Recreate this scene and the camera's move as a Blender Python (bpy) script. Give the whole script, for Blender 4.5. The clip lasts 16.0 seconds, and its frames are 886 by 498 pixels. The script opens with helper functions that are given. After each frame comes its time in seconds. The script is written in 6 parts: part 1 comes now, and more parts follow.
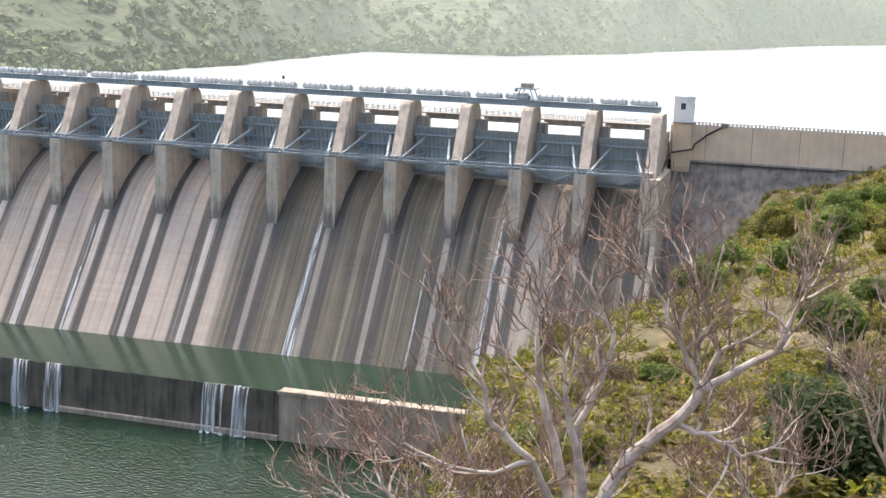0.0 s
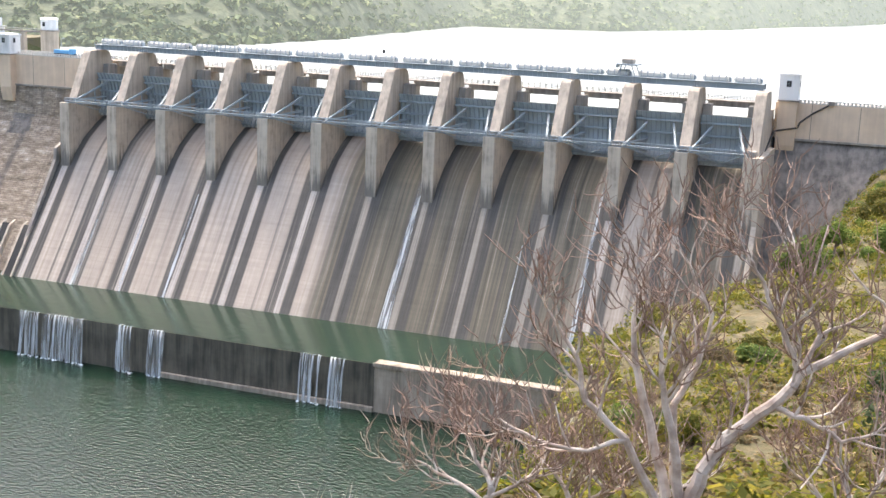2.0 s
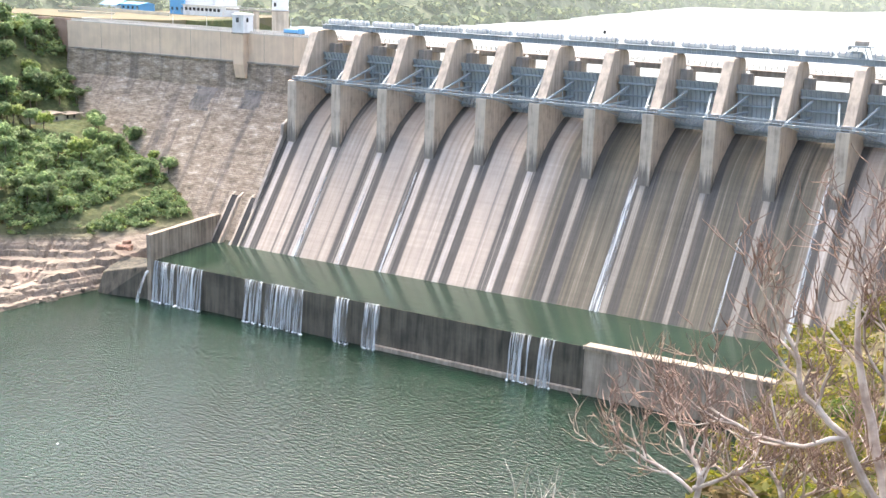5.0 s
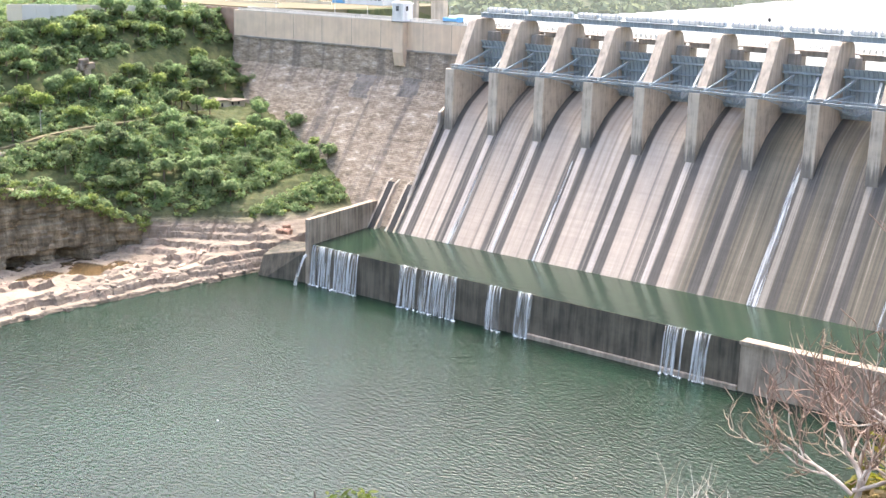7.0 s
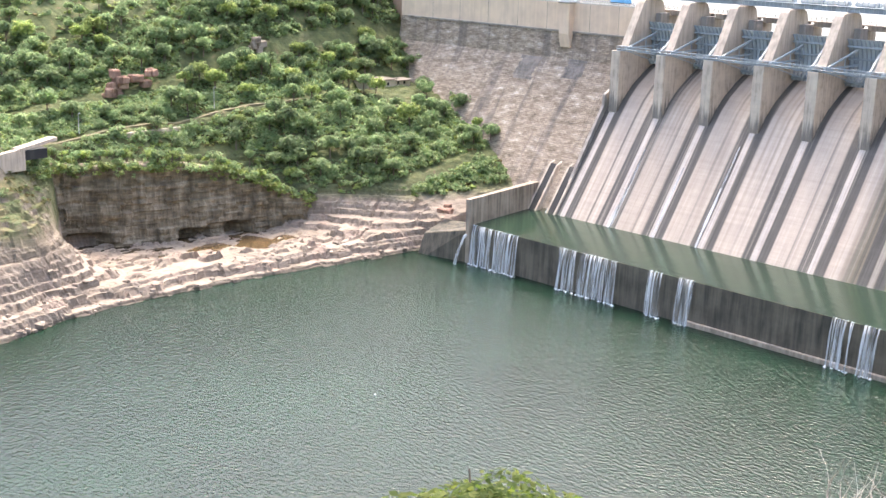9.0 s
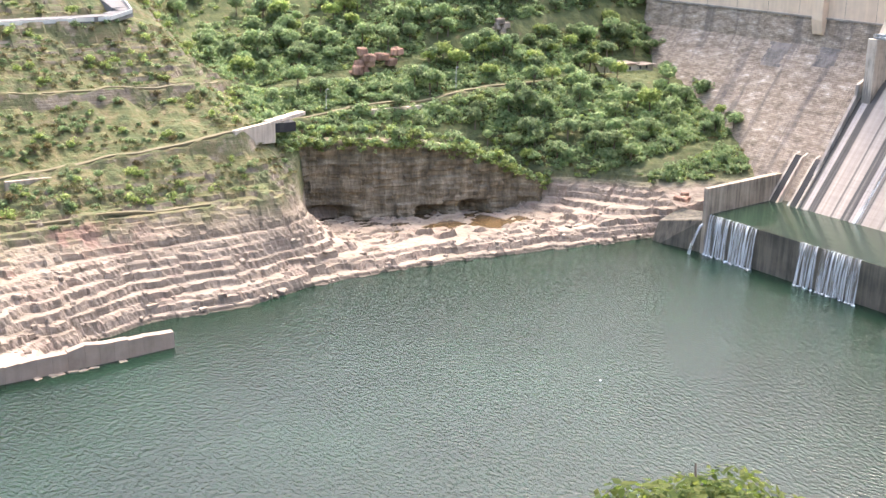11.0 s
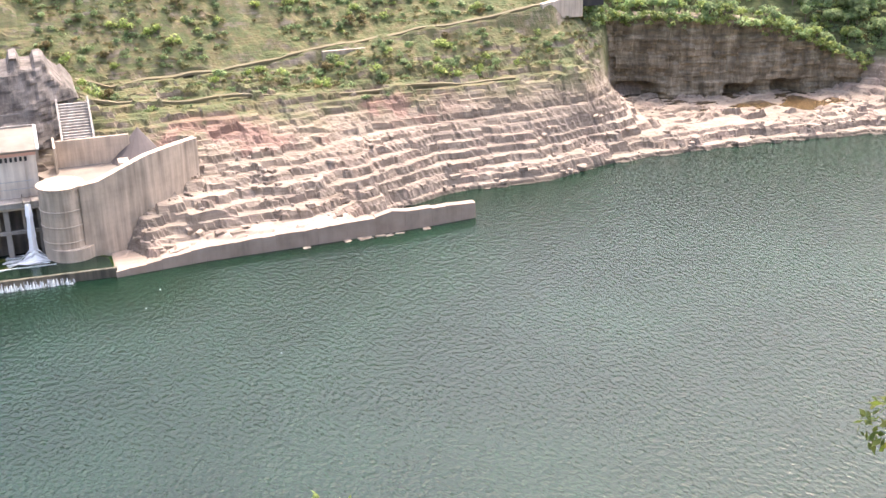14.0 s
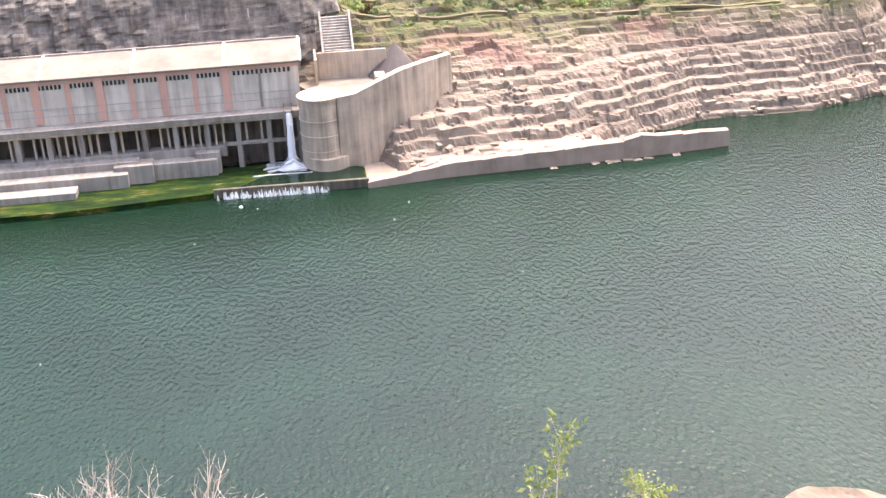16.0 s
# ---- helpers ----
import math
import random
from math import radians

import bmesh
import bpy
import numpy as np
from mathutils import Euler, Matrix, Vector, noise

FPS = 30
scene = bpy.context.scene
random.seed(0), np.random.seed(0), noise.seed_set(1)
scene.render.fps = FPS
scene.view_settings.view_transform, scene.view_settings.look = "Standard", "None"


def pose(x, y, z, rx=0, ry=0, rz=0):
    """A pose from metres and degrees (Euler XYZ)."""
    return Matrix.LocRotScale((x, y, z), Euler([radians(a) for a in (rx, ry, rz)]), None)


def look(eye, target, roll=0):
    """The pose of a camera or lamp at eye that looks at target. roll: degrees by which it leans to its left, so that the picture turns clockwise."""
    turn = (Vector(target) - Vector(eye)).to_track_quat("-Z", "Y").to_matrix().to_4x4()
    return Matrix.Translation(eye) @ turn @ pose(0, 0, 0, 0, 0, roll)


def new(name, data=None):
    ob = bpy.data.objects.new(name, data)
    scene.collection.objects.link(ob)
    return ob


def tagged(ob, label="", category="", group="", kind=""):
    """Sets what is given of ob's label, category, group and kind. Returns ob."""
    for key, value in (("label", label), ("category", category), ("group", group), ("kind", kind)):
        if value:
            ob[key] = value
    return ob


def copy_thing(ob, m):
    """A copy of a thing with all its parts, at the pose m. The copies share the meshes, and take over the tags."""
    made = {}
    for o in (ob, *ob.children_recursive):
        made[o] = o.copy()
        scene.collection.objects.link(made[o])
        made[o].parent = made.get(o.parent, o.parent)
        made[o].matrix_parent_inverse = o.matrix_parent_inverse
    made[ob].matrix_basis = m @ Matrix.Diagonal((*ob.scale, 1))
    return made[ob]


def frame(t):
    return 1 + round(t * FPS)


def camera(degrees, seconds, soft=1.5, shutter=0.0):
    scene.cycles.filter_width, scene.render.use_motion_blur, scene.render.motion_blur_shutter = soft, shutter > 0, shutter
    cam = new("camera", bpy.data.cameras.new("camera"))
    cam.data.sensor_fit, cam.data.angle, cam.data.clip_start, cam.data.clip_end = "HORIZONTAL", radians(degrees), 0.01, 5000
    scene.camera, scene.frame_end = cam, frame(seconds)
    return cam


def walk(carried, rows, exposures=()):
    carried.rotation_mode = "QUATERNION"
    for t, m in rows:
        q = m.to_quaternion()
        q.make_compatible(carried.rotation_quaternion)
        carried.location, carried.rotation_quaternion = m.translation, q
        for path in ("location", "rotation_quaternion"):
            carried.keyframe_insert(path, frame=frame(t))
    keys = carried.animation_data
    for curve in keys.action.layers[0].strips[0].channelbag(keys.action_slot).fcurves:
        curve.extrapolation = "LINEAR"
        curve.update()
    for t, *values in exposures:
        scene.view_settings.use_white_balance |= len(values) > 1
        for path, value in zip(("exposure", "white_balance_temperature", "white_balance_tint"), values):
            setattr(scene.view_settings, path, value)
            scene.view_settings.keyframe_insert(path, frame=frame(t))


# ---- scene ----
# The viewer stands on the right bank, 130 m over the tailwater, and pans left from the dam to the power house.
# x runs along the dam to the right, y upstream, z up from the tailwater.
EYE = 130.0
cam = camera(39.33, 16.0, soft=1.5)
ROWS = [
    (0.0, 79.409, -1.955, 16.446), (0.5, 79.108, -1.986, 17.199), (1.0, 78.758, -2.067, 18.188),
    (1.5, 78.333, -2.178, 19.489), (2.0, 78.11, -2.101, 21.034), (2.5, 77.9, -2.065, 22.699),
    (3.0, 77.733, -1.989, 24.521), (3.5, 77.374, -1.85, 26.437), (4.0, 77.096, -1.861, 28.167),
    (6.5, 76.51, -1.401, 36.041), (7.0, 76.178, -1.274, 38.228), (7.5, 75.972, -1.271, 39.944),
    (8.0, 75.727, -1.173, 41.71), (10.5, 74.382, -1.132, 53.663), (11.0, 74.157, -1.08, 56.874),
    (11.5, 73.849, -0.972, 60.187), (12.0, 73.889, -0.683, 63.112), (12.5, 73.779, -0.258, 65.791),
    (13.0, 72.217, 0.264, 68.214), (13.5, 70.325, 0.626, 69.689), (14.0, 68.422, 0.935, 70.712),
    (14.5, 67.066, 1.318, 72.021), (15.0, 65.927, 1.711, 73.805), (15.5, 65.082, 1.903, 77.43),
    (16.0, 65.122, 2.422, 82.32),
]
EXPOSURES = [(0.0, 1.55, 6600, 11), (2.0, 1.8, 6600, 11), (4.0, 2.08, 6600, 11), (8.0, 2.22, 6600, 13), (12.0, 2.22, 6700, 16), (16.0, 2.22, 6800, 20)]
ARM = 0.15                              # the camera turns round the viewer, an arm's length ahead
walk(cam, [(t, pose(-ARM * math.sin(radians(rz)), ARM * math.cos(radians(rz)), EYE, rx, ry, rz)) for t, rx, ry, rz in ROWS], EXPOSURES)

# ---- daylight: hazy sky, soft sun ahead and to the left ----
SUN_AZ, SUN_EL = -45.0, 63.0         # degrees from +y towards +x, and over the horizon
world = bpy.data.worlds.new("hazy_sky")
scene.world = world
world.use_nodes = True
wn = world.node_tree
sky = wn.nodes.new("ShaderNodeTexSky")
sky.sky_type = "NISHITA"
sky.sun_disc = False
sky.sun_elevation = radians(SUN_EL)
sky.sun_rotation = radians(SUN_AZ)
sky.dust_density, sky.air_density, sky.ozone_density = 5.5, 1.1, 1.0
wn.links.new(sky.outputs[0], wn.nodes["Background"].inputs[0])
wn.nodes["Background"].inputs[1].default_value = 0.15
sun = new("sun", bpy.data.lights.new("sun", "SUN"))
sun.data.energy, sun.data.angle, sun.data.color = 0.95, radians(14), (1.0, 0.94, 0.85)
sd = Vector((math.sin(radians(SUN_AZ)) * math.cos(radians(SUN_EL)), math.cos(radians(SUN_AZ)) * math.cos(radians(SUN_EL)), math.sin(radians(SUN_EL))))
sun.matrix_world = look(sd * 300, (0, 0, 0))

# ---- materials ----
class Nodes:
    """A material's node tree with short calls."""

    def __init__(self, name, rough=0.85, metal=0.0):
        self.mat = bpy.data.materials.new(name)
        self.mat.use_nodes = True
        self.nt = self.mat.node_tree
        self.b = self.nt.nodes["Principled BSDF"]
        self.b.inputs["Roughness"].default_value = rough
        self.b.inputs["Metallic"].default_value = metal
        self.pos = self.nt.nodes.new("ShaderNodeNewGeometry")

    def node(self, kind, **values):
        n = self.nt.nodes.new(kind)
        for k, v in values.items():
            setattr(n, k, v)
        return n

    def put(self, socket, value):
        if isinstance(value, bpy.types.NodeSocket):
            self.nt.links.new(value, socket)
        else:
            socket.default_value = value

    def math(self, op, a, b=0.0, c=0.0):
        n = self.node("ShaderNodeMath", operation=op)
        for s, v in zip(n.inputs, (a, b, c)):
            self.put(s, v)
        return n.outputs[0]

    def xyz(self):
        n = self.node("ShaderNodeSeparateXYZ")
        self.put(n.inputs[0], self.pos.outputs["Position"])
        return n.outputs

    def normal_z(self):
        n = self.node("ShaderNodeSeparateXYZ")
        self.put(n.inputs[0], self.pos.outputs["Normal"])
        return n.outputs[2]

    def noise(self, scale=(1, 1, 1), size=1.0, detail=4.0, rough=0.55, vector=None):
        m = self.node("ShaderNodeMapping")
        self.put(m.inputs[0], vector or self.pos.outputs["Position"])
        m.inputs["Scale"].default_value = [s / size for s in scale]
        n = self.node("ShaderNodeTexNoise")
        self.put(n.inputs["Vector"], m.outputs[0])
        n.inputs["Scale"].default_value = 1.0
        n.inputs["Detail"].default_value, n.inputs["Roughness"].default_value = detail, rough
        return n.outputs[0]

    def ramp(self, value, stops):
        n = self.node("ShaderNodeValToRGB")
        els = n.color_ramp.elements
        while len(els) < len(stops):
            els.new(0.5)
        for e, (p, c) in zip(els, stops):
            e.position, e.color = p, (*c, 1) if len(c) == 3 else c
        self.put(n.inputs[0], value)
        return n.outputs[0]

    def step(self, value, lo, hi):
        n = self.node("ShaderNodeMapRange", interpolation_type="SMOOTHSTEP")
        self.put(n.inputs[0], value)
        n.inputs[1].default_value, n.inputs[2].default_value = lo, hi
        return n.outputs[0]

    def mix(self, f, a, b, blend="MIX"):
        n = self.node("ShaderNodeMix", data_type="RGBA", blend_type=blend)
        self.put(n.inputs[0], f)
        self.put(n.inputs[6], a if isinstance(a, bpy.types.NodeSocket) else (*a, 1))
        self.put(n.inputs[7], b if isinstance(b, bpy.types.NodeSocket) else (*b, 1))
        return n.outputs[2]

    def rand(self):
        return self.node("ShaderNodeObjectInfo").outputs["Random"]

    def island(self):
        return self.pos.outputs["Random Per Island"]

    def vary(self, color, value, lo=0.75, hi=1.2):
        n = self.node("ShaderNodeMapRange")
        self.put(n.inputs[0], value)
        n.inputs[3].default_value, n.inputs[4].default_value = lo, hi
        h = self.node("ShaderNodeHueSaturation")
        self.put(h.inputs["Value"], n.outputs[0])
        self.put(h.inputs["Color"], color)
        return h.outputs[0]

    def bump(self, height, strength=0.4, distance=0.1):
        n = self.node("ShaderNodeBump")
        n.inputs["Strength"].default_value, n.inputs["Distance"].default_value = strength, distance
        self.put(n.inputs["Height"], height)
        self.put(self.b.inputs["Normal"], n.outputs[0])

    def done(self, color):
        self.put(self.b.inputs["Base Color"], color if isinstance(color, bpy.types.NodeSocket) else (*color, 1))
        return self.mat


def plain(name, color, rough=0.8, metal=0.0, size=1.5, amount=0.25, dirt=(0.15, 0.13, 0.11), dirt_amount=0.35):
    """Paint, metal or concrete with a fine and a coarse variation and a little dirt."""
    n = Nodes(name, rough, metal)
    fine = n.noise(size=size * 0.2, detail=3)
    coarse = n.noise((1, 1, 0.35), size=size * 4, detail=5)
    c = n.vary(n.mix(0.0, color, color), fine, 1 - amount, 1 + amount)
    c = n.mix(n.math("MULTIPLY", n.step(coarse, 0.5, 0.75), dirt_amount), c, dirt)
    n.bump(fine, 0.25, 0.03)
    return n.done(c)


def concrete_chute():
    """Spillway concrete: pale bays, dark wet bands beside a narrow pale strip below each pier, algae in the right bays."""
    n = Nodes("streaked_concrete", 0.8)
    x, y, z = n.xyz()
    streak = n.noise((1, 0.01, 0.01), size=1.5, detail=7, rough=0.7)
    hair = n.noise((1, 0.012, 0.012), size=0.35, detail=4, rough=0.7)
    wide = n.noise((1, 0.006, 0.006), size=9.0, detail=2)
    blot = n.noise((1, 1, 1), size=5.0, detail=6, rough=0.65)
    sway = n.math("MULTIPLY", n.math("SUBTRACT", n.noise((1, 0.03, 0.03), size=4.0, detail=3), 0.5), 0.09)
    u = n.math("FRACT", n.math("ADD", n.math("DIVIDE", n.math("ADD", x, 316.8 + 222), 22.2), sway))
    band = lambda a, b, c, d: n.math("MULTIPLY", n.step(u, a, b), n.math("SUBTRACT", 1.0, n.step(u, c, d)))
    light = n.ramp(streak, [(0.26, (0.2, 0.162, 0.13)), (0.4, (0.36, 0.3, 0.245)), (0.55, (0.43, 0.365, 0.305)), (0.7, (0.5, 0.435, 0.37))])
    dark = n.ramp(streak, [(0.32, (0.05, 0.046, 0.036)), (0.46, (0.11, 0.1, 0.072)), (0.57, (0.165, 0.138, 0.102)), (0.68, (0.33, 0.285, 0.24))])
    bay = n.math("ADD", x, n.math("MULTIPLY", wide, 10))
    right = n.math("SUBTRACT", n.step(bay, -192, -183), n.math("MULTIPLY", n.math("MULTIPLY", n.step(bay, -96, -90), n.math("SUBTRACT", 1.0, n.step(bay, -70, -66))), 0.75))
    c = n.mix(right, light, dark)
    wet = n.ramp(hair, [(0.35, (0.042, 0.04, 0.036)), (0.6, (0.085, 0.08, 0.072))])
    wetness = n.math("SUBTRACT", 0.97, n.math("MULTIPLY", n.step(streak, 0.5, 0.68), 0.4))
    strip = n.ramp(hair, [(0.3, (0.26, 0.22, 0.19)), (0.6, (0.5, 0.455, 0.41))])
    c = n.mix(n.math("MULTIPLY", band(0.14, 0.165, 0.3, 0.34), wetness), c, wet)
    c = n.mix(n.math("MULTIPLY", n.math("ADD", n.step(u, 0.85, 0.89), n.math("SUBTRACT", 1.0, n.step(u, 0.02, 0.045))), wetness), c, wet)
    c = n.mix(n.math("MULTIPLY", band(0.03, 0.05, 0.13, 0.15), n.math("SUBTRACT", 0.85, n.math("MULTIPLY", right, 0.4))), c, strip)
    # thin side streaks inside the bays
    c = n.mix(n.math("MULTIPLY", band(0.62, 0.635, 0.66, 0.7), n.math("MULTIPLY", n.step(wide, 0.42, 0.6), 0.7)), c, wet)
    lifts = n.noise((0.03, 1, 1), size=1.1, detail=2)
    c = n.vary(c, lifts, 0.86, 1.14)
    c = n.vary(c, blot, 0.8, 1.2)
    lift = n.math("FRACT", n.math("DIVIDE", z, 2.4))
    c = n.mix(n.math("MULTIPLY", n.math("SUBTRACT", 1.0, n.step(lift, 0.0, 0.06)), 0.18), c, (0.1, 0.085, 0.07))
    n.bump(n.noise((1, 0.1, 0.1), size=0.8), 0.3, 0.05)
    return n.done(c)


def pier_mat():
    """Cream pier concrete, blackened and streaked on the lower part of the nose."""
    n = Nodes("stained_pier_concrete", 0.85)
    x, y, z = n.xyz()
    runs = n.noise((1, 1, 0.06), size=1.1, detail=5, rough=0.65)
    blot = n.noise(size=4, detail=5)
    c = n.ramp(n.math("ADD", n.math("MULTIPLY", runs, 0.55), n.math("MULTIPLY", blot, 0.45)), [(0.34, (0.3, 0.25, 0.2)), (0.48, (0.52, 0.44, 0.35)), (0.62, (0.62, 0.53, 0.42))])
    edge = n.math("ADD", z, n.math("MULTIPLY", n.math("SUBTRACT", runs, 0.5), 22))
    c = n.mix(n.math("MULTIPLY", n.math("SUBTRACT", 1.0, n.step(edge, 57, 64)), 0.75), c, (0.12, 0.11, 0.1))
    lift = n.math("FRACT", n.math("DIVIDE", z, 1.5))
    c = n.mix(n.math("MULTIPLY", n.math("SUBTRACT", 1.0, n.step(lift, 0.0, 0.06)), 0.3), c, (0.25, 0.21, 0.17))
    n.bump(n.noise(size=0.4), 0.25, 0.03)
    return n.done(c)


def concrete(name, light, dark, streak=1.0, top=0.0, rust=0.0):
    """Weathered cast concrete with run marks and lift joints."""
    n = Nodes(name, 0.85)
    x, y, z = n.xyz()
    runs = n.noise((1, 1, 0.07), size=1.6, detail=5, rough=0.6)
    blot = n.noise(size=7, detail=5)
    c = n.ramp(n.math("ADD", n.math("MULTIPLY", runs, 0.6 * streak), n.math("MULTIPLY", blot, 1 - 0.6 * streak)), [(0.32, dark), (0.6, light)])
    lift = n.math("FRACT", n.math("DIVIDE", z, 1.5))
    c = n.mix(n.math("MULTIPLY", n.math("SUBTRACT", 1.0, n.step(lift, 0.0, 0.05)), 0.35), c, dark)
    if rust:
        c = n.mix(n.math("MULTIPLY", n.step(n.noise((1, 1, 0.05), size=2.5, detail=3), 0.55, 0.72), rust), c, (0.2, 0.1, 0.05))
    n.bump(n.noise(size=0.4), 0.25, 0.03)
    return n.done(c)


def masonry():
    """Random rubble masonry of the non-overflow face: courses, patches of lime and soot."""
    n = Nodes("rubble_masonry", 0.9)
    blocks = n.node("ShaderNodeTexVoronoi")
    m = n.node("ShaderNodeMapping")
    n.put(m.inputs[0], n.pos.outputs["Position"])
    m.inputs["Scale"].default_value = (0.5, 0.7, 0.95)
    n.put(blocks.inputs["Vector"], m.outputs[0])
    blocks.inputs["Scale"].default_value = 1.0
    c = n.ramp(n.noise((0.5, 1, 1.4), size=3.5, detail=6, rough=0.7), [(0.3, (0.18, 0.145, 0.105)), (0.46, (0.34, 0.275, 0.205)), (0.58, (0.43, 0.355, 0.275)), (0.68, (0.6, 0.53, 0.44))])
    c = n.vary(c, blocks.outputs["Color"], 0.8, 1.2)
    courses = n.node("ShaderNodeTexBrick")
    flat = n.node("ShaderNodeCombineXYZ")
    x, y, z = n.xyz()
    n.put(flat.inputs[0], x)
    n.put(flat.inputs[1], n.math("MULTIPLY", z, 1.22))
    n.put(courses.inputs["Vector"], flat.outputs[0])
    courses.inputs["Scale"].default_value = 1.0
    courses.inputs["Brick Width"].default_value, courses.inputs["Row Height"].default_value = 2.4, 0.95
    courses.inputs["Mortar Size"].default_value, courses.inputs["Mortar Smooth"].default_value = 0.09, 0.6
    courses.inputs["Color1"].default_value, courses.inputs["Color2"].default_value = (1, 1, 1, 1), (0.62, 0.6, 0.58, 1)
    courses.inputs["Mortar"].default_value = (0.35, 0.33, 0.31, 1)
    c = n.mix(0.75, c, courses.outputs["Color"], "MULTIPLY")
    soot = n.step(n.noise((0.6, 0.05, 0.05), size=3.5, detail=6, rough=0.65), 0.5, 0.64)
    c = n.mix(n.math("MULTIPLY", soot, 0.5), c, (0.075, 0.07, 0.072))
    n.bump(blocks.outputs["Distance"], 0.6, 0.2)
    return n.done(c)


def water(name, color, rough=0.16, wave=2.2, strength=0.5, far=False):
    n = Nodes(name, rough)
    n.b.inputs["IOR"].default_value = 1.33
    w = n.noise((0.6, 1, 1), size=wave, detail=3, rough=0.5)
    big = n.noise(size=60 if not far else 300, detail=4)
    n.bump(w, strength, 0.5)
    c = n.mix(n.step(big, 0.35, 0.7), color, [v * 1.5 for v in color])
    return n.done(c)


def ground_mat():
    """Bank of the gorge: pale bedrock low down, red scree, brown ledges, green and dry grass on the slopes."""
    n = Nodes("gorge_bank", 0.95)
    x, y, z = n.xyz()
    nz = n.normal_z()
    strata = n.noise((0.05, 0.05, 1.0), size=0.9, detail=6, rough=0.7)
    blot = n.noise(size=9, detail=6, rough=0.6)
    stain = n.noise((1, 1, 0.25), size=3.0, detail=6, rough=0.65)
    fine = n.noise(size=0.9, detail=5, rough=0.65)
    rock = n.ramp(strata, [(0.3, (0.13, 0.1, 0.07)), (0.5, (0.26, 0.21, 0.15)), (0.68, (0.38, 0.32, 0.245))])
    rock = n.vary(rock, stain, 0.6, 1.3)
    pale = n.ramp(strata, [(0.28, (0.12, 0.093, 0.07)), (0.42, (0.235, 0.19, 0.145)), (0.62, (0.325, 0.268, 0.21))])
    pale = n.vary(pale, stain, 0.72, 1.18)
    pale = n.mix(n.math("MULTIPLY", n.step(blot, 0.5, 0.66), 0.5), pale, (0.33, 0.24, 0.19))
    low = n.math("SUBTRACT", 1.0, n.step(n.math("ADD", z, n.math("MULTIPLY", blot, 14)), 20, 30))
    rock = n.mix(low, rock, pale)
    # riser faces are darker in blotches, by slope and the stain noise
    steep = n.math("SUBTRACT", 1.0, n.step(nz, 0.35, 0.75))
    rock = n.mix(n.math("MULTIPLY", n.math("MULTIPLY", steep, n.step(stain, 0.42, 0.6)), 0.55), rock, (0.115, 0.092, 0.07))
    grass = n.ramp(n.noise(size=5, detail=7, rough=0.72), [(0.32, (0.05, 0.07, 0.023)), (0.46, (0.083, 0.097, 0.034)), (0.58, (0.13, 0.115, 0.05)), (0.72, (0.19, 0.14, 0.08))])
    flat = n.step(n.math("ADD", nz, n.math("MULTIPLY", fine, 0.3)), 0.62, 0.9)
    high = n.step(n.math("ADD", z, n.math("MULTIPLY", blot, 12)), 27, 35)
    cover = n.math("MAXIMUM", flat, n.math("MULTIPLY", n.step(blot, 0.42, 0.54), 0.85))
    c = n.mix(n.math("MULTIPLY", cover, high), rock, grass)
    red = n.math("MULTIPLY", n.step(n.noise(size=16, detail=6, rough=0.62), 0.47, 0.58), n.math("MULTIPLY", n.step(z, 15, 20), n.math("SUBTRACT", 1.0, n.step(z, 26, 30))))
    red = n.math("MULTIPLY", red, n.math("SUBTRACT", 1.0, n.step(y, 110, 150)))
    c = n.mix(n.math("MULTIPLY", red, 0.75), c, (0.23, 0.135, 0.105))
    wood = n.ramp(n.noise(size=3, detail=5), [(0.35, (0.045, 0.065, 0.02)), (0.6, (0.09, 0.105, 0.035)), (0.75, (0.17, 0.12, 0.07))])
    c = n.mix(n.math("MULTIPLY", n.math("MULTIPLY", n.step(y, 196, 212), n.step(z, 15, 20)), 0.85), c, wood)
    # wet tide line
    c = n.mix(n.math("MULTIPLY", n.math("SUBTRACT", 1.0, n.step(n.math("ADD", z, n.math("MULTIPLY", fine, -1.2)), 0.1, 0.6)), 0.75), c, (0.06, 0.05, 0.038))
    soil = n.ramp(n.noise(size=2.5, detail=6, rough=0.7), [(0.3, (0.045, 0.045, 0.016)), (0.5, (0.1, 0.082, 0.035)), (0.7, (0.18, 0.13, 0.07))])
    c = n.mix(n.step(x, -160, -150), c, soil)
    c = n.vary(c, fine, 0.78, 1.22)
    n.bump(n.math("ADD", strata, n.math("MULTIPLY", fine, 0.6)), 0.8, 0.5)
    return n.done(c)


def rock_face_mat(name, a, b, c):
    """Jointed rock: seepage runs, faint beds, blotches."""
    n = Nodes(name, 0.95)
    runs = n.noise((1, 1, 0.22), size=3.2, detail=6, rough=0.68)
    bed = n.noise((0.22, 0.22, 1), size=1.8, detail=5, rough=0.65)
    blot = n.noise(size=6, detail=5)
    col = n.ramp(n.math("ADD", n.math("MULTIPLY", runs, 0.6), n.math("MULTIPLY", bed, 0.4)), [(0.36, a), (0.5, b), (0.63, c)])
    col = n.vary(col, blot, 0.65, 1.35)
    n.bump(n.math("ADD", runs, bed), 0.8, 0.4)
    return n.done(n.vary(col, n.rand(), 0.8, 1.2))


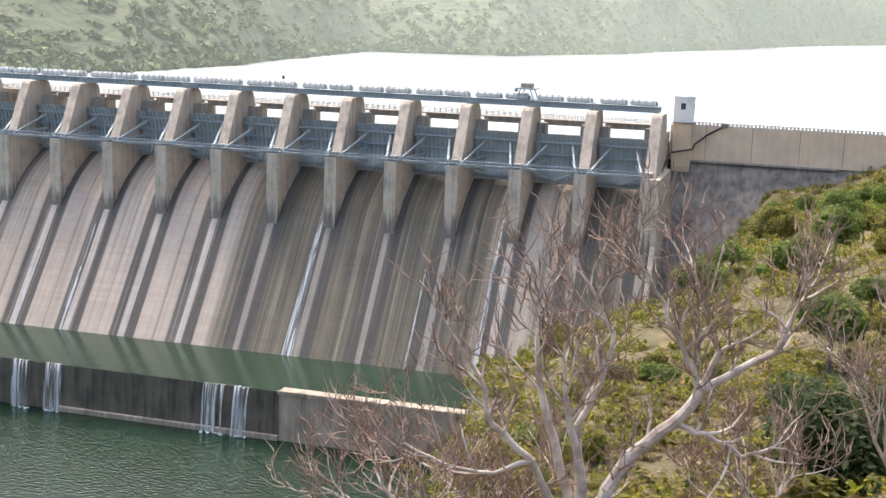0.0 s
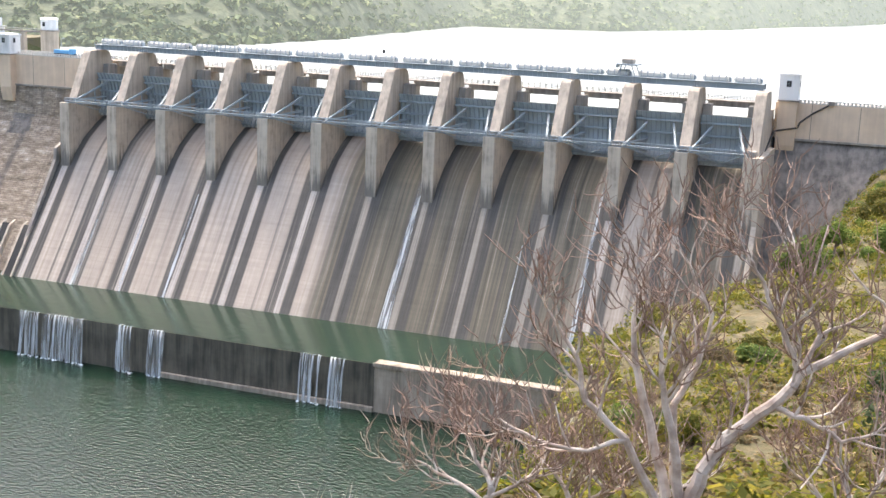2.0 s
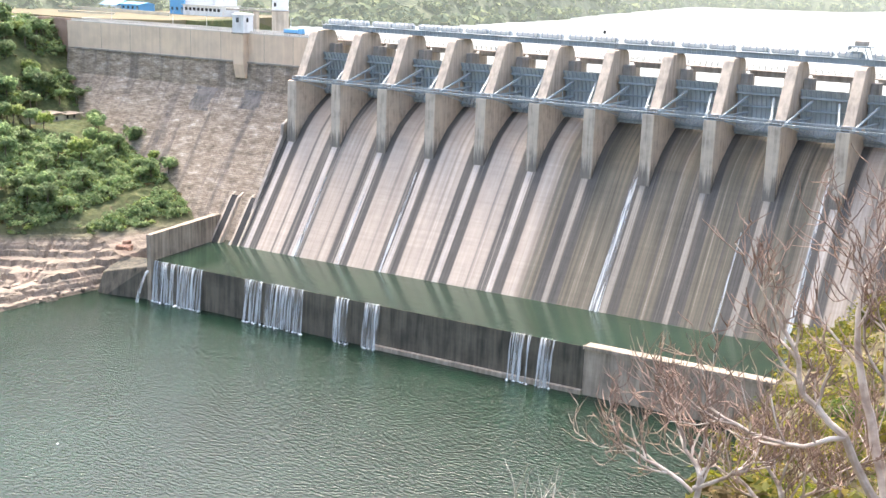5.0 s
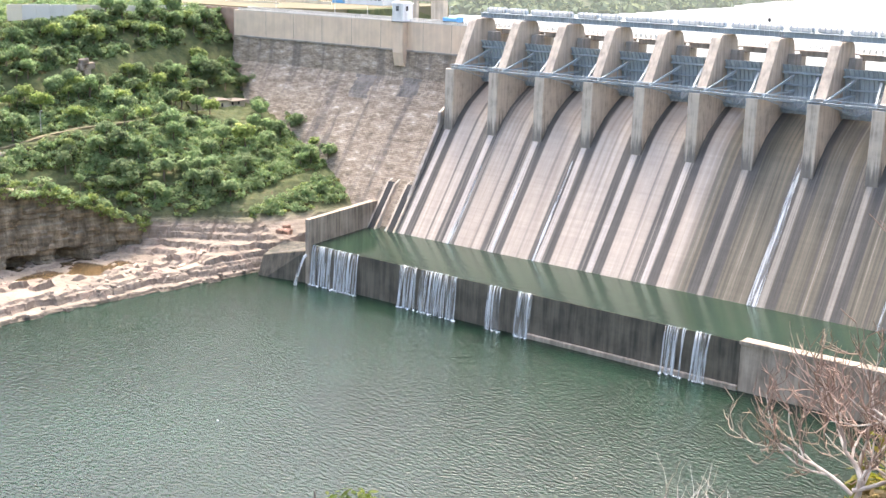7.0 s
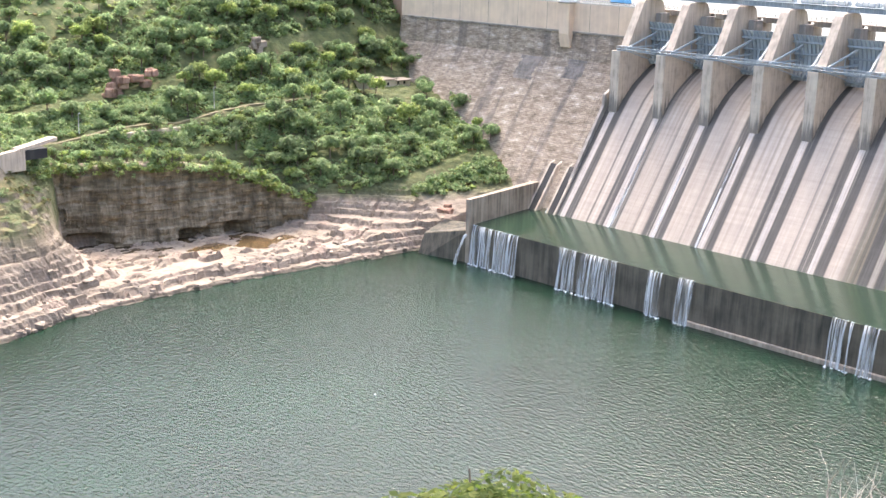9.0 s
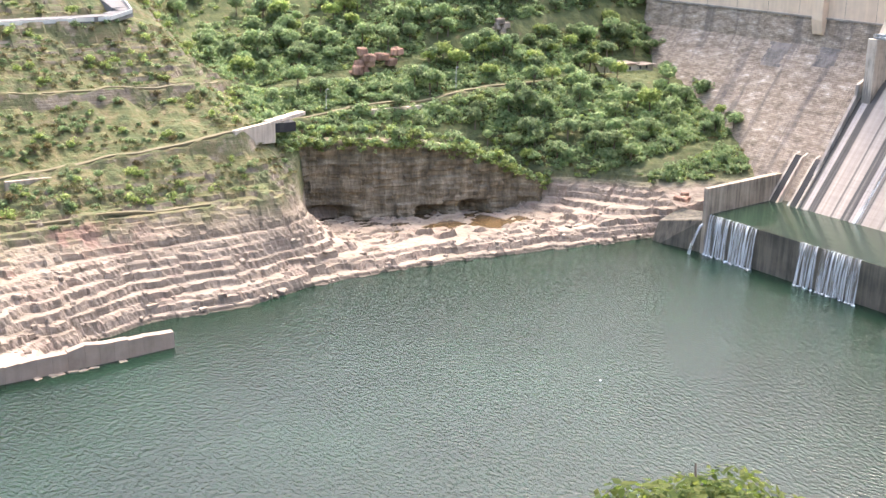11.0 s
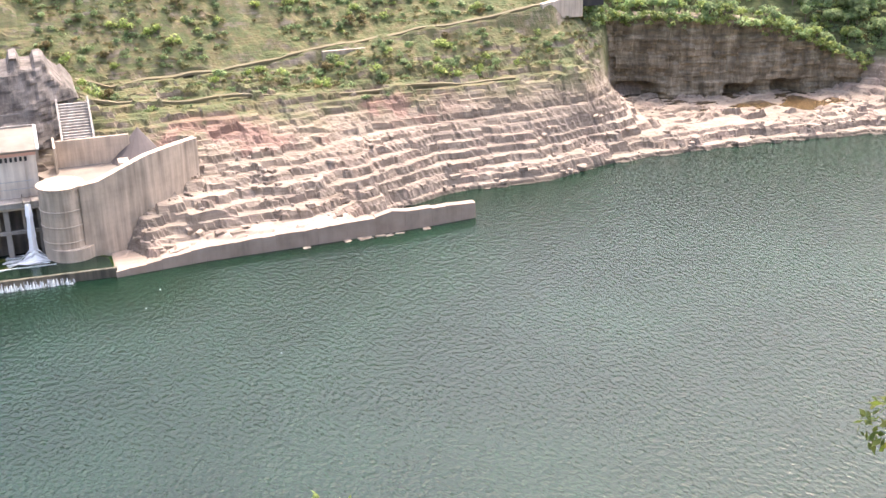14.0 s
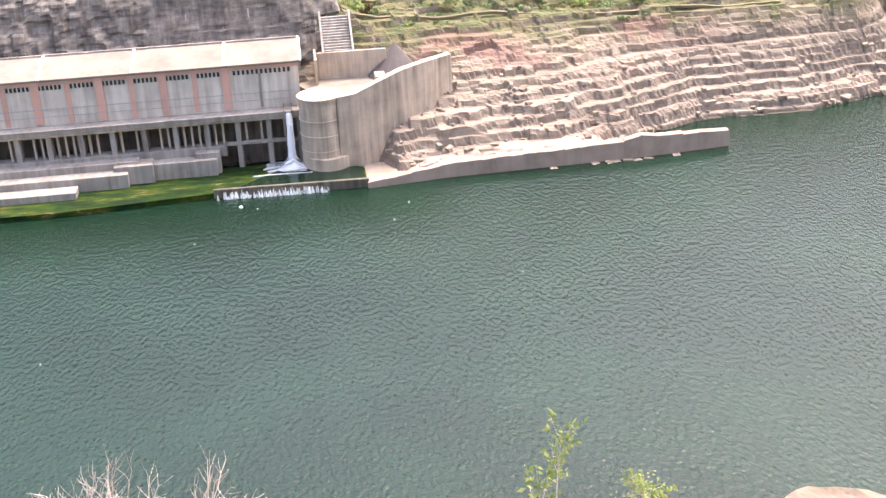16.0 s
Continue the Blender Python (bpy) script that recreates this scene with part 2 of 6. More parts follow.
def leaf_mat(name, a, b, c, tone=0.5):
    n = Nodes(name, 0.75)
    col = n.ramp(n.island(), [(0.1, a), (0.5, b), (0.9, c)])
    col = n.vary(col, n.noise(size=6, detail=3), 0.65, 1.3)
    col = n.vary(col, n.rand(), 0.8, 1.2)
    thin = n.node("ShaderNodeBsdfTranslucent")
    n.put(thin.inputs["Color"], col)
    both = n.node("ShaderNodeMixShader")
    both.inputs[0].default_value = 0.62
    n.nt.links.new(n.b.outputs[0], both.inputs[1])
    n.nt.links.new(thin.outputs[0], both.inputs[2])
    n.nt.links.new(both.outputs[0], n.nt.nodes["Material Output"].inputs[0])
    return n.done(col)


M_CHUTE = concrete_chute()
M_PIER = concrete("pier_concrete", (0.58, 0.49, 0.385), (0.29, 0.245, 0.2))
M_NOSE = pier_mat()
M_WALL = concrete("peach_concrete", (0.72, 0.57, 0.42), (0.55, 0.43, 0.32), 0.7)
M_BASTION = concrete("weathered_beige_concrete", (0.54, 0.44, 0.335), (0.2, 0.165, 0.125), 1.0)
M_WEIR = concrete("algae_stained_concrete", (0.15, 0.13, 0.095), (0.025, 0.025, 0.02))
M_GREY = concrete("grey_concrete", (0.36, 0.33, 0.29), (0.17, 0.15, 0.13))
M_STAIN = concrete("rust_stained_concrete", (0.42, 0.35, 0.27), (0.12, 0.1, 0.075))
M_BLACK_CONCRETE = concrete("blackened_concrete", (0.25, 0.22, 0.19), (0.045, 0.042, 0.038), 0.8)
M_MASONRY = masonry()
M_RIVER = water("river_water", (0.0055, 0.0185, 0.0105), 0.06, 1.0, 0.8)
M_POOL = water("pool_water", (0.012, 0.026, 0.016), 0.12, 2.0, 0.16)
# the lake's glare is painted into its pale base colour
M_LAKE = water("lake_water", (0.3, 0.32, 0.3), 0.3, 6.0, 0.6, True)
M_GROUND = ground_mat()
M_STEEL = plain("grey_painted_steel", (0.3, 0.35, 0.375), 0.6, 0.0)
M_GATE = plain("blue_grey_gate_steel", (0.44, 0.49, 0.51), 0.6, 0.0, dirt=(0.2, 0.16, 0.12), dirt_amount=0.5)
M_WHITE = plain("white_paint", (0.8, 0.8, 0.78), 0.7)
M_RAIL = plain("pale_railing_paint", (0.55, 0.54, 0.5), 0.7)
M_DARK = plain("dark_opening", (0.03, 0.03, 0.03), 0.9)

# ---- building helpers ----
class Geo:
    """Collects vertices and faces of one mesh."""

    def __init__(self):
        self.v, self.f = [], []

    def add(self, verts, faces):
        k = len(self.v)
        self.v += [tuple(p) for p in verts]
        self.f += [tuple(i + k for i in q) for q in faces]
        return self

    def box(self, x0, x1, y0, y1, z0, z1):
        return self.add([(x, y, z) for x in (x0, x1) for y in (y0, y1) for z in (z0, z1)],
                        [(0, 1, 3, 2), (4, 6, 7, 5), (0, 4, 5, 1), (2, 3, 7, 6), (0, 2, 6, 4), (1, 5, 7, 3)])

    def prism(self, profile, x0, x1):
        """A profile in (y, z), counter-clockwise seen from +x, carried from x0 to x1."""
        n = len(profile)
        a = [(x0, y, z) for y, z in profile] + [(x1, y, z) for y, z in profile]
        sides = [(i, (i + 1) % n, n + (i + 1) % n, n + i) for i in range(n)]
        return self.add(a, sides + [tuple(range(n))[::-1], tuple(range(n, 2 * n))])

    def slab(self, outline, z0, z1):
        """An outline in (x, y), counter-clockwise from above, from z0 to z1."""
        n = len(outline)
        a = [(x, y, z0) for x, y in outline] + [(x, y, z1) for x, y in outline]
        sides = [(i, (i + 1) % n, n + (i + 1) % n, n + i) for i in range(n)]
        return self.add(a, sides + [tuple(range(n))[::-1], tuple(range(n, 2 * n))])

    def bar(self, a, b, r=0.1, r2=None, n=4):
        """A straight bar from a to b."""
        a, b = Vector(a), Vector(b)
        r2 = r if r2 is None else r2
        d = (b - a).normalized()
        u = d.cross(Vector((0, 0, 1)) if abs(d.z) < 0.9 else Vector((1, 0, 0))).normalized()
        w = d.cross(u)
        ring = lambda c, q: [c + q * (u * math.cos(math.tau * (i + 0.5) / n) + w * math.sin(math.tau * (i + 0.5) / n)) for i in range(n)]
        return self.add(ring(a, r) + ring(b, r2), [(i, (i + 1) % n, n + (i + 1) % n, n + i) for i in range(n)] + [tuple(range(n))[::-1], tuple(range(n, 2 * n))])

    def tube(self, x, y, z0, z1, r0, r1=None, n=20, sx=1.0):
        r1 = r0 if r1 is None else r1
        ring = lambda z, r: [(x + sx * r * math.cos(math.tau * i / n), y + r * math.sin(math.tau * i / n), z) for i in range(n)]
        return self.add(ring(z0, r0) + ring(z1, r1), [(i, (i + 1) % n, n + (i + 1) % n, n + i) for i in range(n)] + [tuple(range(n))[::-1], tuple(range(n, 2 * n))])

    def mesh(self, name, mat, smooth=False, bevel=0.0):
        me = bpy.data.meshes.new(name)
        me.from_pydata(self.v, [], self.f)
        bm = bmesh.new()
        bm.from_mesh(me)
        bmesh.ops.recalc_face_normals(bm, faces=bm.faces)
        if bevel:
            bmesh.ops.bevel(bm, geom=[e for e in bm.edges if e.calc_face_angle(0) > 0.5], offset=bevel, segments=1, affect="EDGES", clamp_overlap=True)
        bm.to_mesh(me)
        bm.free()
        me.materials.append(mat)
        if smooth:
            me.shade_smooth()
        return me

    def part(self, name, mat, parent=None, label="", smooth=False, bevel=0.0):
        """Links the mesh as one object under a thing or a part."""
        ob = new(name, self.mesh(name, mat, smooth, bevel))
        ob.parent = parent
        if label:
            ob["label"] = label
        return ob


def thing(name, label, category, at=(0, 0, 0), group="", kind=""):
    """An Empty at the thing's base, which parents its parts."""
    ob = new(name)
    ob.location = at
    ob.empty_display_size = 0.2
    return tagged(ob, label, category, group, kind)


def share(ob, parent, m, name=None):
    """Another object on the same mesh, for alike pieces."""
    o = new(name or ob.name.split(".")[0], ob.data)
    o.parent = parent
    o.matrix_basis = m
    return o


def lerp_table(t, table):
    return float(np.interp(t, [p[0] for p in table], [p[1] for p in table]))

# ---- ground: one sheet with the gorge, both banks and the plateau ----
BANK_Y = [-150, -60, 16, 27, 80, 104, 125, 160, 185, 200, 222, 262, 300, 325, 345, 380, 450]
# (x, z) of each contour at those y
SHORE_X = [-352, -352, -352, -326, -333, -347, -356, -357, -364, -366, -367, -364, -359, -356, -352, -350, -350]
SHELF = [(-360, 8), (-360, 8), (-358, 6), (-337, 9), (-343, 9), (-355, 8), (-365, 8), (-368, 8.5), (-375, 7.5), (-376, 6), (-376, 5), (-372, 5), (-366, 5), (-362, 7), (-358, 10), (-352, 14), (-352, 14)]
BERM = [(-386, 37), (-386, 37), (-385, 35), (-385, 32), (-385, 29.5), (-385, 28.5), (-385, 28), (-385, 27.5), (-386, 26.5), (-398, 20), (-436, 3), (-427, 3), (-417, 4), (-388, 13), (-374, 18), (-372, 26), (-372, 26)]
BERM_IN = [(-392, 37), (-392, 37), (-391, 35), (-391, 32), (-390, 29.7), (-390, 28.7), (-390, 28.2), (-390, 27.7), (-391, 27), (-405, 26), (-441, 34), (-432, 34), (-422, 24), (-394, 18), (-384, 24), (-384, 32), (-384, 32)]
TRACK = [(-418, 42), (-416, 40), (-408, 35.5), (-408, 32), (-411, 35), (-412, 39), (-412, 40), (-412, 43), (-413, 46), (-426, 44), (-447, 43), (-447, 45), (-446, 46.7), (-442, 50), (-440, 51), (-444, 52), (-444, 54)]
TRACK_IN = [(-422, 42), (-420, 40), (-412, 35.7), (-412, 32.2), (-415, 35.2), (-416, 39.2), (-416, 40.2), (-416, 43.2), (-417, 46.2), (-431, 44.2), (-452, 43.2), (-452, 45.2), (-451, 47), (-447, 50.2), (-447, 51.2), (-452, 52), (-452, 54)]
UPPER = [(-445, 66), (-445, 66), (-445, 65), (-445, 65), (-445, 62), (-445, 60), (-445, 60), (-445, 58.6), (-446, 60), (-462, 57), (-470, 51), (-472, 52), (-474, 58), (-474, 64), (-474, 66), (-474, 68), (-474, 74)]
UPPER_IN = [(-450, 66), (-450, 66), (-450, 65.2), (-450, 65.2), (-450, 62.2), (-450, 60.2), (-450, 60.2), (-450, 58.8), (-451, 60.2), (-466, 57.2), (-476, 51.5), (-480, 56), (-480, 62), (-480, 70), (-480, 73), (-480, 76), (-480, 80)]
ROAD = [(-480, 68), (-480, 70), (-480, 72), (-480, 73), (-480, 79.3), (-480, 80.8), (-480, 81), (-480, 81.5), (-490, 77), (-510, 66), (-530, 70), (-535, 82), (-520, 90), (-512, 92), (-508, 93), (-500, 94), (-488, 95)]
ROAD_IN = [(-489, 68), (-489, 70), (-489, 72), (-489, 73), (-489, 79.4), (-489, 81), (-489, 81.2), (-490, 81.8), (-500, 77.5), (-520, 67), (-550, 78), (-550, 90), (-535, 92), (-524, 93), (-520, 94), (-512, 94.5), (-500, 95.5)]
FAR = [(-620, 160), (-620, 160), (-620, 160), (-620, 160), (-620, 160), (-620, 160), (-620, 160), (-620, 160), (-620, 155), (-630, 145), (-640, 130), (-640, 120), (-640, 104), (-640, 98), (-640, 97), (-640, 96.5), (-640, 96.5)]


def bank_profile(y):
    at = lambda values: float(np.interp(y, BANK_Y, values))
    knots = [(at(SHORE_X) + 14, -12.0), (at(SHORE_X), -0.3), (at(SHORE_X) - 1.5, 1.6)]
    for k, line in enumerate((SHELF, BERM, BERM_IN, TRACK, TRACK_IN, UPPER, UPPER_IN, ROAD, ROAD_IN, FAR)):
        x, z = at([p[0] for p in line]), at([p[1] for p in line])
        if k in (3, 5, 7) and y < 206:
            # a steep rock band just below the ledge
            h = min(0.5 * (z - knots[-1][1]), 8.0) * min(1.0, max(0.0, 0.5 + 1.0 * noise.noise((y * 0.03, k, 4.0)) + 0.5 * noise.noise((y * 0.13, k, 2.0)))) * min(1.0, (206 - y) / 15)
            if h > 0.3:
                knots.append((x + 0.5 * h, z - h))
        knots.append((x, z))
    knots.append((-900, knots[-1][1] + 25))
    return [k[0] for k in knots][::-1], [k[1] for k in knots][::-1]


RIGHT_SHORE = [(-400, -130), (0, -110), (40, -104), (86, -92), (150, -90), (250, -82), (330, -62), (400, -70), (600, -66)]
RIGHT_TOP = [(-400, 128), (-12, 128.4), (1.2, 128.4), (4, 127), (10, 123.6), (20, 118.4), (30, 114.6), (40, 112.6), (60, 106.6), (90, 101), (120, 97), (200, 92), (300, 83), (400, 73), (432, 75), (446, 76), (700, 76)]


def right_bank(x, y):
    xs = lerp_table(y, RIGHT_SHORE)
    top = lerp_table(y, RIGHT_TOP) + 0.16 * x * min(1.0, max(0.0, y / 60)) + max(0.0, x - 8) * 0.3 * min(1.0, max(0.0, (y - 30) / 100))
    # a spur on the near slope
    spur = min(1.0, max(0.0, (190 - y) / 60)) * min(1.0, max(0.0, (x + 0.31 * y) / (0.07 * max(y, 20.0))))
    slope = (x - xs) * (1.22 + 0.4 * spur)
    edge = 128.4 - max(0.0, -1.0 - x) * 0.8 - max(0.0, -14.0 - x) * 0.9
    return max(-12.0, min(top, slope, edge if y < 60 else 1e9))


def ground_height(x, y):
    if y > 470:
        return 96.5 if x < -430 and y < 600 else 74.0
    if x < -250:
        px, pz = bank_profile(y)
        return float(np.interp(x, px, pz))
    if x > -180:
        return right_bank(x, y)
    return -12.0


rbeds = random.Random(5)
BEDS = [-2.0]
while BEDS[-1] < 110:
    BEDS.append(BEDS[-1] + rbeds.choice((0.55, 0.8, 1.1, 1.5, 2.1, 2.6)))


def bedded(zz, hold=0.62):
    """Height on horizontal rock beds of uneven thickness: a tread, then a steep riser."""
    i = min(len(BEDS) - 2, max(0, bisect(zz)))
    a, b = BEDS[i], BEDS[i + 1]
    f = (zz - a) / (b - a)
    return a + (b - a) * (0.16 * min(f, hold) / hold + 0.84 * min(1.0, max(0.0, (f - hold) / 0.24)))


def bisect(v):
    return int(np.searchsorted(BEDS, v)) - 1


def joints(x, y, sx, sy, seed):
    """Heights of jointed blocks, with crooked joints that cross the slope askew."""
    wx = x + 0.22 * y + 1.6 * noise.noise((x * 0.12, y * 0.12, seed))
    wy = y - 0.15 * x + 1.6 * noise.noise((x * 0.12, y * 0.12, seed + 5))
    return noise.cell((wx / sx, wy / sy, seed))


def rough(x, y, z):
    """Ledges and lumps of the banks."""
    if x < -318 and z > -2:
        n1 = noise.fractal((x * 0.045, y * 0.03, 1.7), 1.0, 2.0, 4) * 1.7
        if z < 34 and y < 350:
            zz = z + n1 + 1.0 * joints(x, y, 4.5, 9.0, 1.0) + 0.55 * joints(x, y, 2.1, 3.6, 2.0) + 0.9 * noise.noise((x * 0.13, y * 0.1, 4.0))
            zz = bedded(zz) + 0.16 * noise.noise((x * 0.9, y * 0.7, 2.0))
            return max(zz, 0.35 if z > 0.5 else -1.0)
        lump = noise.noise((x * 0.3, y * 0.17, 5.0)) * 1.0 + noise.noise((x * 0.9, y * 0.6, 2.0)) * 0.4
        rocky = min(1.0, max(0.0, (noise.noise((x * 0.02, y * 0.02, 8.0)) + 0.25) * 2.2)) if y < 205 else 0.0
        soft = z + n1 + lump
        if rocky <= 0:
            return soft
        hard = bedded(z + n1 + 1.1 * joints(x, y, 2.6, 5.0, 3.0), 0.5)
        return soft + (hard - soft) * rocky
    if x > -130 and z > -2:
        d = min(1.0, math.hypot(x, y) / 25)
        return z + d * (noise.fractal((x * 0.05, y * 0.05, 9.0), 1.0, 2.0, 4) * 2.2)
    return z


def spaced(*runs):
    out = []
    for a, b, s in runs:
        out += list(np.arange(a, b, s))
    return out + [runs[-1][1]]


gx = spaced((-4800, -1000, 760), (-1000, -640, 40), (-640, -520, 6), (-520, -480, 1.3), (-480, -316, 0.65), (-316, -140, 22), (-140, -30, 3), (-30, 30, 1.5), (30, 150, 12), (150, 1000, 120), (1000, 4800, 760))
gy = spaced((-4800, -1000, 760), (-1000, -160, 70), (-160, -90, 6), (-90, 14, 1.3), (14, 345, 0.8), (345, 450, 1.3), (450, 520, 10), (520, 1000, 80), (1000, 4800, 760))
verts = []
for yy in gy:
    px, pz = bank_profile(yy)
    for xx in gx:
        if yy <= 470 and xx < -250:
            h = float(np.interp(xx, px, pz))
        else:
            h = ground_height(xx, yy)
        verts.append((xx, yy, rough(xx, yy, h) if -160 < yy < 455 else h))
nx = len(gx)
faces = [(j * nx + i, j * nx + i + 1, (j + 1) * nx + i + 1, (j + 1) * nx + i) for j in range(len(gy) - 1) for i in range(nx - 1)]
me = bpy.data.meshes.new("ground")
me.from_pydata(verts, [], faces)
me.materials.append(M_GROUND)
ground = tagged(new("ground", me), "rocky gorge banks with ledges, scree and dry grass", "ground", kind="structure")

# ---- water ----
g = Geo().slab([(-420, -900), (-60, -900), (-40, 342), (-420, 342)], -14, 0)
tagged(g.part("river_water", M_RIVER), "dark green rippled river water below the dam", "water", kind="structure")
g = Geo().slab([(-328, 338.3), (-148.2, 338.3), (-148.2, 341.0), (-40, 341.0), (-40, 382), (-338, 382)], 9, 15.36)
tagged(g.part("basin_water", M_POOL), "still green water in the stilling basin", "water", kind="structure")
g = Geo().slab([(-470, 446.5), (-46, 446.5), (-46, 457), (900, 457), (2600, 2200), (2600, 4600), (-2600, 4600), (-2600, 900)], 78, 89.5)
tagged(g.part("lake_water", M_LAKE), "reservoir water behind the dam, glare painted in as pale colour", "water", kind="structure")

# ---- hills beyond the lake ----
SHORE_R = [(-70, 720), (-45, 720), (-36, 745), (-30.5, 800), (-26, 925), (-22, 1190), (-19.8, 1390), (-13.4, 1410), (-8.3, 1680), (-3.3, 2340), (3, 4200), (10, 4200), (40, 3300)]


def hills_mat():
    n = Nodes("hazy_wooded_hills", 1.0)
    c = n.ramp(n.noise((1, 1, 1.5), size=28, detail=8, rough=0.7), [(0.32, (0.06, 0.075, 0.045)), (0.5, (0.085, 0.1, 0.055)), (0.68, (0.12, 0.13, 0.07))])
    # light scattered in by the air, imitated as surface glow that grows with distance
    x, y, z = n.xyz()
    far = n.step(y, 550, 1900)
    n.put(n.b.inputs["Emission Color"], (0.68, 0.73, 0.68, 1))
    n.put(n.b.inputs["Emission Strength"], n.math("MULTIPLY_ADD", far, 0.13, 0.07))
    n.bump(n.noise(size=14, detail=5), 1.0, 6.0)
    return n.done(c)


M_HILLS = hills_mat()


def hill_height(az, r):
    r0 = lerp_table(az, SHORE_R)
    d = r - r0
    h = 86 + min(d * 0.42, 60 + d * 0.22)
    h += noise.fractal((math.radians(az) * r * 0.004, r * 0.004, 3.0), 1.0, 2.0, 4) * min(60, 4 + d * 0.18)
    return max(h, 84 + min(8.0, d * 0.3)) if d > 0 else 82


verts, faces = [], []
azs = np.arange(-75, 40.1, 0.5)
fr = [0, 0.004, 0.012, 0.025, 0.045, 0.07, 0.1, 0.14, 0.19, 0.25, 0.33, 0.42, 0.52, 0.65, 0.8, 1.0]
for a in azs:
    r0 = lerp_table(a, SHORE_R)
    for q in fr:
        r = r0 + (4880 - r0) * q
        verts.append((r * math.sin(radians(a)), r * math.cos(radians(a)), hill_height(a, r) if q else 80))
n = len(fr)
faces = [(i * n + j, (i + 1) * n + j, (i + 1) * n + j + 1, i * n + j + 1) for i in range(len(azs) - 1) for j in range(n - 1)]
me = bpy.data.meshes.new("distant_hills")
me.from_pydata(verts, [], faces)
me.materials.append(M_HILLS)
me.shade_smooth()
tagged(new("distant_hills", me), "wooded hills beyond the reservoir, haze added as glow", "hills", kind="structure")

# ---- the dam ----
X0, BAY, PIER_W = -316.8, 22.2, 4.4
XE = X0 + 12 * BAY                       # left edge of the last pier
CHUTE = [(436, 72), (432, 74.3), (427, 73.2), (421.8, 70.3), (415, 65.8), (409.7, 60.8), (405, 54.8), (400, 47.9), (394, 39.5), (388, 31.2), (382, 23), (376.3, 15.2), (373, 11), (372, 4)]
dam = thing("dam", "high concrete gravity dam with a gated spillway", "dam", (-180, 376, 0))


def under(ob, root):
    """Keeps a part's world place when its thing stands elsewhere."""
    ob.parent = root
    ob.matrix_parent_inverse = Matrix.Translation(-Vector(root.location))
    return ob


g = Geo()
prof = CHUTE + [(445, 0), (445, 72)]
g.prism(prof, X0 - 1.5, XE + 6)
under(g.part("spillway", M_CHUTE, label="streaked concrete spillway chutes"), dam)
PIER_LOW = [(405.6, 80.2), (405.2, 52), (420, 60), (446, 60), (446, 80.2)]
PIER_UP = [(410.2, 80.2), (446, 80.2), (446, 93.2), (435.6, 93.2), (433.5, 99.2), (431.5, 100.2), (421.2, 100.2), (420.2, 99.2)]
g = Geo().prism(PIER_LOW, 0, PIER_W)
pier_low = g.mesh("pier", M_NOSE, bevel=0.12)
g = Geo().prism(PIER_UP, 0.5, PIER_W - 0.2)
pier_up = g.mesh("upper_pier", M_PIER, bevel=0.12)
for k in range(13):
    p = new("pier", pier_low)
    under(p, dam)
    p.location.x = X0 + k * BAY
    q = new("upper_pier", pier_up)
    q.parent = p
# stilling basin weir
g = Geo().prism([(337.6, -6), (341.5, -6), (341.5, 15.3), (338.2, 15.3), (338.0, 4)], -329, -148)
g2 = Geo().prism([(337.0, -6), (341.5, -6), (341.5, 15.9), (337.6, 15.9)], -148, -40)
g2.box(-148.3, -40, 336.8, 337.2, 14.8, 16.0)
under(g2.part("end_weir", M_STAIN, label="rust-stained pale end weir", bevel=0.08), dam)
under(Geo().box(-226, -148, 336.4, 337.8, -4, 1.6).part("weir_toe", M_STAIN, bevel=0.2), dam)
under(g.part("end_weir", M_WEIR, label="algae-stained end weir of the stilling basin", bevel=0.1), dam)
# left non-overflow part
g = Geo().prism([(385, 4), (432.2, 71), (434, 83), (445, 83), (445, 4)], -475, X0 - 1.5)
under(g.part("masonry_face", M_MASONRY, label="soot-streaked rubble masonry face"), dam)
g = Geo().prism([(434, 83), (445, 83), (445, 95.6), (434, 95.6)], -475, X0 + 1)
under(g.part("crest_wall", M_WALL, label="cream concrete crest wall"), dam)
# right non-overflow part
g = Geo().prism([(390, 4), (440, 74), (445.5, 83.2), (456, 83.2), (456, 4)], XE + 6, 60)
under(g.part("lower_wall", M_BLACK_CONCRETE, label="blackened concrete lower wall"), dam)
g = Geo().prism([(445, 83.2), (456, 83.2), (456, 95.6), (445, 95.6)], XE + 4.5, 60)
under(g.part("crest_wall", M_WALL, label="cream concrete crest wall"), dam)
# wing wall
g = Geo().slab([(-329.5, 336), (-327.5, 336), (-333.5, 383), (-336.5, 383)], -4, 25.7)
under(g.part("wing_wall", M_STAIN, bevel=0.1), dam)
# pedestals on the pier noses, where the gate arms turn
ped = Geo().box(0.9, PIER_W - 0.9, 407.2, 411.5, 80.2, 82.0).mesh("pedestal", M_GREY, bevel=0.15)
guide_l = Geo().prism([(427, 80), (434.5, 80), (434.5, 94.6), (428.5, 94.6)], -2.6, -0.02).mesh("guide_block", M_GREY, bevel=0.08)
guide_r = Geo().prism([(427, 80), (434.5, 80), (434.5, 94.6), (428.5, 94.6)], PIER_W + 0.02, PIER_W + 2.6).mesh("guide_block", M_GREY, bevel=0.08)
for o in [c for c in dam.children if c.name.split(".")[0] == "pier"]:
    for me in (ped, guide_l, guide_r):
        if (me is guide_l and o.location.x < X0 + 1) or (me is guide_r and o.location.x > XE - 1):
            continue
        c = new(me.name.split(".")[0], me)
        c.parent = o
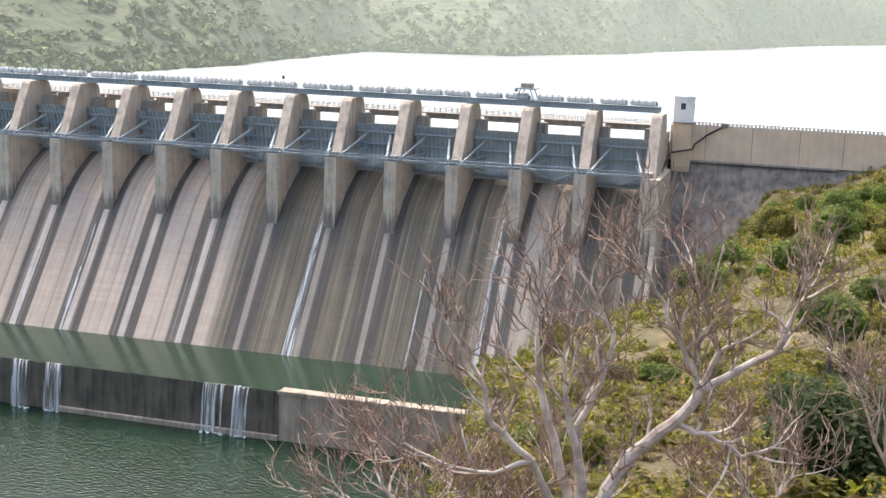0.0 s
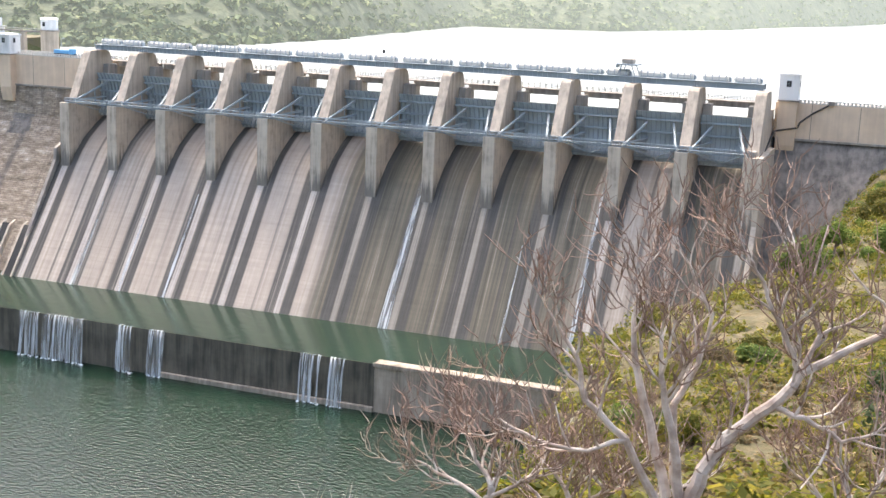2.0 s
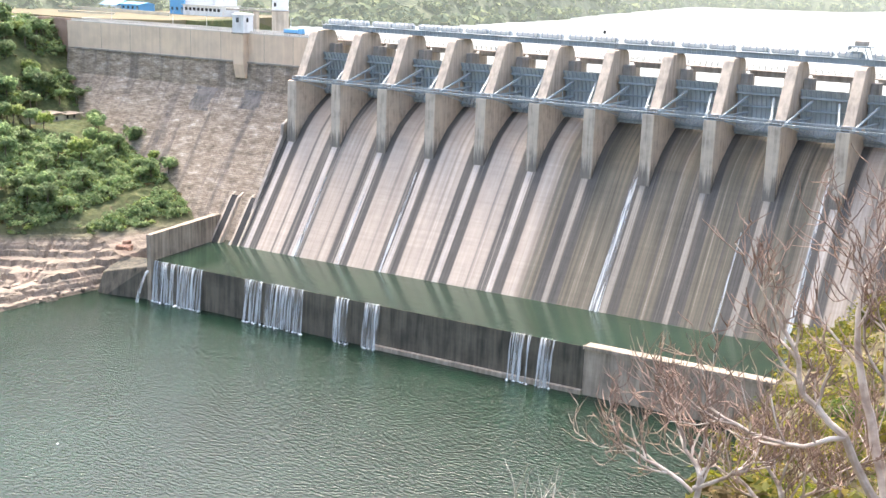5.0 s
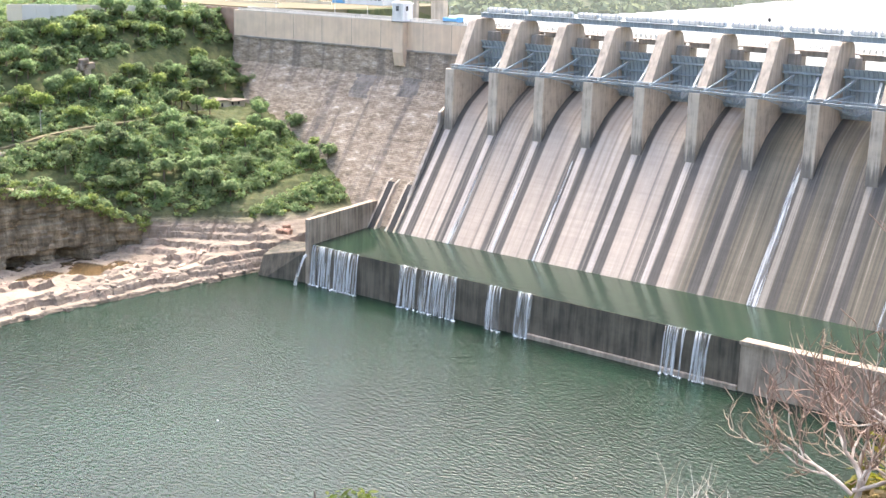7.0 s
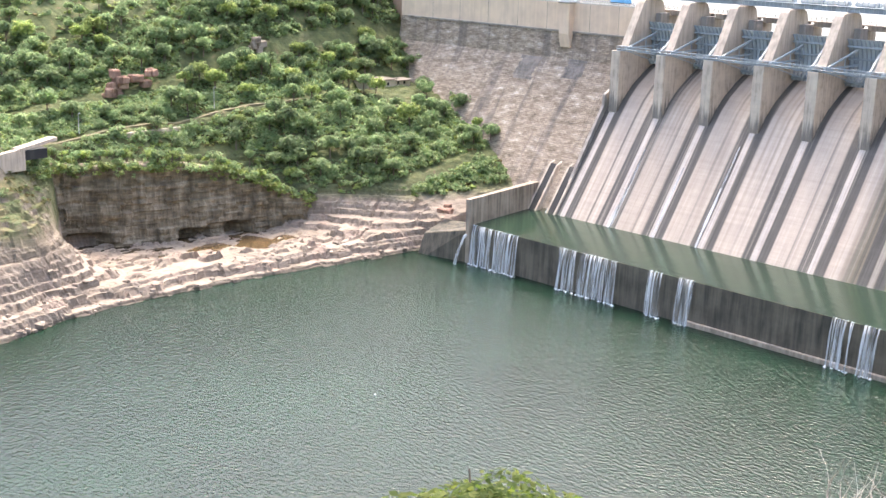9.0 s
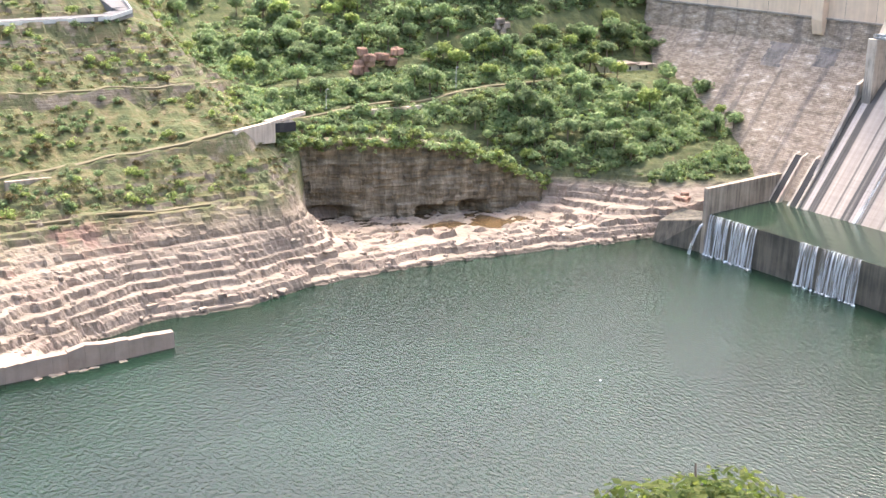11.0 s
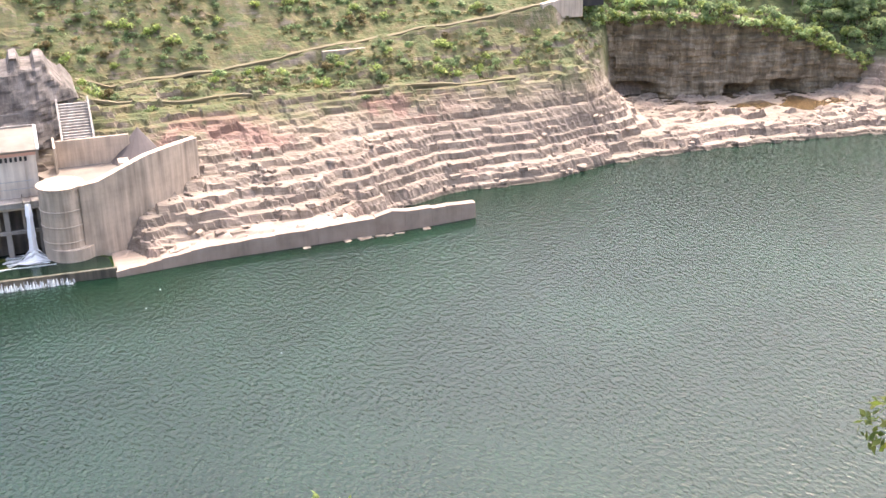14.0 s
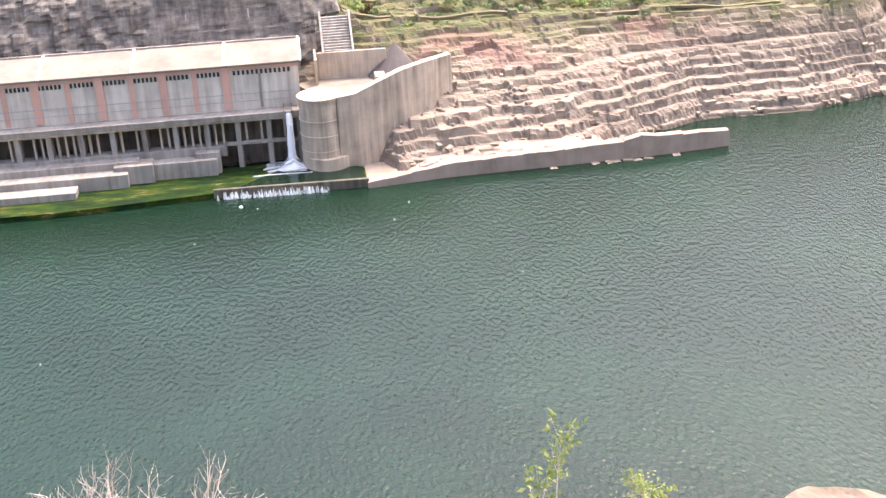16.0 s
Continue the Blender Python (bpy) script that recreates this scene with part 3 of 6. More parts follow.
# ledge and dark band under the left crest wall, joints in both crest walls
g = Geo().box(-470, X0 - 1, 433.4, 434.05, 82.6, 83.3)
under(g.part("ledge", M_GREY), dam)
g = Geo().box(XE + 6, 12, 444.2, 445.05, 82.7, 83.4)
under(g.part("ledge", M_GREY), dam)
joint = Geo().box(-0.09, 0.09, -0.006, 0.02, 83.4, 95.5).mesh("joint", M_BLACK_CONCRETE)
for x, y in [(x, 434) for x in (-452, -433, -414, -395, -377, -352, -336)] + [(x, 445) for x in (-33.5, -17.5, -1.5, 13.0)]:
    o = under(new("joint", joint), dam)
    o.location = (x, y, 0)
# end walls of the spillway
g = Geo().prism([(375.5, 13), (405, 58), (405.6, 80.2), (440, 80.2), (440, 13)], XE + 4.4, XE + 6.2)
under(g.part("training_wall", M_PIER, bevel=0.1), dam)
g = Geo().prism([(375, 13), (404, 57.5), (404.6, 62), (420, 70), (440, 70), (440, 13)], X0 - 2.6, X0 - 1.2)
under(g.part("training_wall", M_GREY, bevel=0.1), dam)
# two sluices beside the chutes: side walls, a dark slot and the mouth
for x in (-330.6, -320.4):
    # a near-black slab stands in for the slot's shade between the walls
    g = Geo().prism([(375.4, 15.2), (388.6, 33.2), (389.6, 32.6), (376.4, 14.4)], x - 1.5, x + 1.5)
    under(g.part("sluice_slot", M_DARK, label="wet sluice slot, its shade put in as dark colour"), dam)
    for s in (-2.0, 2.0):
        g = Geo().prism([(374.6, 14.0), (388.0, 32.6), (391.5, 34.2), (377.5, 14.0)], x + s - 0.5, x + s + 0.5)
        under(g.part("sluice_wall", M_PIER, bevel=0.08), dam)
# blackened panels in the masonry
for x0, x1, za, zb in ((-388.5, -377.0, 60.5, 70.5), (-360.5, -350.5, 63.0, 71.0)):
    f = lambda z: 385 + (z - 4) * 47.2 / 67
    rows = 7
    for i in range(rows):
        a, b = za + (zb - za) * i / rows, za + (zb - za) * (i + 1) / rows - 0.1
        sh = (zb - a) * 0.08
        g = Geo().prism([(f(a) - 0.12, a + 0.1), (f(a) + 0.3, a), (f(b) + 0.3, b), (f(b) - 0.12, b + 0.1)], x0 - sh + random.uniform(-1.2, 1.2), x1 - sh + random.uniform(-1.5, 1.2))
        under(g.part("soot_course", M_BLACK_CONCRETE, label="blackened masonry course"), dam)

# ---- tail towers on the crest ----
def crest_tower(x0, x1, y0, y1, z0, z1, zb, label):
    root = thing("crest_tower", label, "tower", ((x0 + x1) / 2, y0, zb), group="crest towers")
    under(Geo().box(x0, x1, y0, y1, z0, z1).part("shaft", M_WHITE, bevel=0.1), root)
    under(Geo().box(x0 - 0.35, x1 + 0.35, y0 - 0.35, y1 + 0.35, z1, z1 + 0.45).part("cornice", M_WHITE, bevel=0.08), root)
    under(Geo().box(x0 + 0.5, x1 - 0.5, y0 + 0.5, y1 - 0.5, z1 + 0.45, z1 + 0.9).part("roof", M_WHITE, bevel=0.08), root)
    under(Geo().box(x0 - 0.3, x1 + 0.3, y0 - 0.3, y1, z0 - 0.5, z0).part("base_slab", M_GREY, bevel=0.05), root)
    under(Geo().prism([(y0 + 0.2, z0 - 0.5), (y0 + 0.2, zb + 6), (y0 + 1.6, zb), (y1 + 5, zb), (y1 + 5, z0 - 0.5)], x0 + 0.2, x1 - 0.2).part("buttress", M_WALL, bevel=0.08), root)
    xm = (x0 + x1) / 2
    w = under(Geo().box(xm - 0.9, xm + 0.7, y0 - 0.06, y0 + 0.1, z0 + 4.6, z0 + 6.6).part("window", M_DARK), root)
    bars = Geo()
    for i in range(3):
        bars.box(xm - 0.95 + i * 0.8, xm - 0.87 + i * 0.8, y0 - 0.12, y0 - 0.05, z0 + 4.5, z0 + 6.7)
    for i in range(3):
        bars.box(xm - 0.95, xm + 0.73, y0 - 0.12, y0 - 0.05, z0 + 4.5 + i * 1.05, z0 + 4.6 + i * 1.05)
    c = bars.part("window_frame", M_STEEL)
    c.parent = w
    under(Geo().box(x1 - 0.05, x1 + 0.06, y0 + 2.2, y0 + 3.6, z0 + 4.6, z0 + 6.6).part("window", M_DARK), root)
    return root


crest_tower(-45.0, -38.2, 442.5, 449.0, 96.6, 105.2, 75.0, "white crest tower over a tall cream buttress at the spillway")
crest_tower(-367.2, -361.0, 430.5, 437.5, 96.0, 103.6, 76.0, "white crest tower with small windows on the crest wall")

# ---- parapets along the crest ----
def parapet(x0, x1, y, z):
    root = thing("parapet", "pale concrete parapet with many small openings", "parapet", (x0, y, z), group="crest parapets")
    under(Geo().box(x0, x1, y - 0.15, y + 0.15, z, z + 0.35).part("kerb", M_RAIL, bevel=0.03), root)
    under(Geo().box(x0, x1, y - 0.2, y + 0.2, z + 1.05, z + 1.3).part("coping", M_RAIL, bevel=0.03), root)
    post = Geo().box(-0.32, 0.32, -0.13, 0.13, z + 0.35, z + 1.05).mesh("post", M_RAIL)
    for i in range(int((x1 - x0) / 1.3)):
        o = under(new("post", post), root)
        o.location = (x0 + 0.5 + 1.3 * i, y, 0)


parapet(-472, -368, 434.2, 95.6)
parapet(-360, X0, 434.2, 95.6)
parapet(-38, 26, 445.2, 95.6)
# roadway of the crest
g = Geo().box(-476, X0, 434.5, 444.8, 95.3, 95.75)
tagged(g.part("crest_road", M_GREY), "grey concrete roadway on the dam crest", "road", kind="structure")
g = Geo().box(XE + 6, 60, 445.5, 455.6, 95.3, 95.75)
tagged(g.part("crest_road", M_GREY), "grey concrete roadway on the dam crest", "road", kind="structure")
parapet(-476, X0, 444.6, 95.6)

# ---- radial gates ----
R_GATE, TY, TZ = 17.5, 409.4, 81.2
GW = BAY - PIER_W - 0.5


def arc(z, r=R_GATE):
    return TY + math.sqrt(r * r - (z - TZ) ** 2)


def radial_gate():
    root = thing("radial_gate", "blue-grey steel radial gate, closed, with ribs and arms", "gate", (0, TY + R_GATE, 74), group="spillway gates")
    zs = np.linspace(74.0, 91.3, 13)
    g = Geo()
    prof = [(arc(z), z) for z in zs] + [(arc(z, R_GATE + 0.35), z) for z in zs[::-1]]
    g.prism(prof, -GW / 2, GW / 2)
    under(g.part("skin_plate", M_GATE), root)
    for z in (75.2, 79.5, 84.0, 88.5):
        g = Geo().box(-GW / 2, GW / 2, arc(z) - 1.3, arc(z) - 0.1, z - 0.32, z + 0.32)
        under(g.part("girder", M_STEEL, bevel=0.04), root)
    rib = Geo().prism([(arc(z) - 0.65, z) for z in zs] + [(arc(z) - 0.02, z) for z in zs[::-1]], -0.12, 0.12).mesh("rib", M_STEEL)
    for i in range(11):
        o = under(new("rib", rib), root)
        o.location = (-GW / 2 + 0.4 + i * (GW - 0.8) / 10, 0, 0)
    for s in (-1, 1):
        a = (s * (GW / 2 - 0.2), TY, TZ)
        for z in (77.5, 82.0, 87.5):
            b = (s * (GW / 2 - 4.2), arc(z) - 1.0, z)
            under(Geo().bar(a, b, 0.42, 0.5).part("arm", M_STEEL), root)
        m1 = Vector(a).lerp(Vector((s * (GW / 2 - 4.2), arc(87.5) - 1, 87.5)), 0.6)
        m2 = Vector(a).lerp(Vector((s * (GW / 2 - 4.2), arc(77.5) - 1, 77.5)), 0.6)
        under(Geo().bar(m1, m2, 0.22).part("brace", M_STEEL), root)
        under(Geo().bar((a[0] - 0.6, TY, TZ), (a[0] + 0.6, TY, TZ), 0.8, n=10).part("trunnion", M_STEEL), root)
    # walkway with a zigzag truss low on the gate
    g = Geo().box(-GW / 2, GW / 2, arc(76) - 2.6, arc(76) - 1.4, 76.0, 76.15)
    under(g.part("walkway", M_STEEL), root)
    g = Geo()
    n = 12
    for i in range(n):
        x = -GW / 2 + i * GW / n
        g.bar((x, arc(76) - 2.6, 76.1), (x + GW / n / 2, arc(76) - 2.6, 77.6), 0.09)
        g.bar((x + GW / n / 2, arc(76) - 2.6, 77.6), (x + GW / n, arc(76) - 2.6, 76.1), 0.09)
    g.bar((-GW / 2, arc(76) - 2.6, 77.6), (GW / 2, arc(76) - 2.6, 77.6), 0.1)
    under(g.part("truss", M_RAIL, label="pale zigzag truss"), root)
    return root


gate = radial_gate()
gx0 = X0 + PIER_W + GW / 2 + 0.25
base = gate.location.copy()
gate.location.x = gx0
for k in range(1, 12):
    copy_thing(gate, pose(gx0 + k * BAY, base.y, base.z))

# ---- catwalk from pier to pier over the noses ----
def catwalk(k):
    x0 = X0 + k * BAY + PIER_W - 2.2
    x1 = x0 + BAY
    root = thing("catwalk", "grey steel lattice catwalk between two piers", "catwalk", (x0, 406.6, 80.3), group="catwalks")
    under(Geo().box(x0, x1, 406.0, 407.2, 80.9, 81.05).part("deck", M_STEEL), root)
    for y in (406.0, 407.2):
        g = Geo()
        for z in (80.35, 81.0, 82.1):
            g.bar((x0, y, z), (x1, y, z), 0.11)
        n = 9
        for i in range(n):
            x = x0 + i * BAY / n
            g.bar((x, y, 80.35), (x + BAY / n, y, 82.1), 0.07)
            g.bar((x, y, 80.35), (x, y, 82.1), 0.07)
        under(g.part("lattice_rail", M_STEEL), root)
    # raking struts back to the gate sill
    g = Geo()
    g.bar((x0 + 3, 407, 80.6), (x0 + BAY * 0.52, 417, 76.2), 0.2)
    g.bar((x1 - 3, 407, 80.6), (x0 + BAY * 0.52, 417, 76.2), 0.2)
    under(g.part("strut", M_STEEL), root)


for k in range(12):
    catwalk(k)

# ---- hoist bridge ----
def hoist_span(k):
    x0 = X0 + k * BAY + PIER_W / 2 + 0.1
    x1 = x0 + BAY - 0.2
    root = thing("hoist_bridge_span", "grey steel girder span carrying the gate hoists", "bridge span", (x0, 426, 100.3), group="hoist bridge spans")
    for y in (426.5, 433.5):
        g = Geo().prism([(y - 0.25, 100.6), (y + 0.25, 100.6), (y + 0.25, 102.3), (y - 0.25, 102.3)], x0, x1)
        g.box(x0, x1, y - 0.55, y + 0.55, 100.45, 100.6)
        for i in range(12):
            x = x0 + 0.9 + i * (x1 - x0 - 1.8) / 11
            g.box(x - 0.06, x + 0.06, y - 0.5, y + 0.5, 100.6, 102.3)
        under(g.part("girder", M_STEEL), root)
    under(Geo().box(x0, x1, 425.6, 434.4, 102.3, 102.5).part("deck", M_STEEL), root)
    rail = Geo()
    for z in (103.0, 103.6):
        rail.bar((x0, 425.7, z), (x1, 425.7, z), 0.05)
    for i in range(10):
        x = x0 + i * (x1 - x0) / 9
        rail.bar((x, 425.7, 102.5), (x, 425.7, 103.6), 0.05)
    under(rail.part("handrail", M_RAIL), root)


def gate_hoist(x, length):
    root = thing("gate_hoist", "pale grey hooded gate hoist on the steel bridge", "hoist", (x, 430, 102.5), group="gate hoists")
    g = Geo().prism([(428.2, 102.9), (431.8, 102.9), (431.8, 104.0), (431.2, 104.6), (428.8, 104.6), (428.2, 104.0)], x - length / 2, x + length / 2)
    under(g.part("hood", M_RAIL, bevel=0.08), root)
    under(Geo().box(x - length / 2 + 0.4, x + length / 2 - 0.4, 428.5, 431.5, 102.5, 102.9).part("bed", M_STEEL), root)
    for i in range(4):
        xx = x - length / 2 + 0.9 + i * (length - 1.8) / 3
        under(Geo().box(xx - 0.12, xx + 0.12, 428.1, 431.9, 102.9, 104.72).part("strap", M_STEEL), root)
    under(Geo().box(x + length / 2 + 0.1, x + length / 2 + 0.7, 429, 431, 102.5, 104.0).part("motor", M_STEEL, bevel=0.1), root)


random.seed(4)
for k in range(12):
    hoist_span(k)
    x0 = X0 + k * BAY + PIER_W / 2
    gate_hoist(x0 + 5.8, 8.6 + random.uniform(-0.5, 0.3))
    gate_hoist(x0 + 16.2, 8.4 + random.uniform(-0.5, 0.3))

# ---- road bridge behind the gates ----
def road_span(k):
    x0 = X0 + k * BAY
    root = thing("road_bridge_span", "grey concrete road bridge span with pale railing", "bridge span", (x0, 438, 93.3), group="road bridge spans")
    g = Geo().box(x0, x0 + BAY - 0.05, 438.4, 446, 95.0, 95.4)
    under(g.part("deck", M_GREY), root)
    for y in (438.8, 441.5, 444.5):
        under(Geo().box(x0 + PIER_W, x0 + BAY, y - 0.3, y + 0.3, 93.3, 95.0).part("beam", M_GREY, bevel=0.05), root)
    for y in (438.5, 445.8):
        rail = Geo()
        for z in (96.0, 96.5, 97.0):
            rail.box(x0, x0 + BAY - 0.05, y - 0.06, y + 0.06, z - 0.07, z + 0.07)
        for i in range(10):
            x = x0 + 1.1 + i * BAY / 10
            rail.box(x - 0.1, x + 0.1, y - 0.1, y + 0.1, 95.4, 97.1)
        under(rail.part("railing", M_RAIL), root)


for k in range(12):
    road_span(k)

# ---- gantry crane and a mast on the hoist bridge ----
crane = thing("gantry_crane", "small grey travelling gantry crane on the bridge", "crane", (-95, 430, 102.5))
for x in (-98.2, -91.8):
    for y in (426.4, 433.6):
        under(Geo().bar((x, y, 102.4), (x * 0.5 - 47.5, y, 106.6), 0.22).part("leg", M_STEEL), crane)
under(Geo().box(-98.6, -91.4, 426.0, 434.0, 106.2, 106.7).part("beam", M_STEEL, bevel=0.05), crane)
under(Geo().box(-97.0, -93.2, 427.5, 432.5, 106.7, 108.3).part("hoist_house", M_GREY, bevel=0.15), crane)
under(Geo().box(-99.3, -98.3, 428.0, 430.0, 105.2, 106.2).part("hook_block", M_STEEL, bevel=0.1), crane)
mast = thing("signal_mast", "thin mast with a dark box on top", "mast", (-186.3, 426, 102.5))
under(Geo().bar((-186.3, 426, 102.4), (-186.3, 426, 105.6), 0.12).part("pole", M_STEEL), mast)
under(Geo().box(-186.75, -185.85, 425.7, 426.3, 105.6, 106.9).part("lamp_box", M_DARK, bevel=0.05), mast)

# ---- pipe down the right abutment ----
pipe = thing("drain_pipe", "dark drain pipe bent over the crest wall", "pipe", (-30, 444, 90))
g = Geo()
pts = [(-27, 444.6, 96.2), (-33, 444.3, 92.5), (-37.0, 441.9, 89.2), (-37.6, 441.6, 87.4), (-45.2, 441.8, 85.8), (-45.6, 439.5, 84.5), (-46.5, 420, 77.5)]
for a, b in zip(pts, pts[1:]):
    g.bar(a, b, 0.32, n=6)
under(g.part("pipe_run", M_DARK), pipe)
under(Geo().box(-28.2, -26.2, 444.0, 445.6, 95.4, 96.9).part("valve_box", M_GREY, bevel=0.1), pipe)

# ---- falling water ----
def foam_mat(name, strength, size, seed):
    """Broken white water: thin runs that let the wall show between them."""
    n = Nodes(name, 0.55)
    runs = n.noise((1, 0.06, 0.05), size=size, detail=4, rough=0.6)
    n.put(n.b.inputs["Alpha"], n.math("MULTIPLY", n.step(runs, 0.3, 0.68), strength))
    return n.done((0.78, 0.82, 0.82))


M_FALL = foam_mat("falling_water", 0.62, 1.0, 1)
M_FOAM = foam_mat("foam", 1.0, 0.5, 2)
FALLS = [(-327, -303, 1.0), (-282.5, -275, 0.8), (-272.5, -256, 0.9), (-242.5, -236.5, 0.7), (-230, -224, 0.7), (-173.5, -166.5, 0.7), (-163, -158, 0.8)]
for x0, x1, s in FALLS:
    root = thing("waterfall", "thin white sheet of water falling over the weir", "waterfall", (x0, 337.6, 0), group="weir falls")
    g = Geo()
    x = x0
    while x < x1:
        w, drift, far = random.uniform(0.35, 1.1), random.gauss(0, 0.5), random.uniform(0.0, 0.7)
        zs, ys = (15.42, 15.2, 12.4, 8.6, 4.4, 0.1), (338.6, 337.8, 337.2 - far * 0.3, 336.8 - far * 0.6, 336.5 - far, 336.2 - far * 1.3)
        v = [(x + drift * q + k * w * (0.6 + 0.8 * q) + 0.12 * noise.noise((z, x, k)), y, z) for z, y, q in zip(zs, ys, (0, 0.05, 0.25, 0.5, 0.75, 1.0)) for k in (-0.5, 0, 0.5)]
        g.add(v, [(3 * j + i, 3 * j + i + 1, 3 * j + i + 4, 3 * j + i + 3) for j in range(5) for i in range(2)])
        x += w * random.uniform(0.55, 1.5)
    tagged(under(g.part("sheet", M_FALL, smooth=True), root), kind="stuff")
    g = Geo()
    for i in range(int((x1 - x0) * 1.6)):
        x, y = random.uniform(x0 - 0.8, x1 + 0.8), 336.2 - abs(random.gauss(0, 0.5))
        g.tube(x, y, -0.1, random.uniform(0.1, 0.5), random.uniform(0.3, 0.9), 0.15, n=6)
    tagged(under(g.part("foam", M_FOAM, label="white foam at the foot"), root), kind="stuff")

M_WET = foam_mat("white_run", 0.66, 1.0, 3)


def chute_y(z):
    return float(np.interp(z, [p[1] for p in CHUTE[1:][::-1]], [p[0] for p in CHUTE[1:][::-1]]))


for x0, w, z1, lab in ((-162.6, 1.5, 62, "white"), (-97, 0.7, 66, "thin white"), (-290.5, 0.9, 44, "thin white"), (-270, 0.7, 40, "thin white"), (-250.5, 0.6, 50, "thin white"), (-120.5, 0.35, 45, "thin white"), (-322, 1.6, 19, "foaming white"), (-331.5, 1.2, 18, "foaming white")):
    root = thing("water_run", lab + " run of water down the spillway", "water run", (x0, chute_y(z1) - 0.1, z1), group="water runs")
    zs = np.linspace(14.8, z1, 14)
    v = [(x0 + s * w * (1.25 - 0.75 * (z - 14.8) / (z1 - 14.8)) + 0.1 * noise.noise((z * 0.3, s, x0)), chute_y(z) - 0.14, z + 0.1) for z in zs for s in (-1, -0.3, 0.3, 1)]
    f = [(j * 4 + i, j * 4 + i + 1, j * 4 + i + 5, j * 4 + i + 4) for j in range(13) for i in range(3)]
    under(Geo().add(v, f).part("run", M_WET if w > 1 else M_FALL), root)
# jet from a pipe beside the weir
root = thing("pipe_jet", "jet of water from the wing wall pipe", "waterfall", (-329.6, 334, 0))
g = Geo()
pts = [(-329.0, 336.0, 11.5), (-329.1, 334.6, 10.6), (-329.4, 333.0, 7.5), (-329.8, 331.6, 3.5), (-330.1, 330.8, 0.1)]
for a, b in zip(pts, pts[1:]):
    g.bar(a, b, 0.55, 0.7, n=6)
under(g.part("jet", M_WET), root)

# ---- power house on the left bank ----
M_RED = plain("faded_red_paint", (0.6, 0.36, 0.28), 0.85, amount=0.2, dirt=(0.3, 0.22, 0.18))
M_PANEL = concrete("pale_wall_panel", (0.66, 0.61, 0.52), (0.38, 0.335, 0.28), 1.0)
M_ROOF = concrete("pale_roof_screed", (0.24, 0.2, 0.16), (0.15, 0.13, 0.105), 0.3)


def algae_mat():
    n = Nodes("algae_covered_apron", 0.85)
    n.b.inputs["Specular IOR Level"].default_value = 0.15
    c = n.ramp(n.noise((1.6, 0.4, 1), size=3.6, detail=7, rough=0.75), [(0.4, (0.004, 0.014, 0.005)), (0.48, (0.009, 0.03, 0.004)), (0.55, (0.025, 0.05, 0.004)), (0.62, (0.07, 0.062, 0.01)), (0.69, (0.3, 0.25, 0.19))])
    n.bump(n.noise(size=0.7), 0.4, 0.1)
    return n.done(c)


M_ALGAE = algae_mat()
PX = -350.0
PY0, PY1 = -160.0, 0.6
ph = thing("power_house", "long power house with a pale roof and faded red pilasters", "power house", (PX - 12, -60, 5))
under(Geo().box(PX - 14, PX, PY0, PY1, 17.5, 30.6).part("wall", M_PANEL), ph)
# roof, lower towards the river, with raised bands
under(Geo().add([(PX + 0.9, PY0, 30.6), (PX + 0.9, PY1 + 0.9, 30.6), (PX - 14, PY1 + 0.9, 33.3), (PX - 14, PY0, 33.3), (PX + 0.9, PY0, 31.2), (PX + 0.9, PY1 + 0.9, 31.2), (PX - 14, PY1 + 0.9, 33.9), (PX - 14, PY0, 33.9)],
                [(0, 3, 2, 1), (4, 5, 6, 7), (0, 1, 5, 4), (1, 2, 6, 5), (2, 3, 7, 6), (3, 0, 4, 7)]).part("roof", M_ROOF), ph)
for y in (PY1 + 0.75, -20.5, -46.5, -72.5, -98.5):
    band = Geo().add([(PX + 1.0, y - 0.35, 31.1), (PX + 1.0, y + 0.35, 31.1), (PX - 14, y + 0.35, 33.85), (PX - 14, y - 0.35, 33.85), (PX + 1.0, y - 0.35, 31.6), (PX + 1.0, y + 0.35, 31.6), (PX - 14, y + 0.35, 34.3), (PX - 14, y - 0.35, 34.3)],
                     [(0, 3, 2, 1), (4, 5, 6, 7), (0, 1, 5, 4), (1, 2, 6, 5), (2, 3, 7, 6), (3, 0, 4, 7)])
    under(band.part("roof_band", M_WHITE), ph)
under(Geo().box(PX - 14.6, PX - 14, PY0, PY1 + 0.9, 24, 34.4).part("rear_parapet", M_GREY), ph)
under(Geo().box(PX, PX + 0.45, PY0, PY1, 29.6, 30.6).part("fascia", M_RED, label="faded red fascia"), ph)
pil = Geo().box(-0.02, 0.5, -1.15, 1.15, 18.0, 29.6).mesh("pilaster", M_RED)
thin = Geo().box(-0.02, 0.35, -0.7, 0.7, 18.0, 29.6).mesh("pilaster", M_RED)
slat = Geo().box(-0.05, 0.14, -0.34, 0.34, 28.0, 29.3).mesh("window", M_DARK)
y, k = -20.4, 0
while y > -125:
    o = under(new("pilaster", pil if k % 2 == 0 else thin), ph)
    o.location = (PX, y, 0)
    for i in range(6):
        w = under(new("window", slat), ph)
        w.location = (PX, y - 1.9 - i * 1.15, 0)
    y -= 8.9
    k += 1
for i in range(13):
    w = under(new("window", slat), ph)
    w.location = (PX, -2.2 - i * 1.3, 0)
under(Geo().box(PX, PX + 0.28, -11.0, -10.3, 18.0, 28.0).part("pilaster", M_GREY), ph)
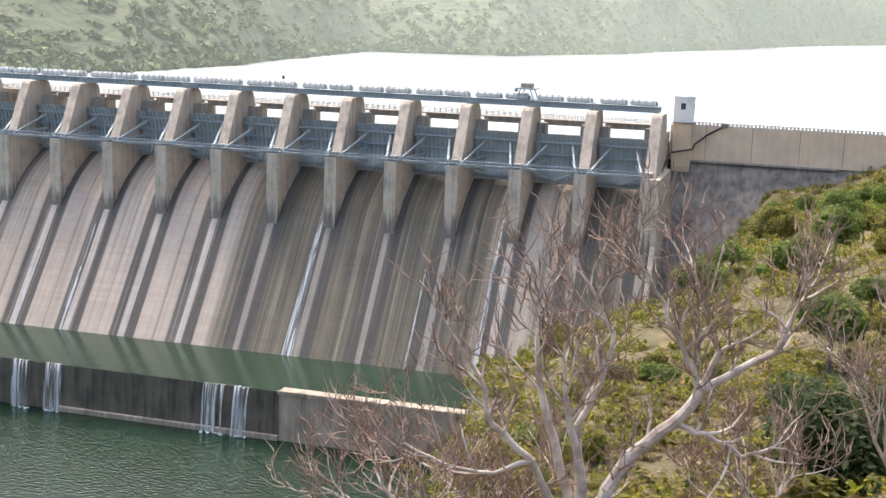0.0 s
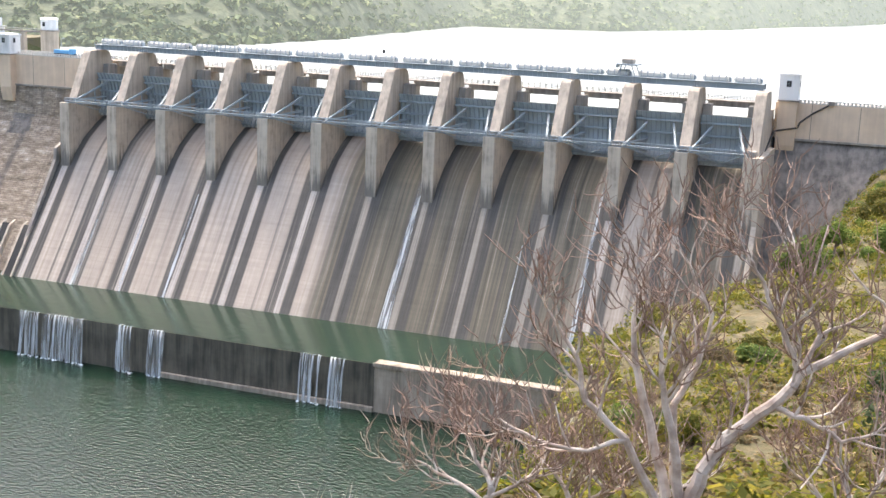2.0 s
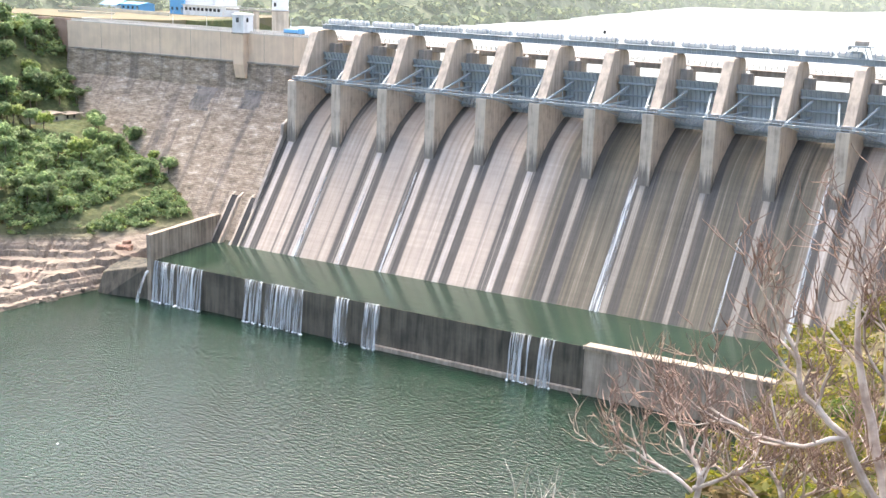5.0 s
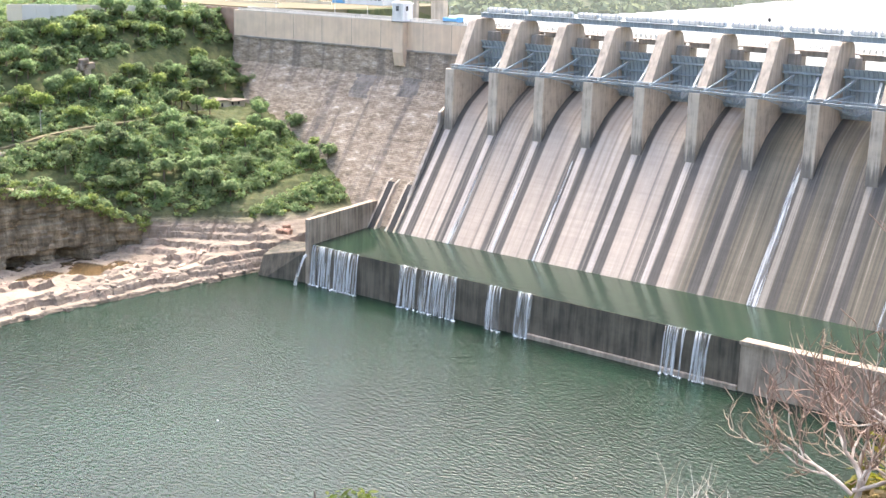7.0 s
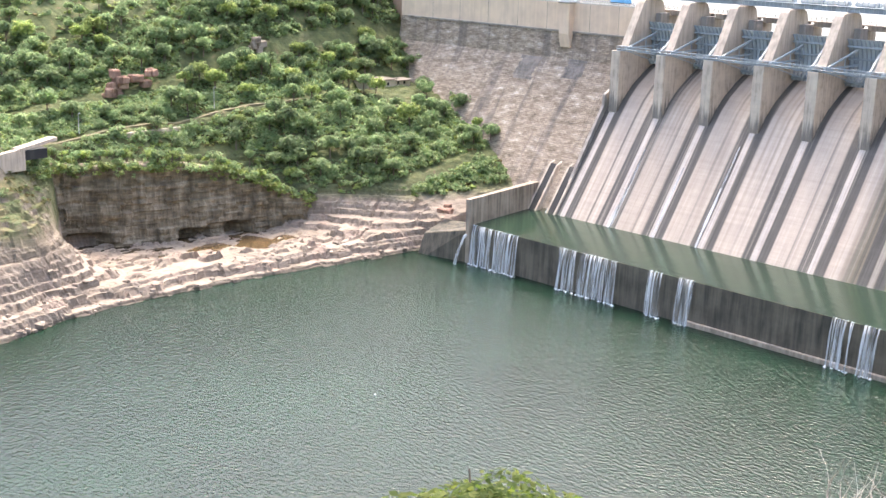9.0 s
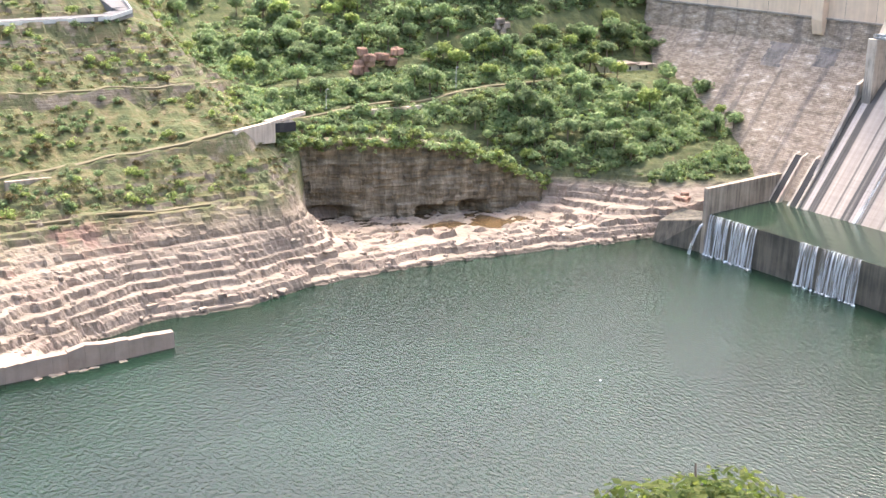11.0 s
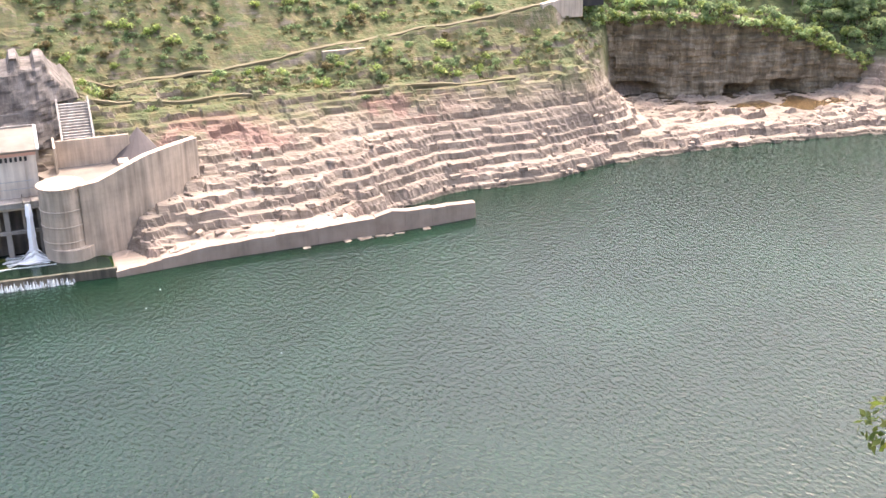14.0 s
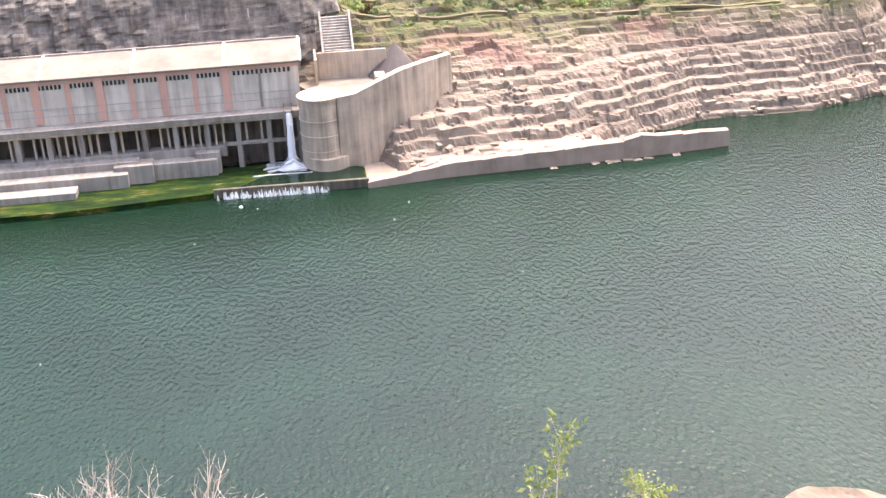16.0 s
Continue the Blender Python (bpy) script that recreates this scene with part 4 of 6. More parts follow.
for z in (20.2, 22.4):
    under(Geo().bar((PX + 0.45, PY0, z), (PX + 0.45, -1, z), 0.08).part("conduit", M_STEEL), ph)
# service deck and the draft-tube bays
under(Geo().box(PX - 5, PX + 6.0, PY0, PY1 + 0.5, 16.3, 17.5).part("deck", M_GREY, bevel=0.1), ph)
under(Geo().box(PX + 5.6, PX + 6.2, PY0, PY1 + 0.5, 17.5, 18.0).part("deck_kerb", M_GREY, bevel=0.05), ph)
# the rear wall of the bays takes the darkest concrete all over
under(Geo().box(PX - 6, PX - 2.5, PY0, PY1 + 1, -4, 16.3).part("rear_wall", M_BLACK_CONCRETE), ph)
col = Geo().box(-3.0, 4.6, -0.75, 0.75, -4, 16.3).mesh("column", M_GREY, bevel=0.1)
mull = Geo().box(2.2, 3.2, -0.3, 0.3, 8.0, 16.3).mesh("mullion", M_PIER)
for i in range(17):
    y = -0.5 - i * 8.9
    o = under(new("column", col), ph)
    o.location = (PX, y, 0)
    for j in (1, 2, 3):
        if (i + j) % 4 == 3:
            continue
        q = under(new("mullion", mull), ph)
        q.location = (PX, y - j * 2.2, 0)
under(Geo().box(PX + 0.5, PX + 5.0, PY0, -22, 5.5, 8.6).part("bay_sill", M_GREY, bevel=0.12), ph)
under(Geo().box(PX + 3.8, PX + 4.8, -22, PY1, 8.4, 9.4).part("bay_beam", M_GREY, bevel=0.1), ph)
under(Geo().box(PX + 4.8, PX + 5.4, PY0, PY1 + 0.5, 15.6, 16.3).part("deck_beam", M_PIER, bevel=0.05), ph)

# retaining steps and ramps before the bays
steps = thing("river_terrace", "stepped pale concrete terraces before the power house", "terrace", (PX + 8, -60, 0))
for x0, x1, y0, y1, z in ((PX + 5, PX + 9.5, -47, -25, 6.4), (PX + 5, PX + 8.0, -31, -24, 8.0), (PX + 4.8, PX + 9.0, -160, -47, 7.6), (PX + 9, PX + 13.5, -160, -50, 5.6), (PX + 13.5, PX + 19, -160, -64, 3.6), (PX + 5, PX + 11, -54, -43, 7.0)):
    under(Geo().box(x0, x1, y0, y1, -4, z).part("terrace_block", M_GREY, bevel=0.15), steps)
apron = Geo().slab([(PX + 5, -66), (PX + 24, -100), (PX + 28, -100), (PX + 27.5, -66), (PX + 23.5, -26), (PX + 25.0, 17), (PX + 13, 17), (PX + 4, 4), (PX + 4, -22)], -6, 1.5)
tagged(apron.part("tail_apron", M_ALGAE), "algae-green wet apron below the power house", "apron", kind="structure")
g = Geo().slab([(PX + 22.8, -26), (PX + 23.8, -26), (PX + 25.4, 17.4), (PX + 24.2, 17.4)], -6, 2.6)
tagged(g.part("apron_sill", M_WEIR, bevel=0.1), "dark dripping sill at the apron's edge", "sill", kind="structure")
g = Geo().slab([(PX + 5, -2), (PX + 22.7, -21), (PX + 24, 16.6), (PX + 14, 16)], 0.5, 1.75)
tagged(g.part("apron_water", M_POOL), "dark green water standing on the apron", "water", kind="structure")

# outlet fall
M_SPRAY = plain("white_spray", (0.82, 0.84, 0.84), 0.6, size=0.5, amount=0.15, dirt=(0.55, 0.6, 0.6))
root = thing("outlet_fall", "white plume of water falling from a chute onto the apron", "waterfall", (PX + 7, -3.6, 1.5))
g = Geo()
for i in range(9):
    a, r = random.uniform(0, 6.28), random.uniform(0, 0.8)
    ox, oy = r * math.cos(a), r * math.sin(a)
    pts = [(PX + 6.2 + ox * 0.6, -3.4 + oy, 17.4), (PX + 7.2 + ox, -3.4 + oy * 1.2, 14), (PX + 8.0 + ox * 1.4, -3.5 + oy * 1.6, 8), (PX + 8.4 + ox * 2.4, -3.6 + oy * 2.6, 1.6)]
    for p, q in zip(pts, pts[1:]):
        g.bar(p, q, 0.5, 0.75, n=6)
tagged(under(g.part("plume", M_SPRAY), root), kind="stuff")
g = Geo()
fr, fa = 14, 40
v = []
for i in range(fr + 1):
    for j in range(fa):
        r, a = 7.0 * i / fr, math.tau * j / fa
        x, y = r * math.cos(a) * 0.85, r * math.sin(a) * 1.25
        k = 1 + 0.35 * noise.noise((math.cos(a) * 2, math.sin(a) * 2, 5.0))
        v.append((PX + 8.6 + x * k, -3.6 + y * k, 1.62 + 3.4 * math.exp(-(r / 2.1) ** 2) + (0.55 * noise.noise((x * 0.9, y * 0.9, 2.0)) + 0.3) * math.exp(-(r / 4.5) ** 2)))
g.add(v, [(i * fa + j, (i + 1) * fa + j, (i + 1) * fa + (j + 1) % fa, i * fa + (j + 1) % fa) for i in range(fr) for j in range(fa)])
under(g.part("foam", M_FOAM, label="white churning foam", smooth=True), root)["kind"] = "stuff"
g = Geo()
g.box(PX + 5.0, PX + 6.4, -4.6, -2.4, 17.4, 17.6)
for y in (-4.6, -2.4):
    g.box(PX + 0.5, PX + 6.4, y - 0.12, y + 0.12, 17.5, 18.6)
under(g.part("outlet_chute", M_BLACK_CONCRETE), root)
g = Geo()
for i in range(150):
    y = random.uniform(-25, 6)
    x = PX + 24.0 + (y + 26) * 0.037
    g.tube(x + random.uniform(-0.2, 1.2), y, 0.0, random.uniform(0.2, 2.2), random.uniform(0.2, 0.5), 0.1, n=5)
sf = tagged(g.part("sill_foam", M_FOAM), "white water spilling over the apron sill", "foam", kind="stuff")
g = Geo()
g.slab([(PX + 13.4, -15), (PX + 14.0, -15), (PX + 14.6, 2), (PX + 14.0, 2)], 1.6, 1.9)
tagged(g.part("ripple_line", M_FOAM), "white line of breaking water on the apron", "foam", kind="stuff")

# ---- round wall and stairs beside it ----
bast = thing("round_bastion", "round cream concrete bastion with a curving river wall", "retaining wall", (-341, 6, 0))
under(Geo().tube(-342.5, 5.8, -4, 22.6, 6.3, 6.1, n=36).part("drum", M_BASTION, smooth=False), bast)
under(Geo().tube(-342.5, 5.8, 21.9, 22.7, 6.5, 6.5, n=36).part("rim", M_BASTION), bast)
for z in (7.0, 11.5, 16.0):
    under(Geo().tube(-342.5, 5.8, z, z + 0.22, 6.42, 6.42, n=36).part("lift_joint", M_PIER), bast)
under(Geo().tube(-341.5, 7.0, -4, 5.2, 6.9, 6.6, n=36).part("footing", M_BASTION), bast)
wall_pts = [(-338.0, 10.5, 22.5), (-338.6, 16, 23.2), (-340.5, 23, 25.6), (-343.5, 30, 27.6), (-349, 38, 28.0), (-356, 46, 27.6)]
for (xa, ya, za), (xb, yb, zb) in zip(wall_pts, wall_pts[1:]):
    v = [(xa, ya, -3), (xb, yb, -3), (xb - 2.2, yb - 1, -3), (xa - 2.2, ya - 1, -3), (xa, ya, za), (xb, yb, zb), (xb - 2.2, yb - 1, zb), (xa - 2.2, ya - 1, za)]
    under(Geo().add(v, [(0, 3, 2, 1), (4, 5, 6, 7), (0, 1, 5, 4), (1, 2, 6, 5), (2, 3, 7, 6), (3, 0, 4, 7)]).part("curved_wall", M_BASTION), bast)
under(Geo().slab([(-356, 0), (-338, 8), (-341, 24), (-349, 36), (-362, 40), (-366, 10)], 5, 21.8).part("yard_floor", M_ROOF), bast)
under(Geo().box(-366, -354, 5.5, 6.2, 21, 29.5).part("yard_wall", M_BASTION, bevel=0.08), bast)
under(Geo().box(-360.5, -359.8, 6, 27, 21, 29.8).part("yard_wall", M_BASTION, bevel=0.08), bast)
under(Geo().box(-352, -347, 22.5, 25.5, 21.8, 25.2).part("yard_block", M_BASTION, bevel=0.1), bast)
stairs = thing("hill_stairs", "long weathered concrete stairs climbing the bank", "stairs", (-361, 13, 27))
tread = Geo().box(-1.0, 0, -4.2, 4.2, -0.5, 0.5).mesh("step", M_GREY)
for i in range(16):
    o = under(new("step", tread), stairs)
    o.location = (-361.5 - i * 0.9, 13, 26.8 + i * 0.62)
for y in (8.5, 17.5):
    v = [(-361, y - 0.3, 26), (-376.5, y - 0.3, 35), (-376.5, y + 0.3, 35), (-361, y + 0.3, 26), (-361, y - 0.3, 28.6), (-376.5, y - 0.3, 38.2), (-376.5, y + 0.3, 38.2), (-361, y + 0.3, 28.6)]
    under(Geo().add(v, [(0, 1, 2, 3), (4, 7, 6, 5), (0, 4, 5, 1), (1, 5, 6, 2), (2, 6, 7, 3), (3, 7, 4, 0)]).part("stringer", M_GREY), stairs)
M_GRAVEL = plain("grey_gravel", (0.085, 0.073, 0.07), 0.95, size=0.6, amount=0.4)
g = Geo()
n = 14
v = [(-364, 30, 30.5)] + [(-360 + 8.5 * math.cos(6.283 * i / n) * (1 + 0.15 * noise.noise((i, 1, 2))), 29 + 8 * math.sin(6.283 * i / n), 22.0) for i in range(n)]
tagged(g.add(v, [(0, 1 + i, 1 + (i + 1) % n) for i in range(n)]).part("gravel_heap", M_GRAVEL), "heap of grey gravel behind the curved wall", "gravel heap", kind="stuff")

# ---- ribbed retaining wall behind the power house ----
ribs = thing("ribbed_rock_wall", "rock wall held by rows of concrete ribs", "retaining wall", (-380, -30, 30))
rys, rzs = np.arange(-150.0, 20.0, 1.0), np.arange(24.0, 60.0, 0.8)
rvs = []
for y in rys:
    top = 48 + 7 * noise.noise((y * 0.05, 2.0, 1.0)) + 2.0 * noise.cell((y / 4.0, 1.0, 1.0)) - max(0.0, y - 6) * 1.4
    for z in rzs:
        zz = min(z, top)
        x = -374.6 - (zz - 27) * 0.44 - max(0.0, z - top) * 1.5 - max(0.0, y - 2) * 0.5
        far = min(1.0, max(0.0, (zz - 42) / 4) + max(0.0, (-42 - y) / 6) + max(0.0, y / 4))
        x += (0.9 * noise.cell((y / 4.0, zz / 4.5, 1.0)) + 0.5 * noise.cell((y / 1.7, zz / 2.2, 3.0))) * (0.25 + 0.75 * far) + 0.9 * noise.noise((y * 0.1, zz * 0.1, 4.0)) * far
        rvs.append((x, y, zz))
n = len(rzs)
g = Geo()
g.v, g.f = rvs, [(i * n + j, (i + 1) * n + j, (i + 1) * n + j + 1, i * n + j + 1) for i in range(len(rys) - 1) for j in range(n - 1)]
under(g.part("rock_face", rock_face_mat("grey_seamed_rock", (0.07, 0.06, 0.052), (0.16, 0.14, 0.12), (0.28, 0.25, 0.22))), ribs)
rib = Geo().bar((0, 0, 0), (-2.3, 0, 5.2), 0.3).mesh("rib", M_GREY)
for row, (x, z) in enumerate(((-375.7, 28.4), (-378.4, 34.6))):
    for i in range(13):
        o = under(new("rib", rib), ribs)
        o.location = (x, -4 - i * 2.7 - row * 0.8, z)
under(Geo().box(-379.2, -377.9, -40, -2, 33.8, 34.5).part("waler", M_GREY), ribs)

# ---- broken jetty wall along the shore ----
M_JETTY = concrete("pale_shore_concrete", (0.36, 0.285, 0.225), (0.22, 0.17, 0.13), 0.5)
jet = thing("jetty_wall", "broken pale concrete training wall along the shore", "jetty", (-330, 80, 0))
stations = [(17, -323.5, 1.6, 2.5), (42, -326.5, 4.2, 2.4), (70, -327.5, 4.8, 2.4), (92, -328.5, 5.4, 2.2), (97, -328.8, 6.6, 2.2), (110, -330.0, 5.6, 2.2), (124.5, -331.8, 5.0, 2.4)]
for (ya, xa, za, wa), (yb, xb, zb, wb) in zip(stations, stations[1:]):
    n = max(1, int((yb - ya) / 4))
    for i in range(n):
        f0, f1 = i / n, (i + 1) / n
        y0, y1 = ya + (yb - ya) * f0, ya + (yb - ya) * f1 - 0.01
        xx0, xx1 = xa + (xb - xa) * f0, xa + (xb - xa) * f1
        z0 = za + (zb - za) * f0 + random.uniform(-0.25, 0.2)
        z1 = za + (zb - za) * f1 + random.uniform(-0.25, 0.2)
        v = [(xx0, y0, -4), (xx1, y1, -4), (xx1 - 3, y1, -4), (xx0 - 3, y0, -4), (xx0 - 0.3, y0, z0), (xx1 - 0.3, y1, z1), (xx1 - 2.8, y1, z1 + 0.1), (xx0 - 2.8, y0, z0 + 0.1)]
        under(Geo().add(v, [(0, 3, 2, 1), (4, 5, 6, 7), (0, 1, 5, 4), (1, 2, 6, 5), (2, 3, 7, 6), (3, 0, 4, 7)]).part("wall_block", M_JETTY, bevel=0.04), jet)
fv = []
fys, fxs = np.arange(17.0, 93.0, 0.8), np.arange(0.0, 21.0, 0.7)
for y in fys:
    x0 = lerp_table(y, [(p[0], p[1]) for p in stations]) - 1.6
    for q in fxs:
        x = x0 - q
        h = lerp_table(y, [(p[0], p[2]) for p in stations]) - 0.3 + q * 0.06 - max(0.0, y - 80) * 0.3 + 1.1 * noise.noise((x * 0.12, y * 0.06, 3.0)) * min(1.0, q / 4) + 0.35 * joints(x, y, 2.2, 4.0, 6.0)
        fv.append((x, y, min(bedded(h + 0.3, 0.7), h + 0.4) if 0 < q < 20 and y < 91 else -3.0))
n = len(fxs)
ff = [(i * n + j, i * n + j + 1, (i + 1) * n + j + 1, (i + 1) * n + j) for i in range(len(fys) - 1) for j in range(n - 1)]
g = Geo()
g.v, g.f = fv, ff
tagged(g.part("jetty_fill", M_JETTY), "pinkish pale rubble fill behind the jetty wall", "fill", kind="structure")

# ---- things on the left bank and the plateau ----
M_TRACK = plain("pale_dirt_track", (0.15, 0.128, 0.07), 0.95, size=2)
M_ASPHALT = plain("worn_asphalt", (0.16, 0.155, 0.15), 0.9, size=2)
M_BLUE = plain("blue_roof_sheet", (0.12, 0.36, 0.62), 0.5)
M_CREAM = plain("cream_wall_paint", (0.62, 0.56, 0.44), 0.85)
M_BRICK = concrete("reddish_rubble_wall", (0.4, 0.27, 0.2), (0.22, 0.15, 0.12), 0.4)


def ribbon(name, mat, pts, width, lift, label, category, thick=0.6, kind="structure", follow=False):
    """A road or track laid along points, on the hillside's ledges."""
    n, line = 30 if follow else 6, []
    for a, b in zip(pts, pts[1:]):
        for i in range(n):
            line.append(Vector(a).lerp(Vector(b), i / n))
    line.append(Vector(pts[-1]))
    if follow:
        for p in line:
            px, pz = bank_profile(p.y)
            p.z = float(np.interp(p.x, px, pz)) + noise.fractal((p.x * 0.045, p.y * 0.03, 1.7), 1.0, 2.0, 4) * 1.7 + 0.35
    v, f = [], []
    for i, p in enumerate(line):
        d = (line[min(i + 1, len(line) - 1)] - line[max(i - 1, 0)])
        s = Vector((-d.y, d.x, 0)).normalized() * (width / 2 * (1 + 0.2 * noise.noise((p.x * 0.1, p.y * 0.1, 4))))
        z = p.z + lift
        v += [p + s + Vector((0, 0, lift)), p - s + Vector((0, 0, lift)), p - s + Vector((0, 0, lift - thick)), p + s + Vector((0, 0, lift - thick))]
    for i in range(len(line) - 1):
        for j in range(4):
            f.append((4 * i + j, 4 * i + (j + 1) % 4, 4 * i + 4 + (j + 1) % 4, 4 * i + 4 + j))
    return tagged(Geo().add(v, f).part(name, mat), label, category, kind=kind)


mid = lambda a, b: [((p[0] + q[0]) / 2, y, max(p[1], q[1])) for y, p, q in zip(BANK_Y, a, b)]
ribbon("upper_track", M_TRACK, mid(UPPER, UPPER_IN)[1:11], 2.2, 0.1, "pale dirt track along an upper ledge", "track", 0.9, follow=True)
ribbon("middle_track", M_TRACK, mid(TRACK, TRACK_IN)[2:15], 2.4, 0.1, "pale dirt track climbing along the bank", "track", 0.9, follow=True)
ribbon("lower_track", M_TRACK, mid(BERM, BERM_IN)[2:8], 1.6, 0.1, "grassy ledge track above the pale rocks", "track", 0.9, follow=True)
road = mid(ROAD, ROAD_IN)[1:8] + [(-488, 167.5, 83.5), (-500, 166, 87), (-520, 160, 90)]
ribbon("hill_road", M_ASPHALT, road, 8.0, 1.3, "grey asphalt hill road bending round a spur", "road", 3.0)
par = thing("road_parapet", "white low parapet wall on the outer road edge", "parapet", (-480, 120, 80))
edge = [(x + 4.2, y, z) for x, y, z in road[:7]] + [(-483.5, 169.5, 84), (-494, 171.0, 86.5), (-512, 168, 89.6)]
for a, b in zip(edge, edge[1:]):
    n = max(1, int((Vector(b) - Vector(a)).length / 6))
    for i in range(n):
        p, q = Vector(a).lerp(Vector(b), i / n), Vector(a).lerp(Vector(b), (i + 1) / n - 0.004)
        s = Vector((-(q - p).y, (q - p).x, 0)).normalized() * 0.25
        v = [p + s, q + s, q - s, p - s] + [o + Vector((0, 0, 1.5)) for o in (p + s, q + s, q - s, p - s)]
        v = [(o.x, o.y, o.z - 0.4) for o in v]
        under(Geo().add(v, [(0, 3, 2, 1), (4, 5, 6, 7), (0, 1, 5, 4), (1, 2, 6, 5), (2, 3, 7, 6), (3, 0, 4, 7)]).part("parapet_block", M_RAIL), par)

# little bridge and retaining wall where the track crosses the gully
br = thing("gully_bridge", "small concrete track bridge with a dark opening", "bridge", (-416, 193, 41))
v = [(-412.5, 181, 41), (-418.5, 200, 40), (-420.5, 199.5, 40), (-414.5, 180.5, 41), (-412.5, 181, 47.0), (-418.5, 200, 48.2), (-420.5, 199.5, 48.2), (-414.5, 180.5, 47.0)]
under(Geo().add(v, [(0, 3, 2, 1), (4, 5, 6, 7), (0, 1, 5, 4), (1, 2, 6, 5), (2, 3, 7, 6), (3, 0, 4, 7)]).part("abutment_wall", M_PIER, bevel=0.1), br)
v = [(-417.5, 198, 47.2), (-431, 219, 47.2), (-434, 217, 47.2), (-420.5, 196, 47.2), (-417.5, 198, 48.4), (-431, 219, 48.6), (-434, 217, 48.6), (-420.5, 196, 48.4)]
under(Geo().add(v, [(0, 3, 2, 1), (4, 5, 6, 7), (0, 1, 5, 4), (1, 2, 6, 5), (2, 3, 7, 6), (3, 0, 4, 7)]).part("bridge_deck", M_PIER, bevel=0.05), br)
# solid dark box painted as the shade under the deck
under(Geo().box(-425, -419.5, 200.5, 209, 43.5, 47.1).part("opening", M_DARK), br)
rw = thing("track_wall", "weathered retaining wall holding the track", "retaining wall", (-440, 262, 40))
under(Geo().box(-445.6, -443.8, 256, 286, 39, 44.5).part("wall_face", M_PIER), rw)
# retaining wall segment on the middle slope
rw = thing("ledge_wall", "short grey retaining wall under the middle track", "retaining wall", (-411, 106, 33))
under(Geo().box(-411.0, -409.4, 98, 114, 32, 37.6).part("wall_face", M_STAIN, bevel=0.1), rw)

# low house on the wooded slope
house = thing("hillside_house", "low cream house with a pale flat roof", "house", (-448, 400, 51))
under(Geo().box(-456, -446.5, 386, 404, 46, 54.8).part("wall", M_CREAM), house)
under(Geo().box(-455, -447.5, 404, 415, 46, 54.2).part("wall", M_CREAM), house)
for a, b, z in ((385.2, 394.5, 55.0), (394.7, 404.5, 55.5), (404.7, 416, 54.4)):
    under(Geo().box(-457, -445.4, a, b, z - 0.2, z + 0.2).part("roof", M_ROOF), house)
for y in (389, 392.5, 396, 399.5, 407, 411):
    w = under(Geo().box(-446.6, -446.38, y - 0.6, y + 0.6, 52.4, 54.0).part("window", M_DARK), house)
    if y > 404:
        w.location.x -= 1.0
under(Geo().box(-447, -446.3, 387.2, 388.2, 51, 53.6).part("door", M_BRICK), house)
under(Geo().box(-447, -445.6, 371, 384, 44, 51.6).part("retaining_wall", M_BRICK), house)
under(Geo().box(-446, -444.6, 386, 416, 44, 50.6).part("retaining_wall", M_BRICK), house)


def lamp_post(x, y, z, h=7.5, label="slim grey lamp post beside the track"):
    root = thing("lamp_post", label, "lamp post", (x, y, z), group="lamp posts")
    under(Geo().bar((x, y, z - 1.5), (x, y, z + h), 0.16, 0.1, n=6).part("pole", M_RAIL), root)
    under(Geo().bar((x, y, z + h), (x + 1.0, y, z + h + 0.25), 0.07).part("arm", M_RAIL), root)
    under(Geo().box(x + 0.8, x + 1.5, y - 0.15, y + 0.15, z + h + 0.15, z + h + 0.35).part("lamp_head", M_WHITE), root)


lamp_post(-446, 299.5, 51.9)
lamp_post(-446, 236, 47.5, 6.5)
for x, y in ((-455, 444), (-415, 444), (-395, 445), (-345, 444)):
    lamp_post(x, y, 95.7, 7.0, "slim lamp post on the crest road")

# wall and fence along the plateau's edge
pw = thing("plateau_wall", "pale low wall along the plateau edge", "wall", (-505, 400, 95))
for i in range(16):
    y = 325 + i * 7.4
    z = 100.0 - (y - 322) * 0.03
    under(Geo().box(-505.4, -504.6, y, y + 7.3, 92, z - 0.6 * (1 + 0.3 * noise.noise((y, 1, 1)))).part("wall_panel", M_RAIL if i % 5 else M_CREAM), pw)
under(Geo().box(-500, -475.2, 438, 439.6, 80, 96.4).part("red_wall", M_BRICK, label="reddish rubble retaining wall"), pw)
stair_path = [(-470, 362, 64.5), (-480, 378.6, 72), (-490, 398.5, 79.8), (-505, 431, 95.5)]
ribbon("slope_path", M_TRACK, stair_path, 2.0, 0.9, "narrow pale path up the wooded slope", "path", 2.0)


